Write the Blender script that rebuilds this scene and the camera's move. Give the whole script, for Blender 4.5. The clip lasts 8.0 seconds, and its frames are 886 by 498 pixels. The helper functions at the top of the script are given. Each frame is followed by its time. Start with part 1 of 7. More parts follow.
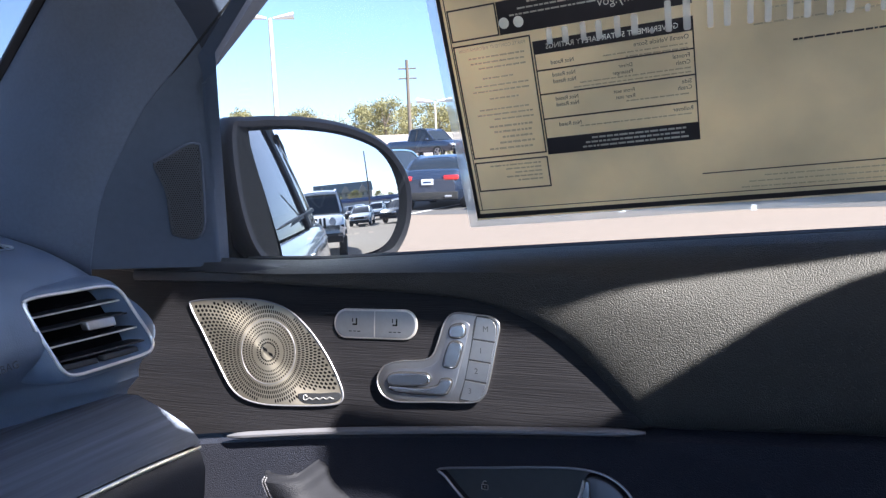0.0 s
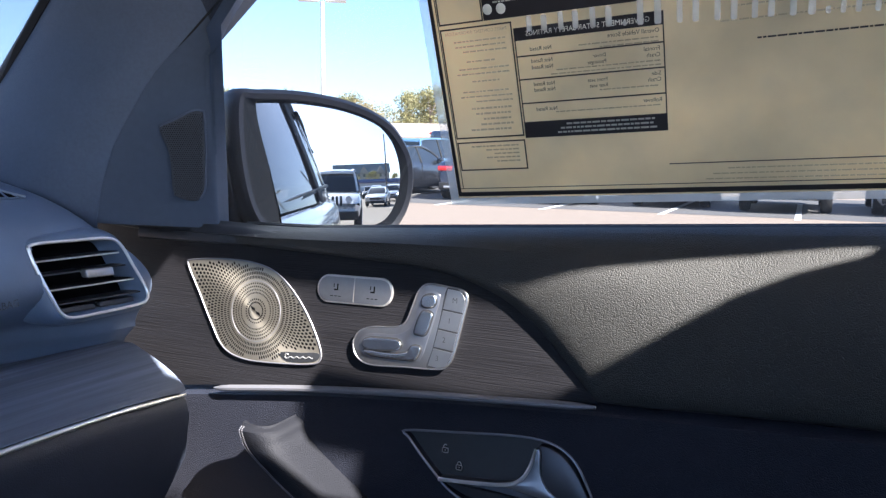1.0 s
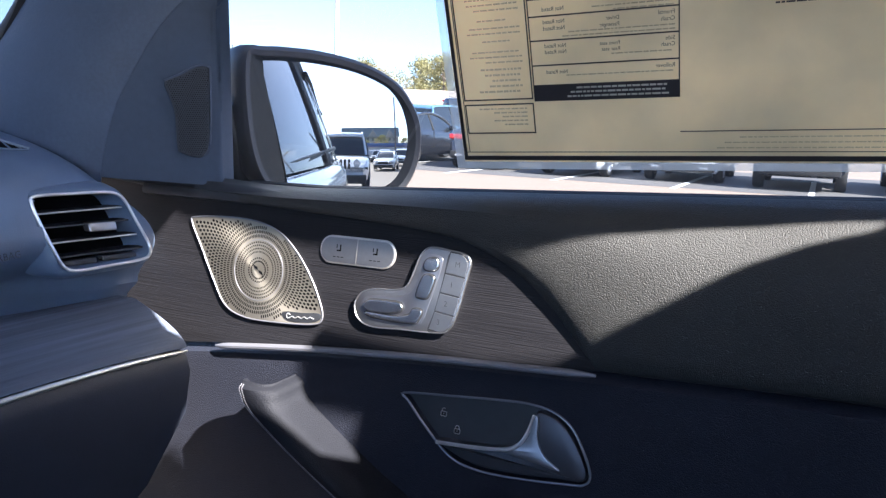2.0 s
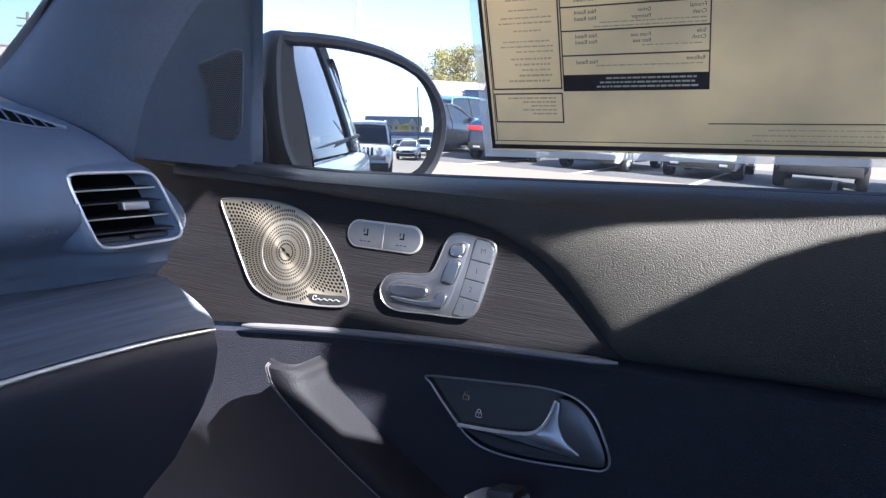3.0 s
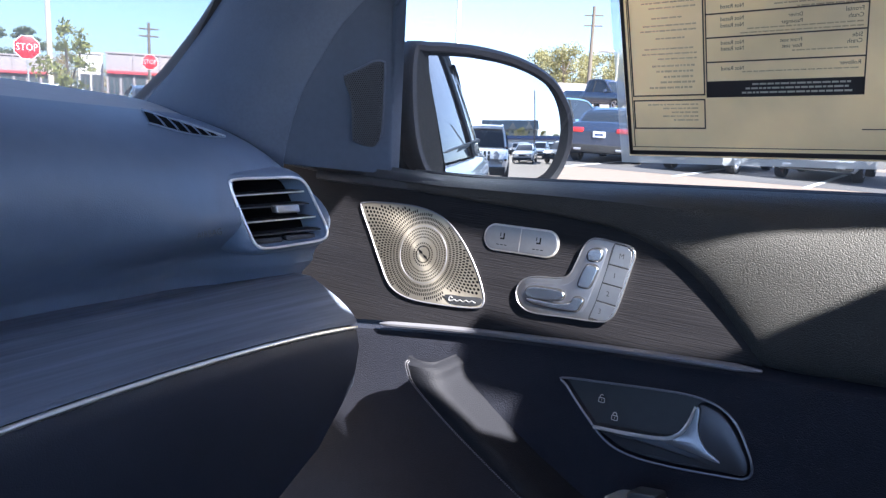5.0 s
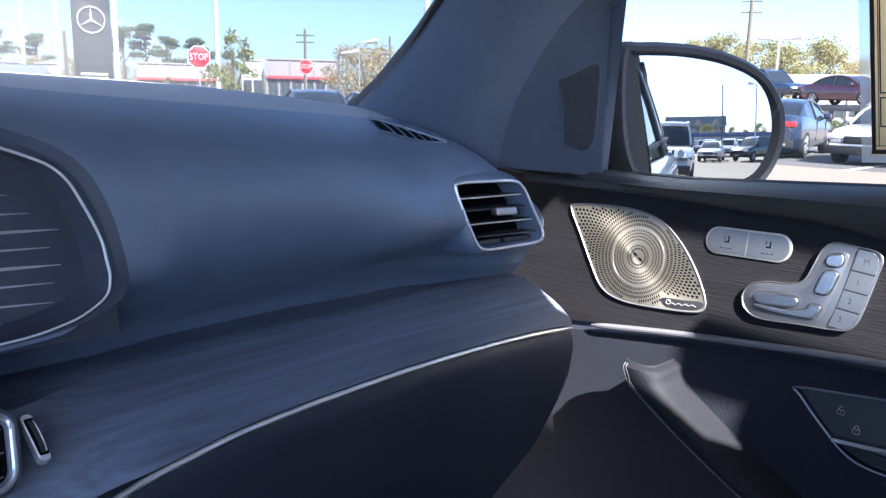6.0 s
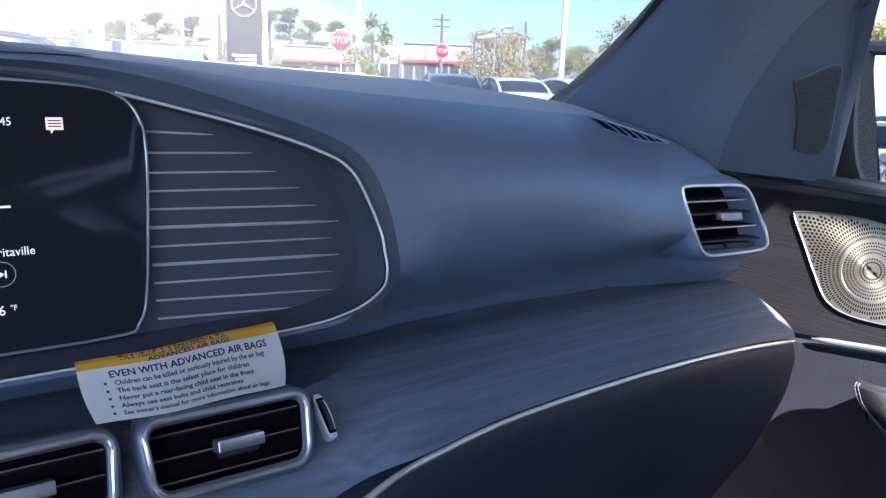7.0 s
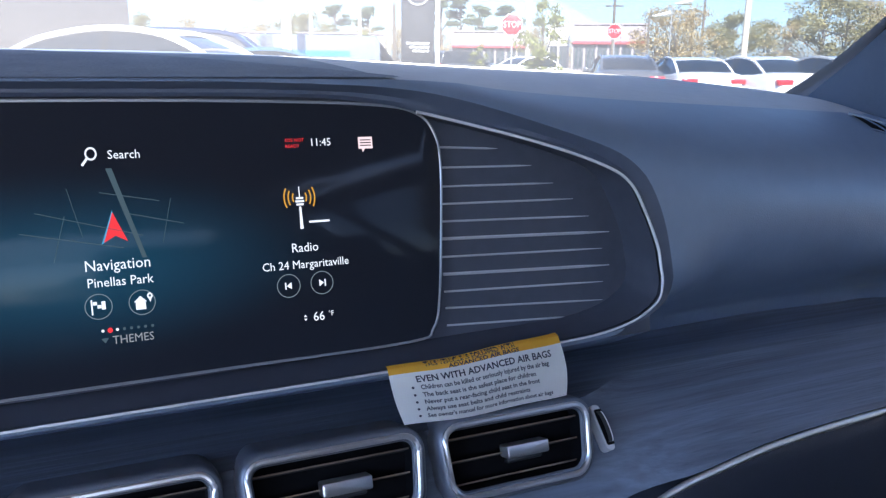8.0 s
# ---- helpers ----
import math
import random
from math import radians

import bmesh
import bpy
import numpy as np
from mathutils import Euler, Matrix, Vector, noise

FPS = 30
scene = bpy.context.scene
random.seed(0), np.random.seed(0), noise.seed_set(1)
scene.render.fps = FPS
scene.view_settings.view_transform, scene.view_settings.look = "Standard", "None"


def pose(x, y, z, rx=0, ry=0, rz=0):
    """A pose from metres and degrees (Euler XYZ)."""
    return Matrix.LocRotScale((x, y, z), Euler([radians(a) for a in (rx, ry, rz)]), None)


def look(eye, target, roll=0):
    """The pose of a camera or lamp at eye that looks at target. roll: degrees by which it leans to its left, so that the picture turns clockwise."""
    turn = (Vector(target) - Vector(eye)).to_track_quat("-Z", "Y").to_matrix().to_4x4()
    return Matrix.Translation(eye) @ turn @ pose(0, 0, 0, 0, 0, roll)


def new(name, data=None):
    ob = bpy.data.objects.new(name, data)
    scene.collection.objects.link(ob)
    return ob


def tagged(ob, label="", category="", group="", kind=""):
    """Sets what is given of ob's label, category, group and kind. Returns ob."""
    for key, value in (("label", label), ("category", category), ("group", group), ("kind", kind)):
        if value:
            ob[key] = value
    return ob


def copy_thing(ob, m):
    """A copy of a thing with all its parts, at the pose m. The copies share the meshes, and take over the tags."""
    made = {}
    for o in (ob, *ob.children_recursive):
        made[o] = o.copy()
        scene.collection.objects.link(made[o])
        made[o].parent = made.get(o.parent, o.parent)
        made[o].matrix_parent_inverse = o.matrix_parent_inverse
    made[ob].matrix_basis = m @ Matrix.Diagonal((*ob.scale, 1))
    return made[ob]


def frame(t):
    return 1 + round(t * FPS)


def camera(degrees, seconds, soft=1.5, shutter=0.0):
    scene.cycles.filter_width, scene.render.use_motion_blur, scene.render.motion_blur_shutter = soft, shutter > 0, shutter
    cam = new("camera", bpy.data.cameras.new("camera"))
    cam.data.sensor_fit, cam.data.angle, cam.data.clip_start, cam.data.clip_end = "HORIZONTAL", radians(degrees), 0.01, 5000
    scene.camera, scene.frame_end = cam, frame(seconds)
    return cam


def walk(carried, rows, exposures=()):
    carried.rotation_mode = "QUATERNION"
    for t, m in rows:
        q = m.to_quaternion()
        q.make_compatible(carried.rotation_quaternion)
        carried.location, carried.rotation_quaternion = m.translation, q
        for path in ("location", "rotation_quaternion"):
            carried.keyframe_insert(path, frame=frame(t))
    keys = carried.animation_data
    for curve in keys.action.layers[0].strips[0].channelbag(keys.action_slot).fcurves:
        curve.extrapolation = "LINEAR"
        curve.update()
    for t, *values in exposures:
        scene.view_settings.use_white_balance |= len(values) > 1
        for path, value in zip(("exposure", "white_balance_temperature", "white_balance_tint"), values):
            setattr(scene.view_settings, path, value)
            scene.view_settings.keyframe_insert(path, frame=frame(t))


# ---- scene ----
PATH = [
    (0.0, (-0.0580, -0.0530, 1.2925), (-0.8137, 1.7845, 1.0632), -2.68),
    (0.5, (-0.0081, -0.0724, 1.2986), (-0.8292, 1.7370, 1.0708), -0.41),
    (1.0, (0.0054, -0.0634, 1.2805), (-0.8396, 1.7318, 1.0290), 0.56),
    (1.5, (0.0083, -0.0523, 1.2768), (-0.8375, 1.7342, 0.9722), 1.34),
    (3.0, (0.0038, -0.0697, 1.2718), (-0.8891, 1.6839, 0.9145), 3.27),
    (3.5, (0.0028, -0.0728, 1.2709), (-0.9113, 1.6693, 0.9114), 3.34),
    (4.0, (0.0022, -0.0771, 1.2662), (-0.9329, 1.6527, 0.9013), 3.71),
    (4.2, (0.0036, -0.0735, 1.2657), (-0.9426, 1.6488, 0.8934), 3.63),
    (5.5, (-0.0450, -0.1399, 1.2800), (-1.3029, 1.3718, 0.9161), 1.92),
    (6.0, (-0.0697, -0.1658, 1.2799), (-1.4590, 1.2204, 0.8945), 1.21),
    (6.5, (-0.0933, -0.1977, 1.2886), (-1.5680, 1.0914, 0.8844), 1.43),
    (7.0, (-0.1289, -0.2424, 1.2898), (-1.7175, 0.8936, 0.8585), 2.30),
    (7.5, (-0.1513, -0.2818, 1.3030), (-1.8648, 0.6398, 0.8394), 1.45),
    (8.0, (-0.1641, -0.3089, 1.3070), (-1.9506, 0.4505, 0.8255), 0.57),
]
cam = camera(60.0, 8.0, 1.35)
walk(cam, [(t, look(eye, target, roll)) for t, eye, target, roll in PATH], [(0.0, 3.18, 5900, 12), (0.7, 3.22, 5900, 12), (1.5, 3.38, 5850, 13), (4.0, 3.48, 5800, 13), (5.5, 3.43, 5780, 12), (6.5, 3.52, 5780, 11), (7.3, 3.60, 5800, 11), (8.0, 3.58, 5850, 11)])

# ---- world, sun, exposure ----
SUN_WAY = Vector((-1.10, 0.36, -1.00)).normalized()
world = bpy.data.worlds.new("sky_world")
scene.world = world
world.use_nodes = True
wn = world.node_tree
sky = wn.nodes.new("ShaderNodeTexSky")
sky.sky_type, sky.sun_disc = "NISHITA", False
sky.sun_elevation = math.asin(-SUN_WAY.z)
sky.sun_rotation = math.atan2(-SUN_WAY.x, -SUN_WAY.y)
sky.air_density, sky.dust_density, sky.ozone_density = 0.7, 1.3, 2.8
wn.nodes["Background"].inputs["Strength"].default_value = 0.12
wn.links.new(sky.outputs[0], wn.nodes["Background"].inputs["Color"])
sun = new("sun", bpy.data.lights.new("sun", "SUN"))
sun.data.energy, sun.data.angle, sun.data.color = 5.0, radians(0.6), (1.0, 0.93, 0.82)
sun.matrix_world = look((0, 0, 30), Vector((0, 0, 30)) + SUN_WAY)


# ---- materials ----
def links(nt, a, b):
    nt.links.new(a, b)


def surface(name, base, rough=0.5, metal=0.0, vary=0.25, scale=40.0, grain=0.0, grain_scale=600.0, kind="noise",
            coat=0.0, spec=0.5, stretch=(1, 1, 1), rough_vary=0.1, each=0.0, emit=None, large=3.0):
    """A procedural surface: colour varied at two scales, rough gloss and a fine relief."""
    m = bpy.data.materials.new(name)
    m.use_nodes = True
    nt = m.node_tree
    bs = nt.nodes["Principled BSDF"]
    co = nt.nodes.new("ShaderNodeTexCoord")
    mp = nt.nodes.new("ShaderNodeMapping")
    mp.inputs["Scale"].default_value = stretch
    links(nt, co.outputs["Object"], mp.inputs["Vector"])
    n1 = nt.nodes.new("ShaderNodeTexNoise")
    n1.inputs["Scale"].default_value, n1.inputs["Detail"].default_value = scale, 5
    links(nt, mp.outputs[0], n1.inputs["Vector"])
    n2 = nt.nodes.new("ShaderNodeTexNoise")
    n2.inputs["Scale"].default_value, n2.inputs["Detail"].default_value = scale / 11.0 * large / 3.0, 3
    links(nt, mp.outputs[0], n2.inputs["Vector"])
    add = nt.nodes.new("ShaderNodeMath")
    add.operation = "MULTIPLY_ADD"
    add.inputs[1].default_value = 0.5
    links(nt, n1.outputs["Fac"], add.inputs[0])
    half = nt.nodes.new("ShaderNodeMath")
    half.operation = "MULTIPLY"
    half.inputs[1].default_value = 0.5
    links(nt, n2.outputs["Fac"], half.inputs[0])
    links(nt, half.outputs[0], add.inputs[2])
    value = add.outputs[0]
    if each:
        info = nt.nodes.new("ShaderNodeObjectInfo")
        k = nt.nodes.new("ShaderNodeMath")
        k.operation = "MULTIPLY_ADD"
        k.inputs[1].default_value = each
        links(nt, info.outputs["Random"], k.inputs[0])
        links(nt, value, k.inputs[2])
        value = k.outputs[0]
    ramp = nt.nodes.new("ShaderNodeMapRange")
    ramp.inputs["From Min"].default_value, ramp.inputs["From Max"].default_value = 0.25, 0.75
    ramp.inputs["To Min"].default_value, ramp.inputs["To Max"].default_value = 1 - vary, 1 + vary
    links(nt, value, ramp.inputs["Value"])
    mix = nt.nodes.new("ShaderNodeVectorMath")
    mix.operation = "SCALE"
    mix.inputs[0].default_value = base
    links(nt, ramp.outputs[0], mix.inputs["Scale"])
    links(nt, mix.outputs[0], bs.inputs["Base Color"])
    r = nt.nodes.new("ShaderNodeMapRange")
    r.inputs["From Min"].default_value, r.inputs["From Max"].default_value = 0.3, 0.7
    r.inputs["To Min"].default_value, r.inputs["To Max"].default_value = max(0.0, rough - rough_vary * rough), min(1.0, rough + rough_vary * rough)
    links(nt, n2.outputs["Fac"], r.inputs["Value"])
    links(nt, r.outputs[0], bs.inputs["Roughness"])
    bs.inputs["Metallic"].default_value = metal
    bs.inputs["Coat Weight"].default_value = coat
    bs.inputs["Coat Roughness"].default_value = 0.05
    bs.inputs["Specular IOR Level"].default_value = spec
    if emit:
        bs.inputs["Emission Color"].default_value = (*emit[0], 1)
        bs.inputs["Emission Strength"].default_value = emit[1]
    if grain:
        if kind == "leather":
            g = nt.nodes.new("ShaderNodeTexVoronoi")
            g.feature = "F1"
            g.inputs["Scale"].default_value = grain_scale
            out = g.outputs["Distance"]
        else:
            g = nt.nodes.new("ShaderNodeTexNoise")
            g.inputs["Scale"].default_value, g.inputs["Detail"].default_value = grain_scale, 4
            out = g.outputs["Fac"]
        links(nt, mp.outputs[0], g.inputs["Vector"])
        b = nt.nodes.new("ShaderNodeBump")
        b.inputs["Strength"].default_value, b.inputs["Distance"].default_value = min(1.0, grain), 0.0006 * max(1.0, grain) * (1.1 if kind == "leather" else 1.0)
        b.invert = kind == "leather"
        links(nt, out, b.inputs["Height"])
        links(nt, b.outputs[0], bs.inputs["Normal"])
    return m


def clear_glass(name, tint=(1, 1, 1), gloss=0.03, rough=0.0):
    """Thin clear glass: what lies behind shows straight through, with a faint reflection."""
    m = bpy.data.materials.new(name)
    m.use_nodes = True
    nt = m.node_tree
    nt.nodes.remove(nt.nodes["Principled BSDF"])
    tr = nt.nodes.new("ShaderNodeBsdfTransparent")
    tr.inputs["Color"].default_value = (*tint, 1)
    gl = nt.nodes.new("ShaderNodeBsdfGlossy")
    gl.inputs["Roughness"].default_value = rough
    lw = nt.nodes.new("ShaderNodeLayerWeight")
    lw.inputs["Blend"].default_value = 0.5
    pw = nt.nodes.new("ShaderNodeMath")
    pw.operation = "POWER"
    pw.inputs[1].default_value = 4.5
    links(nt, lw.outputs["Facing"], pw.inputs[0])
    ad = nt.nodes.new("ShaderNodeMath")
    ad.operation = "MULTIPLY_ADD"
    ad.inputs[1].default_value, ad.inputs[2].default_value = 0.9, gloss
    links(nt, pw.outputs[0], ad.inputs[0])
    mx = nt.nodes.new("ShaderNodeMixShader")
    links(nt, ad.outputs[0], mx.inputs[0])
    links(nt, tr.outputs[0], mx.inputs[1])
    links(nt, gl.outputs[0], mx.inputs[2])
    links(nt, mx.outputs[0], nt.nodes["Material Output"].inputs["Surface"])
    return m


def glow(name, colour, strength):
    m = bpy.data.materials.new(name)
    m.use_nodes = True
    nt = m.node_tree
    nt.nodes.remove(nt.nodes["Principled BSDF"])
    em = nt.nodes.new("ShaderNodeEmission")
    em.inputs["Color"].default_value, em.inputs["Strength"].default_value = (*colour, 1), strength
    links(nt, em.outputs[0], nt.nodes["Material Output"].inputs["Surface"])
    return m


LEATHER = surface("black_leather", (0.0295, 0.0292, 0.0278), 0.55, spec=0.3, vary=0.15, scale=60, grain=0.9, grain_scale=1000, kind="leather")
# darker, bluer copy of LEATHER: the lower door's shade put into its colour
LEATHER_LOW = surface("shaded_door_leather", (0.0140, 0.0155, 0.0235), 0.66, spec=0.19, vary=0.2, scale=60, grain=0.8, grain_scale=1000, kind="leather")
# darkest copy, colour toned down where the sun strikes the grab handle
GRABLEATHER = surface("smooth_toned_leather", (0.0080, 0.0086, 0.0120), 0.66, spec=0.22, vary=0.12, scale=60, grain=0.6, grain_scale=1000, kind="leather")
# black vinyl whose base colour carries the blue sheen of the sky
SOFT = surface("sky_sheen_vinyl", (0.132, 0.175, 0.258), 0.40, spec=0.85, vary=0.12, scale=50, grain=0.15, grain_scale=900, kind="leather")
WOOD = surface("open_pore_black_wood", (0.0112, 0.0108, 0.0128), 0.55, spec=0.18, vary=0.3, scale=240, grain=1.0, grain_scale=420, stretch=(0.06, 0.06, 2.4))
# same black wood, its colour lifted to pale blue for the shelf's skylight
WOOD_SHELF = surface("skylit_wood_shelf", (0.116, 0.138, 0.188), 0.55, spec=0.3, vary=0.6, scale=110, grain=1.0, grain_scale=330, stretch=(1.6, 0.05, 1.6))
ALU = surface("brushed_aluminium", (0.72, 0.67, 0.62), 0.50, 1.0, vary=0.12, scale=200, grain=0.1)
CHROME = surface("satin_chrome", (0.82, 0.81, 0.80), 0.34, 0.8, vary=0.06, scale=80)
PLASTIC = surface("black_plastic", (0.022, 0.023, 0.026), 0.45, vary=0.2, scale=120, grain=0.3, grain_scale=1500)
SAIL = surface("dark_sail_vinyl", (0.054, 0.071, 0.105), 0.62, spec=0.3, vary=0.15, scale=120, grain=0.4, grain_scale=1400)
PILLAR = surface("woven_pillar_cloth", (0.058, 0.079, 0.124), 0.50, vary=0.2, scale=300, grain=0.6, grain_scale=1600)
GLOSS = surface("gloss_black", (0.012, 0.013, 0.016), 0.06, vary=0.2, scale=60, rough_vary=0.2)
HOLE = surface("dark_hole", (0.005, 0.005, 0.006), 0.9, spec=0.05)
MESHCLOTH = surface("speaker_mesh", (0.044, 0.048, 0.057), 0.60, 0.0, vary=0.2, scale=300, grain=0.8, grain_scale=1300, kind="leather")
TOPMESH = surface("perforated_top_cover", (0.085, 0.100, 0.140), 0.60, 0.0, vary=0.2, scale=300, grain=1.0, grain_scale=330, kind="leather")
MIRROR = surface("mirror_silver", (0.50, 0.545, 0.57), 0.0, 1.0, vary=0.0, rough_vary=0)
BORDER = surface("dark_blue_black_trim", (0.064, 0.078, 0.116), 0.50, vary=0.12, scale=90, grain=0.2, grain_scale=1200)
# pale base and gloss put the windscreen's light into the dash top's colour
DASHTOP = surface("lit_dash_top", (0.40, 0.39, 0.40), 0.50, spec=0.8, vary=0.15, scale=70, grain=0.6, grain_scale=1000, kind="leather")
LEDGE = surface("smooth_ledge_vinyl", (0.030, 0.030, 0.033), 0.5, vary=0.1, scale=80, grain=0.15, grain_scale=900)
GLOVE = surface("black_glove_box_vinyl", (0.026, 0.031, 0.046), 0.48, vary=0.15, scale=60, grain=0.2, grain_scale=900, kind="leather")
# unseen cloth, set pale so that it bounces light into the cabin
HEADLINER = surface("headliner_cloth", (0.46, 0.46, 0.47), 0.9, vary=0.15, scale=200, grain=0.5)
CARPAINT = surface("own_silver_paint", (0.40, 0.41, 0.42), 0.22, 0.55, vary=0.06, scale=30, coat=1.0)
# both tints lie far below clear glass, to dim the bright outside
DIMGLASS = clear_glass("dimming_window_glass", (0.305, 0.313, 0.318), 0.035)
WINDSCREEN = clear_glass("dimming_windscreen_glass", (0.158, 0.162, 0.164), 0.03)


def hazed(m, share):
    """A pale haze film on a glass: it scatters a small share of the light that falls on it."""
    nt = m.node_tree
    out = nt.nodes["Material Output"].inputs["Surface"]
    clean = out.links[0].from_socket
    both = nt.nodes.new("ShaderNodeMixShader")
    for k, kind in ((1, "ShaderNodeBsdfDiffuse"), (2, "ShaderNodeBsdfTranslucent")):
        sh = nt.nodes.new(kind)
        sh.inputs["Color"].default_value = (0.80, 0.76, 0.70, 1)
        links(nt, sh.outputs[0], both.inputs[k])
    film = nt.nodes.new("ShaderNodeMixShader")
    film.inputs[0].default_value = share
    links(nt, clean, film.inputs[1])
    links(nt, both.outputs[0], film.inputs[2])
    links(nt, film.outputs[0], out)


# painted haze on both window glasses, standing for veiling glare
hazed(WINDSCREEN, 0.085)
hazed(DIMGLASS, 0.014)
ALU_GREY = surface("grey_brushed_aluminium", (0.37, 0.355, 0.345), 0.40, 1.0, vary=0.1, scale=200, grain=0.08)
GRILLE = surface("radial_brushed_grille", (0.29, 0.262, 0.215), 0.44, 0.8, vary=0.12, scale=200, grain=0.1)
tan = GRILLE.node_tree.nodes.new("ShaderNodeTangent")
tan.direction_type, tan.axis = "RADIAL", "Y"
links(GRILLE.node_tree, tan.outputs[0], GRILLE.node_tree.nodes["Principled BSDF"].inputs["Tangent"])
GRILLE.node_tree.nodes["Principled BSDF"].inputs["Anisotropic"].default_value = 0.75
PALEGLASS = clear_glass("pale_window_glass", (0.94, 0.955, 0.96), 0.04)
ROOFGLASS = clear_glass("pale_roof_glass", (0.95, 0.93, 0.90), 0.03)
RIMMETAL = surface("satin_rim_metal", (0.56, 0.54, 0.53), 0.36, 1.0, vary=0.08, scale=90)
RUBBER = surface("black_rubber", (0.010, 0.010, 0.012), 0.7, vary=0.2, scale=80, spec=0.25)
STRIPMETAL = surface("dull_strip_metal", (0.22, 0.22, 0.245), 0.46, 0.6, vary=0.08, scale=90)
SILVER = surface("pale_satin_silver", (0.88, 0.88, 0.90), 0.42, 0.9, vary=0.05, scale=120)


# ---- helpers for shapes ----
def part(name, bm, material, parent=None, label="", smooth=True, recalc=True):
    if recalc:
        bmesh.ops.recalc_face_normals(bm, faces=bm.faces)
    me = bpy.data.meshes.new(name)
    bm.to_mesh(me)
    bm.free()
    return put(name, me, material, parent, label, smooth)


def put(name, me, material, parent=None, label="", smooth=True):
    me.materials.clear()
    me.materials.append(material)
    if smooth:
        me.polygons.foreach_set("use_smooth", [True] * len(me.polygons))
        me.set_sharp_from_angle(angle=radians(38))
    ob = new(name, me)
    if parent is not None:
        ob.parent = parent
        p, back = parent, Matrix.Identity(4)
        while p is not None:
            if p.type == "EMPTY":
                back = p.matrix_basis.inverted()
            p = p.parent
        ob.matrix_parent_inverse = back if parent.type == "EMPTY" else Matrix.Identity(4)
    if label:
        ob["label"] = label
    return ob


def thing(name, at, label, category, group="", kind=""):
    ob = new(name)
    ob.empty_display_size = 0.05
    ob.matrix_basis = Matrix.Translation(at)
    return tagged(ob, label, category, group, kind)


def curve(points, n=8, closed=False):
    """A smooth line through a few control points."""
    pts = [Vector(p) for p in points]
    out, m = [], len(pts)
    for i in range(m if closed else m - 1):
        if closed:
            a, b, c, d = (pts[(i + k) % m] for k in (-1, 0, 1, 2))
        else:
            a, b, c, d = pts[max(i - 1, 0)], pts[i], pts[i + 1], pts[min(i + 2, m - 1)]
        for j in range(n):
            t = j / n
            out.append(0.5 * (2 * b + (c - a) * t + (2 * a - 5 * b + 4 * c - d) * t * t + (3 * b - a - 3 * c + d) * t ** 3))
    if not closed:
        out.append(pts[-1])
    return out


def grid(bm, rows, closed=False):
    """Faces between rows of equally many points."""
    vs = [[bm.verts.new(p) for p in r] for r in rows]
    for a, b in zip(vs, vs[1:]):
        k = len(a)
        for i in range(k if closed else k - 1):
            j = (i + 1) % k
            bm.faces.new((a[i], a[j], b[j], b[i]))
    return vs


def tube(bm, pts, r, sides=8, closed=False, flat=1.0, up=Vector((0, 0, 1)), cap=True):
    """A rounded bar along a line; flat squeezes it across `up`."""
    pts = [Vector(p) for p in pts]
    n = len(pts)
    rings = []
    for i, p in enumerate(pts):
        a = pts[(i - 1) % n] if closed or i else p
        b = pts[(i + 1) % n] if closed or i < n - 1 else p
        t = (b - a).normalized()
        u = up - t * up.dot(t)
        u = u.normalized() if u.length > 1e-6 else Vector((1, 0, 0))
        v = t.cross(u)
        rr = r(i / max(1, n - 1)) if callable(r) else r
        rings.append([p + rr * (math.cos(q) * u + flat * math.sin(q) * v) for q in [math.tau * k / sides for k in range(sides)]])
    if closed:
        rings.append(rings[0])
    vs = grid(bm, rings, closed=True)
    if cap and not closed:
        bm.faces.new(vs[0])
        bm.faces.new(vs[-1][::-1])
    if closed:
        bmesh.ops.remove_doubles(bm, verts=bm.verts, dist=1e-7)


def offset(loop, d):
    """A closed plane line moved inwards by d (2D)."""
    n = len(loop)
    area = sum(loop[i][0] * loop[(i + 1) % n][1] - loop[(i + 1) % n][0] * loop[i][1] for i in range(n))
    s = 1 if area > 0 else -1
    out = []
    for i in range(n):
        a, b, c = loop[i - 1], loop[i], loop[(i + 1) % n]
        t = (Vector((c[0], c[1])) - Vector((a[0], a[1]))).normalized()
        out.append((b[0] - s * t.y * d, b[1] + s * t.x * d))
    return out


def plate(bm, loop, put_at, thick, bevel=0.001, base=0.0, hollow=0.0):
    """A plate of a closed outline with rounded rim, mapped by put_at(u, v, height); hollow sinks its middle."""
    rings = [(0, base), (0, base + thick - bevel), (bevel * 0.3, base + thick - bevel * 0.3), (bevel, base + thick)]
    if hollow:
        rings += [(bevel + hollow * 0.5, base + thick - hollow), ]
    rows = []
    for d, h in rings:
        lp = offset(loop, d) if d else loop
        rows.append([put_at(p[0], p[1], h) for p in lp])
    vs = grid(bm, rows, closed=True)
    bm.faces.new(vs[-1])
    bm.faces.new(vs[0][::-1])


def box(bm, lo, hi, m=None, bevel=0.0):
    """A box, its edges bevelled."""
    m = m or Matrix.Identity(4)
    g = bmesh.ops.create_cube(bm, size=1.0)["verts"]
    c, s = (Vector(lo) + Vector(hi)) / 2, Vector(hi) - Vector(lo)
    for v in g:
        v.co = Vector((c.x + v.co.x * s.x, c.y + v.co.y * s.y, c.z + v.co.z * s.z))
    if bevel:
        es = list({e for v in g for e in v.link_edges})
        made = bmesh.ops.bevel(bm, geom=es, offset=bevel, segments=2, affect="EDGES", profile=0.5)
        g = list({v for f in made["faces"] for v in f.verts} | {v for v in g if v.is_valid})
    for v in g:
        v.co = m @ v.co


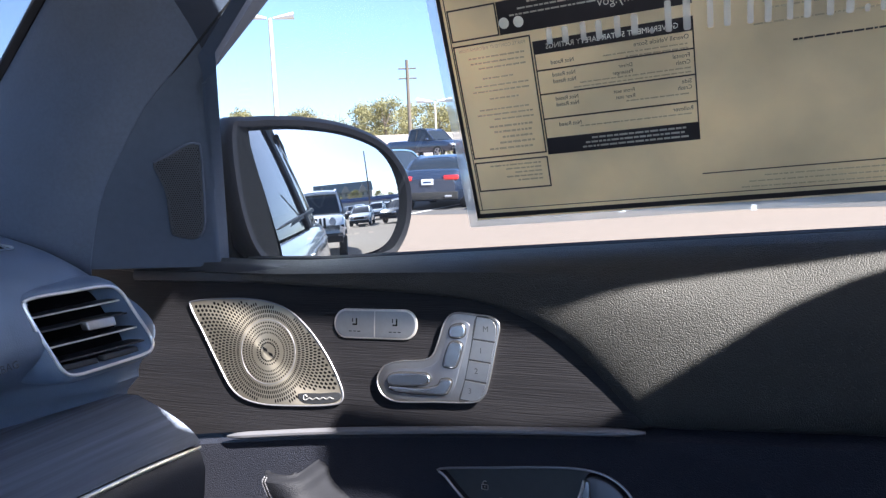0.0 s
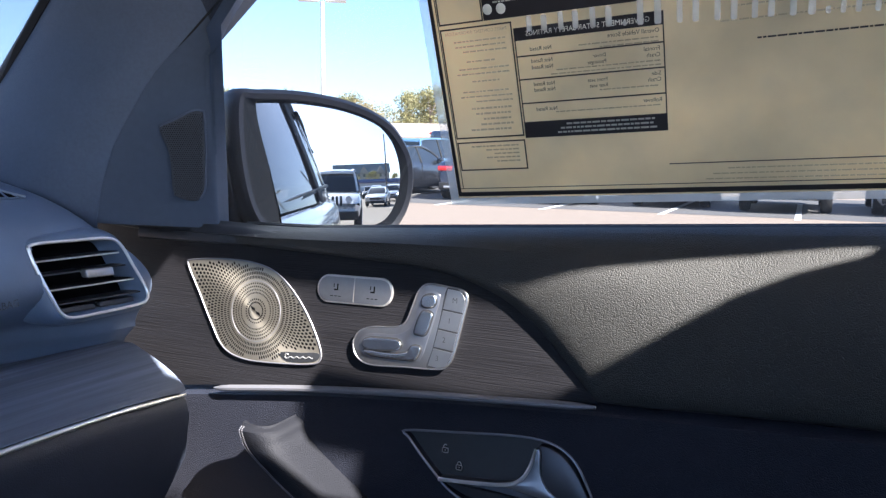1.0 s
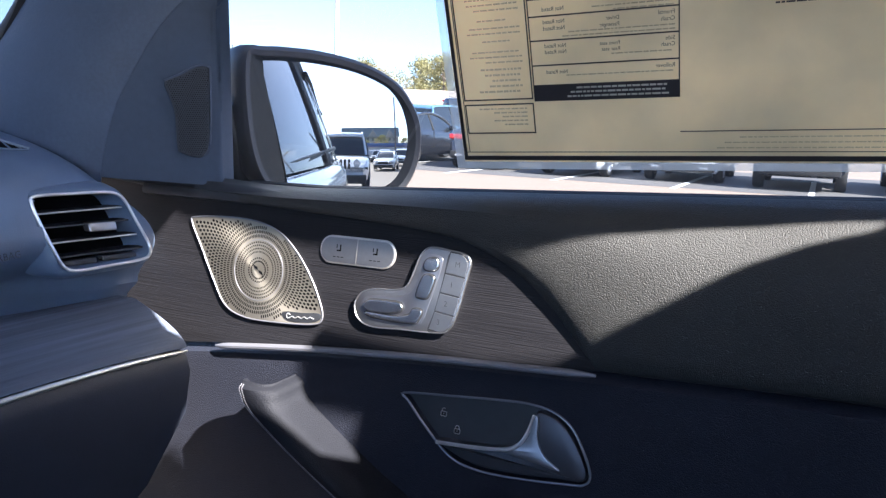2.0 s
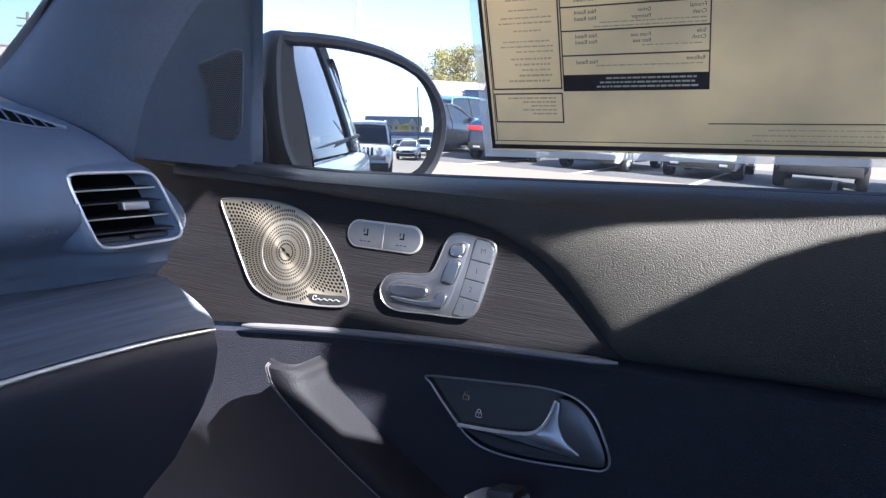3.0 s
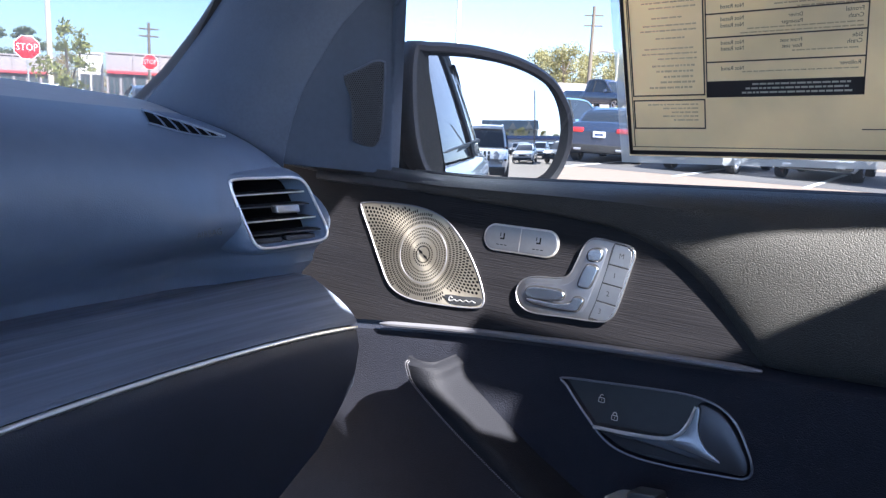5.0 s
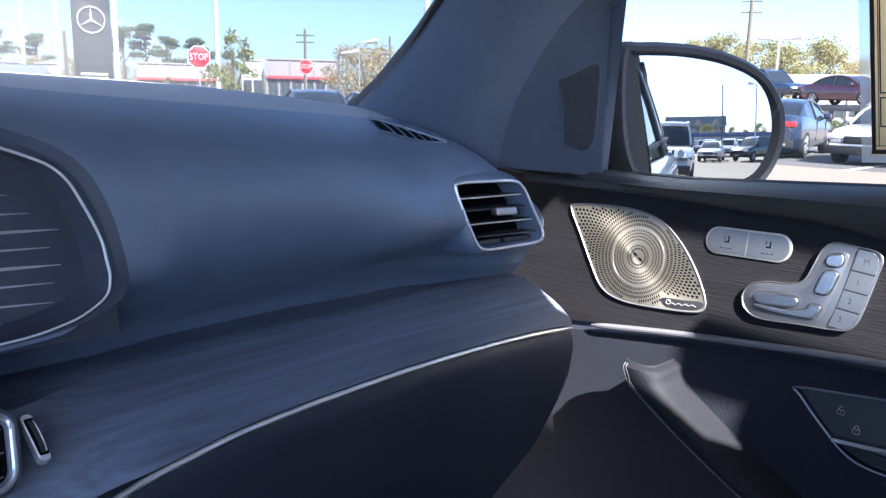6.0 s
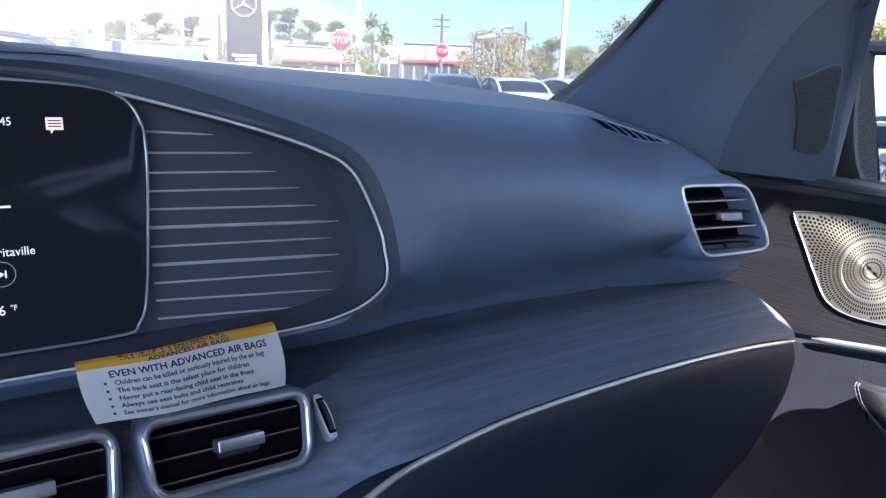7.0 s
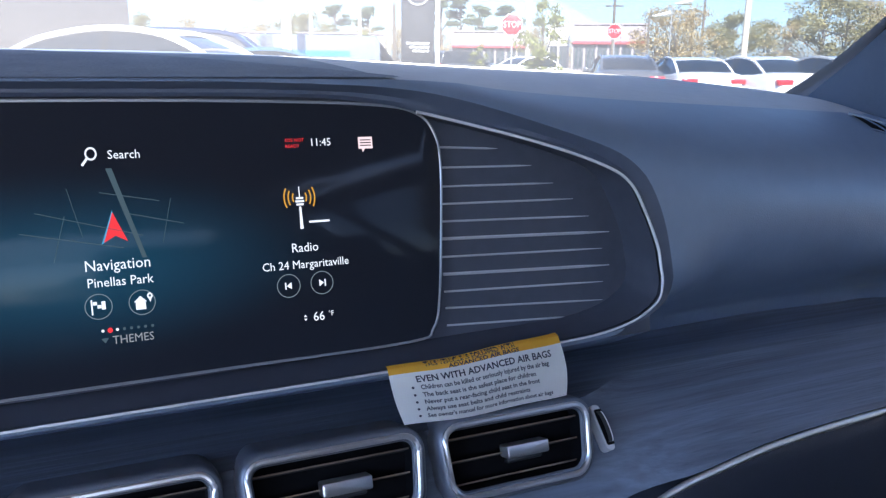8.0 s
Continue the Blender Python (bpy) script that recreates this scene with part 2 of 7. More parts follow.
def rounded(u0, v0, u1, v1, r, n=5):
    """A rectangle with round corners, as a closed outline."""
    out = []
    for cu, cv, a0 in ((u1 - r, v1 - r, 0), (u0 + r, v1 - r, 90), (u0 + r, v0 + r, 180), (u1 - r, v0 + r, 270)):
        for k in range(n + 1):
            a = radians(a0 + 90 * k / n)
            out.append((cu + r * math.cos(a), cv + r * math.sin(a)))
    return out


def smooth01(t):
    t = min(1.0, max(0.0, t))
    return t * t * (3 - 2 * t)


def lerp(a, b, t):
    return a + (b - a) * t


def flow(x, table):
    """A smooth value between the pairs of a short table."""
    n = len(table)
    if x <= table[0][0] or x >= table[-1][0]:
        return inter(x, table)
    i = max(k for k in range(n - 1) if table[k][0] <= x)
    slope = lambda k: (table[min(k + 1, n - 1)][1] - table[max(k - 1, 0)][1]) / (table[min(k + 1, n - 1)][0] - table[max(k - 1, 0)][0])
    (a, p), (b, q) = table[i], table[i + 1]
    h, t = b - a, (x - a) / (b - a)
    return p * (1 + 2 * t) * (1 - t) ** 2 + q * t * t * (3 - 2 * t) + h * slope(i) * t * (1 - t) ** 2 - h * slope(i + 1) * t * t * (1 - t)


def inter(x, table):
    """A value between the pairs of a short table."""
    if x <= table[0][0]:
        return table[0][1]
    for (a, p), (b, q) in zip(table, table[1:]):
        if x <= b:
            return p + (q - p) * (x - a) / (b - a)
    return table[-1][1]


def lettering(name, text, size, put_at, material, parent, align="CENTER", lift=0.0, label="", bold=0.0):
    """Words as flat mesh letters, mapped by put_at(u, v, height)."""
    cu = bpy.data.curves.new(name, "FONT")
    cu.body, cu.size, cu.align_x, cu.align_y, cu.resolution_u, cu.offset = text, size, align, "CENTER", 2, bold
    ob = bpy.data.objects.new(name, cu)
    scene.collection.objects.link(ob)
    me = bpy.data.meshes.new_from_object(ob.evaluated_get(bpy.context.evaluated_depsgraph_get()))
    bpy.data.objects.remove(ob)
    bpy.data.curves.remove(cu)
    for v in me.vertices:
        v.co = put_at(v.co.x, v.co.y, lift)
    return put(name, me, material, parent, label, smooth=False)


# ---- passenger door ----
def up_door(v):
    return 1.0219 * v - 0.0306


def on_door(u, v, h=0.0):
    """A point on the door's trim plane, u along it and v up it, h metres proud of it towards the cabin."""
    z = up_door(v)
    return Vector((1.0306 * u + 0.0033, 0.545 + 0.15 * (z - 1.13) - h, z))


def sill_z(x):
    return 1.203 + 0.052 * max(0.0, x + 0.46)


def strip_z(x):
    return flow(x, ((-0.75, 1.030), (-0.60, 1.036), (-0.534, 1.0445), (-0.412, 1.0605), (-0.291, 1.0725), (-0.187, 1.0805), (-0.135, 1.0840), (0.04, 1.0930), (0.9, 1.12)))


door = thing("passenger_door", (-0.2, 0.6, 0.35), "black leather car door panel with dark wood trim and metal speaker", "car door")

# upper leather roll: from the arch of the wood trim up over the window sill
ARCH = curve([(-0.74, 1.2035), (-0.66, 1.199), (-0.60, 1.1935), (-0.519, 1.1895), (-0.435, 1.1865), (-0.37, 1.184), (-0.311, 1.181), (-0.266, 1.175),
              (-0.228, 1.162), (-0.200, 1.145), (-0.173, 1.121), (-0.139, 1.085)], 8)
low = [(p.x, p.y) for p in [Vector((q[0], q[1])) for q in ARCH]]
low += [(x, strip_z(x)) for x in (-0.11, -0.06, 0.0, 0.06, 0.12, 0.2, 0.3, 0.45, 0.6, 0.75)]
top_x = []
for x, z in low:
    top_x.append(x if x < -0.30 else (-0.30 + (x + 0.30) * 1.75 if x < -0.14 else lerp(-0.02, 0.75, (x + 0.14) / 0.89)))
bm = bmesh.new()
rows = []
for (x, z), tx in zip(low, top_x):
    zt = sill_z(tx)
    span = max(zt - z, 0.004)
    r = []
    for k, (s, h) in enumerate(((0.0, -0.012), (0.0, -0.004), (0.012, -0.0005), (0.035, 0.0022), (0.08, 0.0050), (0.15, 0.0075), (0.26, 0.0093), (0.4, 0.010), (0.55, 0.0095), (0.68, 0.006), (0.80, -0.002), (0.90, -0.013), (0.97, -0.026), (1.0, -0.040))):
        puff = min(1.0, span / 0.08)
        hh = h if h < 0.0001 else h * (0.35 + 0.65 * puff)
        px = lerp(x, tx, s)
        pz = lerp(z, zt, s)
        if s > 0.6:
            hh = lerp(hh, h, 1.0)
        r.append(on_door(px, pz, hh))
    top = on_door(tx, zt, -0.040)
    r += [Vector((top.x, 0.603, top.z + 0.001)), Vector((top.x, 0.612, top.z - 0.002)), Vector((top.x, 0.617, top.z - 0.012))]
    rows.append(r)
grid(bm, rows)
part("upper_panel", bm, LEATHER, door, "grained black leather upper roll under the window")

# dark wood inlay
bm = bmesh.new()
wood_low = [(x, strip_z(x) + 0.001) for x in np.linspace(-0.74, -0.134, 50)]
wrows = []
for k in range(50):
    x0 = wood_low[k][0]
    zb = wood_low[k][1]
    zt = inter(x0, [(p.x, p.y) for p in ARCH]) + 0.002
    wrows.append([on_door(x0, lerp(zb, max(zt, zb + 0.0005), s), -0.0014 + 0.0003 * math.sin(math.pi * s)) for s in np.linspace(0, 1, 9)])
grid(bm, wrows)
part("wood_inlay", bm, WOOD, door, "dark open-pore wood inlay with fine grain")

# bright strip under the wood
bm = bmesh.new()
tube(bm, [on_door(x, strip_z(x) - 0.0005, 0.0055) for x in np.linspace(-0.5165, -0.136, 40)], lambda s: 0.0033 * min(1.0, 0.3 + 22 * s, 0.4 + 12 * (1 - s)), 10, flat=1.3)
part("trim_strip", bm, STRIPMETAL, door, "satin chrome strip below the wood")

# lower panel with the pocket for the latch handle
LATCH = [(p.x, p.y) for p in curve([(-0.303, 1.038), (-0.26, 1.0435), (-0.205, 1.0495), (-0.181, 1.0500), (-0.164, 1.0465), (-0.150, 1.037), (-0.139, 1.020), (-0.1330, 1.0065), (-0.1330, 0.9998), (-0.1370, 0.9957),
                                    (-0.146, 0.9935), (-0.197, 0.9875), (-0.233, 0.987), (-0.256, 0.994), (-0.281, 1.015), (-0.298, 1.032)], 4, True)]
xs = sorted(set([round(v, 4) for v in np.linspace(-0.75, -0.34, 26)] + [round(v, 4) for v in np.linspace(-0.33, -0.11, 12)] + [round(v, 4) for v in np.linspace(-0.08, 0.75, 20)]))
deep = [0.0, 0.003, 0.008, 0.014, 0.018, 0.04, 0.065, 0.09, 0.108, 0.13, 0.16, 0.2, 0.26, 0.34, 0.45, 0.6, 0.72]


def low_h(x, z):
    """How far the lower panel stands proud: it rolls in under the strip and bulges towards the armrest."""
    d = strip_z(x) - z
    h = -0.012 + 0.014 * smooth01(d / 0.009)
    h += 0.045 * smooth01((0.985 - z) / 0.12) * smooth01((x + 0.36) / 0.25)
    return h


def low_point(x, d):
    z = strip_z(x) - d
    return on_door(x, z, low_h(x, z))


bm = bmesh.new()
V = {}
for i, x in enumerate(xs):
    for j, d in enumerate(deep):
        V[i, j] = bm.verts.new(low_point(x, d))
i0, i1 = xs.index(-0.33), xs.index(-0.11)
j0, j1 = deep.index(0.018), deep.index(0.108)
for i in range(len(xs) - 1):
    for j in range(len(deep) - 1):
        if i0 <= i < i1 and j0 <= j < j1:
            continue
        bm.faces.new((V[i, j], V[i + 1, j], V[i + 1, j + 1], V[i, j + 1]))
rim = [V[i, j0] for i in range(i0, i1 + 1)] + [V[i1, j] for j in range(j0 + 1, j1 + 1)] + [V[i, j1] for i in range(i1 - 1, i0 - 1, -1)] + [V[i0, j] for j in range(j1 - 1, j0, -1)]
hole = [bm.verts.new(on_door(x, z, low_h(x, z))) for x, z in LATCH]
es = []
for lp in (rim, hole):
    for a, b in zip(lp, lp[1:] + lp[:1]):
        e = bm.edges.get((a, b)) or bm.edges.new((a, b))
        es.append(e)
bmesh.ops.triangle_fill(bm, edges=es, use_beauty=True)
wall = [[v.co for v in hole], [on_door(x, z, low_h(x, z) - 0.0065) for x, z in offset(LATCH, 0.001)]]
grid(bm, wall, closed=True)
bmesh.ops.remove_doubles(bm, verts=bm.verts, dist=1e-6)
part("lower_panel", bm, LEATHER_LOW, door, "black leather lower door panel, shade put into its colour")

# latch: bezel, dark dish, lever
bm = bmesh.new()
tube(bm, [on_door(x, z, low_h(x, z) + 0.0006) for x, z in LATCH], 0.0011, 8, True)
bezel = part("latch_bezel", bm, surface("black_satin_bezel", (0.19, 0.19, 0.205), 0.36, 0.7, vary=0.1, scale=80), door, "dark satin metal rim round the latch recess")
bm = bmesh.new()
vs = [bm.verts.new(on_door(x, z, low_h(x, z) - 0.006)) for x, z in LATCH]
bm.faces.new(vs)
part("latch_dish", bm, PLASTIC, door, "black plastic recess behind the door handle")
bm = bmesh.new()
lever = [(p.x, p.y) for p in curve([(-0.266, 1.004), (-0.235, 1.0065), (-0.206, 1.0105), (-0.193, 1.017), (-0.186, 1.028), (-0.181, 1.0445), (-0.167, 1.0440), (-0.1535, 1.0350),
                                    (-0.1405, 1.0170), (-0.1355, 1.0040), (-0.1390, 0.9970), (-0.158, 0.9950), (-0.20, 0.992), (-0.232, 0.9915), (-0.252, 0.996)], 4, True)]
plate(bm, lever, on_door, 0.009, 0.003, -0.005)
part("door_handle", bm, surface("smoked_satin_metal", (0.062, 0.064, 0.074), 0.40, 0.5, vary=0.1, scale=80), door, "satin aluminium inner door handle")
# separate brighter piece puts the lever's wedge of highlight into the metal
bm = bmesh.new()
blade = [(p.x, p.y) for p in curve([(-0.2130, 1.0085), (-0.2000, 1.0125), (-0.1915, 1.0180), (-0.1855, 1.0285), (-0.1810, 1.0425), (-0.1775, 1.0400), (-0.1770, 1.0250), (-0.1700, 1.0120), (-0.1570, 1.0030), (-0.1760, 1.0045)], 4, True)]
plate(bm, blade, lambda u, v, h: on_door(u, v, h + 0.05 * max(0.0, v - 1.004)), 0.0022, 0.0008, 0.0035)
part("handle_blade", bm, surface("highlight_blade_metal", (0.30, 0.30, 0.32), 0.38, 1.0, vary=0.1, scale=80), door, "blade of the handle in brighter metal for its highlight")
bm = bmesh.new()
tube(bm, [on_door(p.x, p.y, 0.006) for p in curve([(-0.266, 1.0035), (-0.235, 1.006), (-0.206, 1.010), (-0.193, 1.0165), (-0.186, 1.0275), (-0.1815, 1.043)], 6)], 0.0018, 6)
part("handle_edge", bm, CHROME, door, "bright chrome edge of the handle")
for cx, cz, turn in ((-0.265, 1.0270, 0.9), (-0.251, 1.0145, 0.0)):
    bm = bmesh.new()
    tube(bm, [on_door(x, z, -0.0020) for x, z in rounded(cx - 0.0027, cz - 0.0034, cx + 0.0027, cz + 0.0006, 0.0006, 2)], 0.00035, 5, True)
    tube(bm, [on_door(cx, cz - 0.0018, -0.0020), on_door(cx, cz - 0.0008, -0.0020)], 0.00035, 5)
    tube(bm, [on_door(cx + 0.0018 * math.cos(a), cz + 0.001 + 0.0026 * math.sin(a), -0.0020) for a in np.linspace(turn, math.pi, 7)], 0.0004, 5)
    part("lock_symbol", bm, ALU, door, "small pale padlock symbol")

# speaker grille
def on_grille(u, v, h=0.0):
    return on_door(u, v, 0.3 * h - 0.0010)


SPK = [(p.x, p.y) for p in curve([(-0.562, 1.170), (-0.521, 1.1735), (-0.484, 1.1725), (-0.456, 1.165), (-0.433, 1.148), (-0.413, 1.124), (-0.399, 1.099), (-0.398, 1.087),
                                  (-0.409, 1.082), (-0.444, 1.0785), (-0.486, 1.0775), (-0.513, 1.086), (-0.531, 1.109), (-0.550, 1.139), (-0.566, 1.164)], 5, True)]
bm = bmesh.new()
plate(bm, SPK, on_grille, 0.005, 0.0015, 0.0)
grille = part("speaker_grille", bm, GRILLE, door, "perforated aluminium speaker grille")
bm = bmesh.new()
tube(bm, [on_grille(x, z, 0.005) for x, z in SPK], 0.0008, 8, True)
part("grille_rim", bm, STRIPMETAL, grille, "polished rim")


def inside(x, z, loop):
    c = False
    for i in range(len(loop)):
        (a, b), (p, q) = loop[i - 1], loop[i]
        if (b > z) != (q > z) and x < (p - a) * (z - b) / (q - b) + a:
            c = not c
    return c


CX, CZ, CR = -0.4765, 1.1255, 0.0295
inner = offset(SPK, 0.0035)
bm = bmesh.new()


def perforation(bm, x, z, ang, a, b):
    vs = []
    for k in range(6):
        q = math.tau * k / 6
        u, v = a * math.cos(q), b * math.sin(q)
        vs.append(bm.verts.new(on_grille(x + u * math.cos(ang) - v * math.sin(ang), z + u * math.sin(ang) + v * math.cos(ang), 0.0053)))
    bm.faces.new(vs)


for k in range(7):
    rr = 0.0085 + 0.0031 * k
    if k == 2:
        continue
    n = 30 if k < 2 else 64
    for i in range(n):
        a = math.tau * (i + 0.5 * (k % 2)) / n
        perforation(bm, CX + rr * math.cos(a), CZ + rr * math.sin(a), a, 0.00105, 0.00080 if k < 2 else 0.31 * math.tau * rr / n)
for ring in range(0, 34):
    rr = CR + 0.0036 + 0.0041 * ring
    n = 112
    for k in range(n):
        a = math.tau * (k + 0.5 * (ring % 2)) / n
        x, z = CX + rr * math.cos(a) * 1.02, CZ + rr * math.sin(a)
        if inside(x, z, inner) and not (-0.445 < x and z < 1.0945):
            perforation(bm, x, z, a, 0.0019, 0.33 * math.tau * rr / n)
part("perforations", bm, HOLE, grille, "rows of small dark holes", smooth=False)["kind"] = "stuff"
bm = bmesh.new()
tube(bm, [on_grille(CX + CR * math.cos(a), CZ + CR * math.sin(a), 0.0052) for a in np.linspace(0, math.tau, 49)[:-1]], 0.00028, 6, True)
part("inner_ring", bm, STRIPMETAL, grille)
bm = bmesh.new()
plate(bm, [(p.x, p.y) for p in curve([(-0.443, 1.0895), (-0.42, 1.0915), (-0.401, 1.0935), (-0.3995, 1.088), (-0.410, 1.0838), (-0.436, 1.0818)], 3, True)], on_grille, 0.0016, 0.0004, 0.005)
badge = part("name_plate", bm, PLASTIC, grille, "small dark plate with an illegible silver mark")
bm = bmesh.new()
tube(bm, [on_grille(x, 1.0855 + 0.10 * (x + 0.435) + 0.0008 * math.sin(900 * x), 0.0068) for x in np.linspace(-0.435, -0.406, 20)], 0.0006, 5)
tube(bm, [on_grille(-0.4355 + 0.002 * math.cos(a), 1.0868 + 0.0023 * math.sin(a), 0.0068) for a in np.linspace(0.5, 5.8, 12)], 0.0005, 5)
part("silver_mark", bm, CHROME, grille)
bm = bmesh.new()
for sx, sz in ((-1, 1), (1, -1)):
    plate(bm, [(CX + sx * a, CZ + sz * b) for a, b in ((0.0003, 0.0), (0.0015, 0.0028), (0.0065, 0.0048), (0.0045, 0.0012))][:: 1 if sx * sz < 0 else -1], on_grille, 0.0010, 0.0002, 0.005)
part("centre_mark", bm, HOLE, grille)

# seat heating and ventilation switch: a pill of two keys
bm = bmesh.new()
HEAT = lambda u, v, h: on_door(-0.3665 + u, 1.155 + v + 0.012 * u, 0.35 * h - 0.0010)
plate(bm, rounded(-0.0405, -0.0130, 0.0405, 0.0130, 0.0125, 8), HEAT, 0.0040, 0.0012)
heat = part("seat_heating_switch", bm, ALU, door, "pill-shaped metal switch with two seat keys")
for s in (-1, 1):
    bm = bmesh.new()
    lp = [(u, v) for u, v in rounded(-0.0388, -0.0113, 0.0388, 0.0113, 0.011, 8)]
    lp = [(min(u, -0.0005) if s < 0 else max(u, 0.0005), v) for u, v in lp]
    seen = []
    for p in lp:
        if not seen or (abs(p[0] - seen[-1][0]) + abs(p[1] - seen[-1][1])) > 1e-5:
            seen.append(p)
    plate(bm, seen, HEAT, 0.0016, 0.0005, 0.0036)
    key = part("key", bm, ALU_GREY, heat, smooth=False)
    bm = bmesh.new()
    c = s * 0.0195
    box(bm, (-0.0022, -0.0022, 0), (0.0015, -0.0008, 0.0004), Matrix.Translation((c, 0.001, 0)))
    box(bm, (0.0010, -0.0022, 0), (0.0024, 0.0040, 0.0004), Matrix.Translation((c, 0.001, 0)))
    box(bm, (-0.0026, 0.0006, 0), (-0.0018, 0.0040, 0.0004), Matrix.Translation((c, 0.001, 0)))
    for k in (-1, 0, 1):
        box(bm, (k * 0.0042 - 0.0014, -0.0068, 0), (k * 0.0042 + 0.0014, -0.0061, 0.0004), Matrix.Translation((c, 0, 0)))
    for v in bm.verts:
        v.co = HEAT(v.co.x, v.co.y, v.co.z + 0.0053)
    part("seat_symbol", bm, HOLE, heat, smooth=False)

# seat adjustment: a plate in the shape of a seat, with memory keys
def on_mem(u, v, h=0.0):
    return on_door(u, v, 0.5 * h - 0.0012)


bm = bmesh.new()
MEM = [(p.x, p.y) for p in curve([(-0.291, 1.1675), (-0.272, 1.1665), (-0.258, 1.1645), (-0.2525, 1.158), (-0.2545, 1.145), (-0.2615, 1.110), (-0.267, 1.0985), (-0.277, 1.0945), (-0.31, 1.0925),
                                  (-0.343, 1.0905), (-0.3575, 1.096), (-0.3625, 1.1075), (-0.357, 1.119), (-0.343, 1.1245), (-0.322, 1.1265), (-0.311, 1.1315), (-0.305, 1.146), (-0.300, 1.160)], 5, True)]
plate(bm, MEM, on_mem, 0.0075, 0.0015)
mem = part("seat_control", bm, ALU_GREY, door, "seat-shaped aluminium adjuster with memory keys")
bm = bmesh.new()
tube(bm, [on_mem(x, z, 0.0072) for x, z in MEM], 0.0006, 8, True)
part("control_rim", bm, RIMMETAL, mem, "polished rim")
bm = bmesh.new()
dish = [(p.x, p.y) for p in curve([(-0.291, 1.161), (-0.280, 1.160), (-0.279, 1.152), (-0.288, 1.116), (-0.292, 1.104), (-0.300, 1.0985), (-0.343, 1.0975), (-0.354, 1.102), (-0.3565, 1.108), (-0.352, 1.115),
                                   (-0.340, 1.1190), (-0.318, 1.1205), (-0.305, 1.1285), (-0.299, 1.145), (-0.2955, 1.157)], 5, True)]
plate(bm, dish, on_mem, 0.0012, 0.0005, 0.0073)
part("control_dish", bm, surface("grey_satin_metal", (0.36, 0.35, 0.36), 0.4, 1.0, vary=0.1, scale=120), mem)


SATIN = surface("satin_aluminium", (0.56, 0.55, 0.55), 0.26, 1.0, vary=0.1, scale=120)


# dark plates painted as the shadow outline round knobs and between keys
GAP = surface("gap_shade_metal", (0.035, 0.035, 0.038), 0.5, 0.4, vary=0.1, scale=120)


def knob(loop, h, label=""):
    bm = bmesh.new()
    line = [(p.x, p.y) for p in curve(loop, 4, True)]
    plate(bm, offset(line, -0.0011), on_mem, 0.0006, 0.0002, 0.0082)
    part("knob_gap", bm, GAP, mem, smooth=False)
    bm = bmesh.new()
    plate(bm, [(p.x, p.y) for p in curve(loop, 4, True)], on_mem, h, min(0.0012, h * 0.4), 0.0078)
    return part("seat_knob", bm, SATIN, mem, label, smooth=False)


knob([(-0.2925, 1.157), (-0.284, 1.1585), (-0.2815, 1.153), (-0.2845, 1.148), (-0.2935, 1.1475), (-0.2955, 1.152)], 0.0035, "headrest-shaped metal knob")
knob([(-0.2945, 1.1425), (-0.2845, 1.1425), (-0.2855, 1.134), (-0.2895, 1.1235), (-0.2975, 1.1225), (-0.3005, 1.1255)], 0.0038, "backrest-shaped metal knob")
knob([(-0.352, 1.109), (-0.346, 1.1145), (-0.325, 1.1160), (-0.315, 1.1155), (-0.3125, 1.111), (-0.319, 1.1065), (-0.345, 1.1045)], 0.0050, "cushion-shaped metal knob")
knob([(-0.349, 1.1035), (-0.320, 1.1035), (-0.306, 1.1065), (-0.302, 1.112), (-0.2935, 1.112), (-0.2955, 1.104), (-0.303, 1.0995), (-0.342, 1.0995)], 0.0042, "cushion-shaped metal knob")
bm = bmesh.new()
plate(bm, [(p.x, p.y) for p in curve([(-0.2722, 1.1655), (-0.258, 1.1630), (-0.2542, 1.158), (-0.256, 1.145), (-0.263, 1.111), (-0.268, 1.1000), (-0.277, 1.0962), (-0.2868, 1.0952), (-0.2822, 1.112), (-0.2768, 1.140)], 4, True)], on_mem, 0.0003, 0.0001, 0.0074)
part("key_gap", bm, GAP, mem, smooth=False)
INK = surface("dark_print", (0.03, 0.03, 0.03), 0.6)
KEY_LEFT = ((1.0952, -0.2856), (1.112, -0.2812), (1.140, -0.2757), (1.1655, -0.2712))
KEY_RIGHT = ((1.0962, -0.2740), (1.0985, -0.2695), (1.105, -0.2655), (1.111, -0.2632), (1.145, -0.2562), (1.157, -0.2545), (1.1615, -0.2565), (1.1640, -0.2600))
for word, cx, cz, z0, z1 in (("M", -0.2640, 1.1550, 1.1462, 1.1640), ("1", -0.2680, 1.1372, 1.1292, 1.1452), ("2", -0.2717, 1.1205, 1.1128, 1.1282), ("3", -0.2770, 1.1040, 1.0962, 1.1118)):
    bm = bmesh.new()
    zs = np.linspace(z0, z1, 7)
    tilt = lambda x, z: (x, z - 0.10 * (x - cx))
    lp = [tilt(inter(z, KEY_RIGHT), z) for z in zs] + [tilt(inter(z, KEY_LEFT), z) for z in (z1, z0)]
    plate(bm, lp, on_mem, 0.0010, 0.0002, 0.0074)
    part("memory_key", bm, ALU_GREY, mem, smooth=False)
    lettering("key_sign", word, 0.0066, lambda u, v, h: on_mem(cx + u, cz + v, h), INK, mem, lift=0.0086)

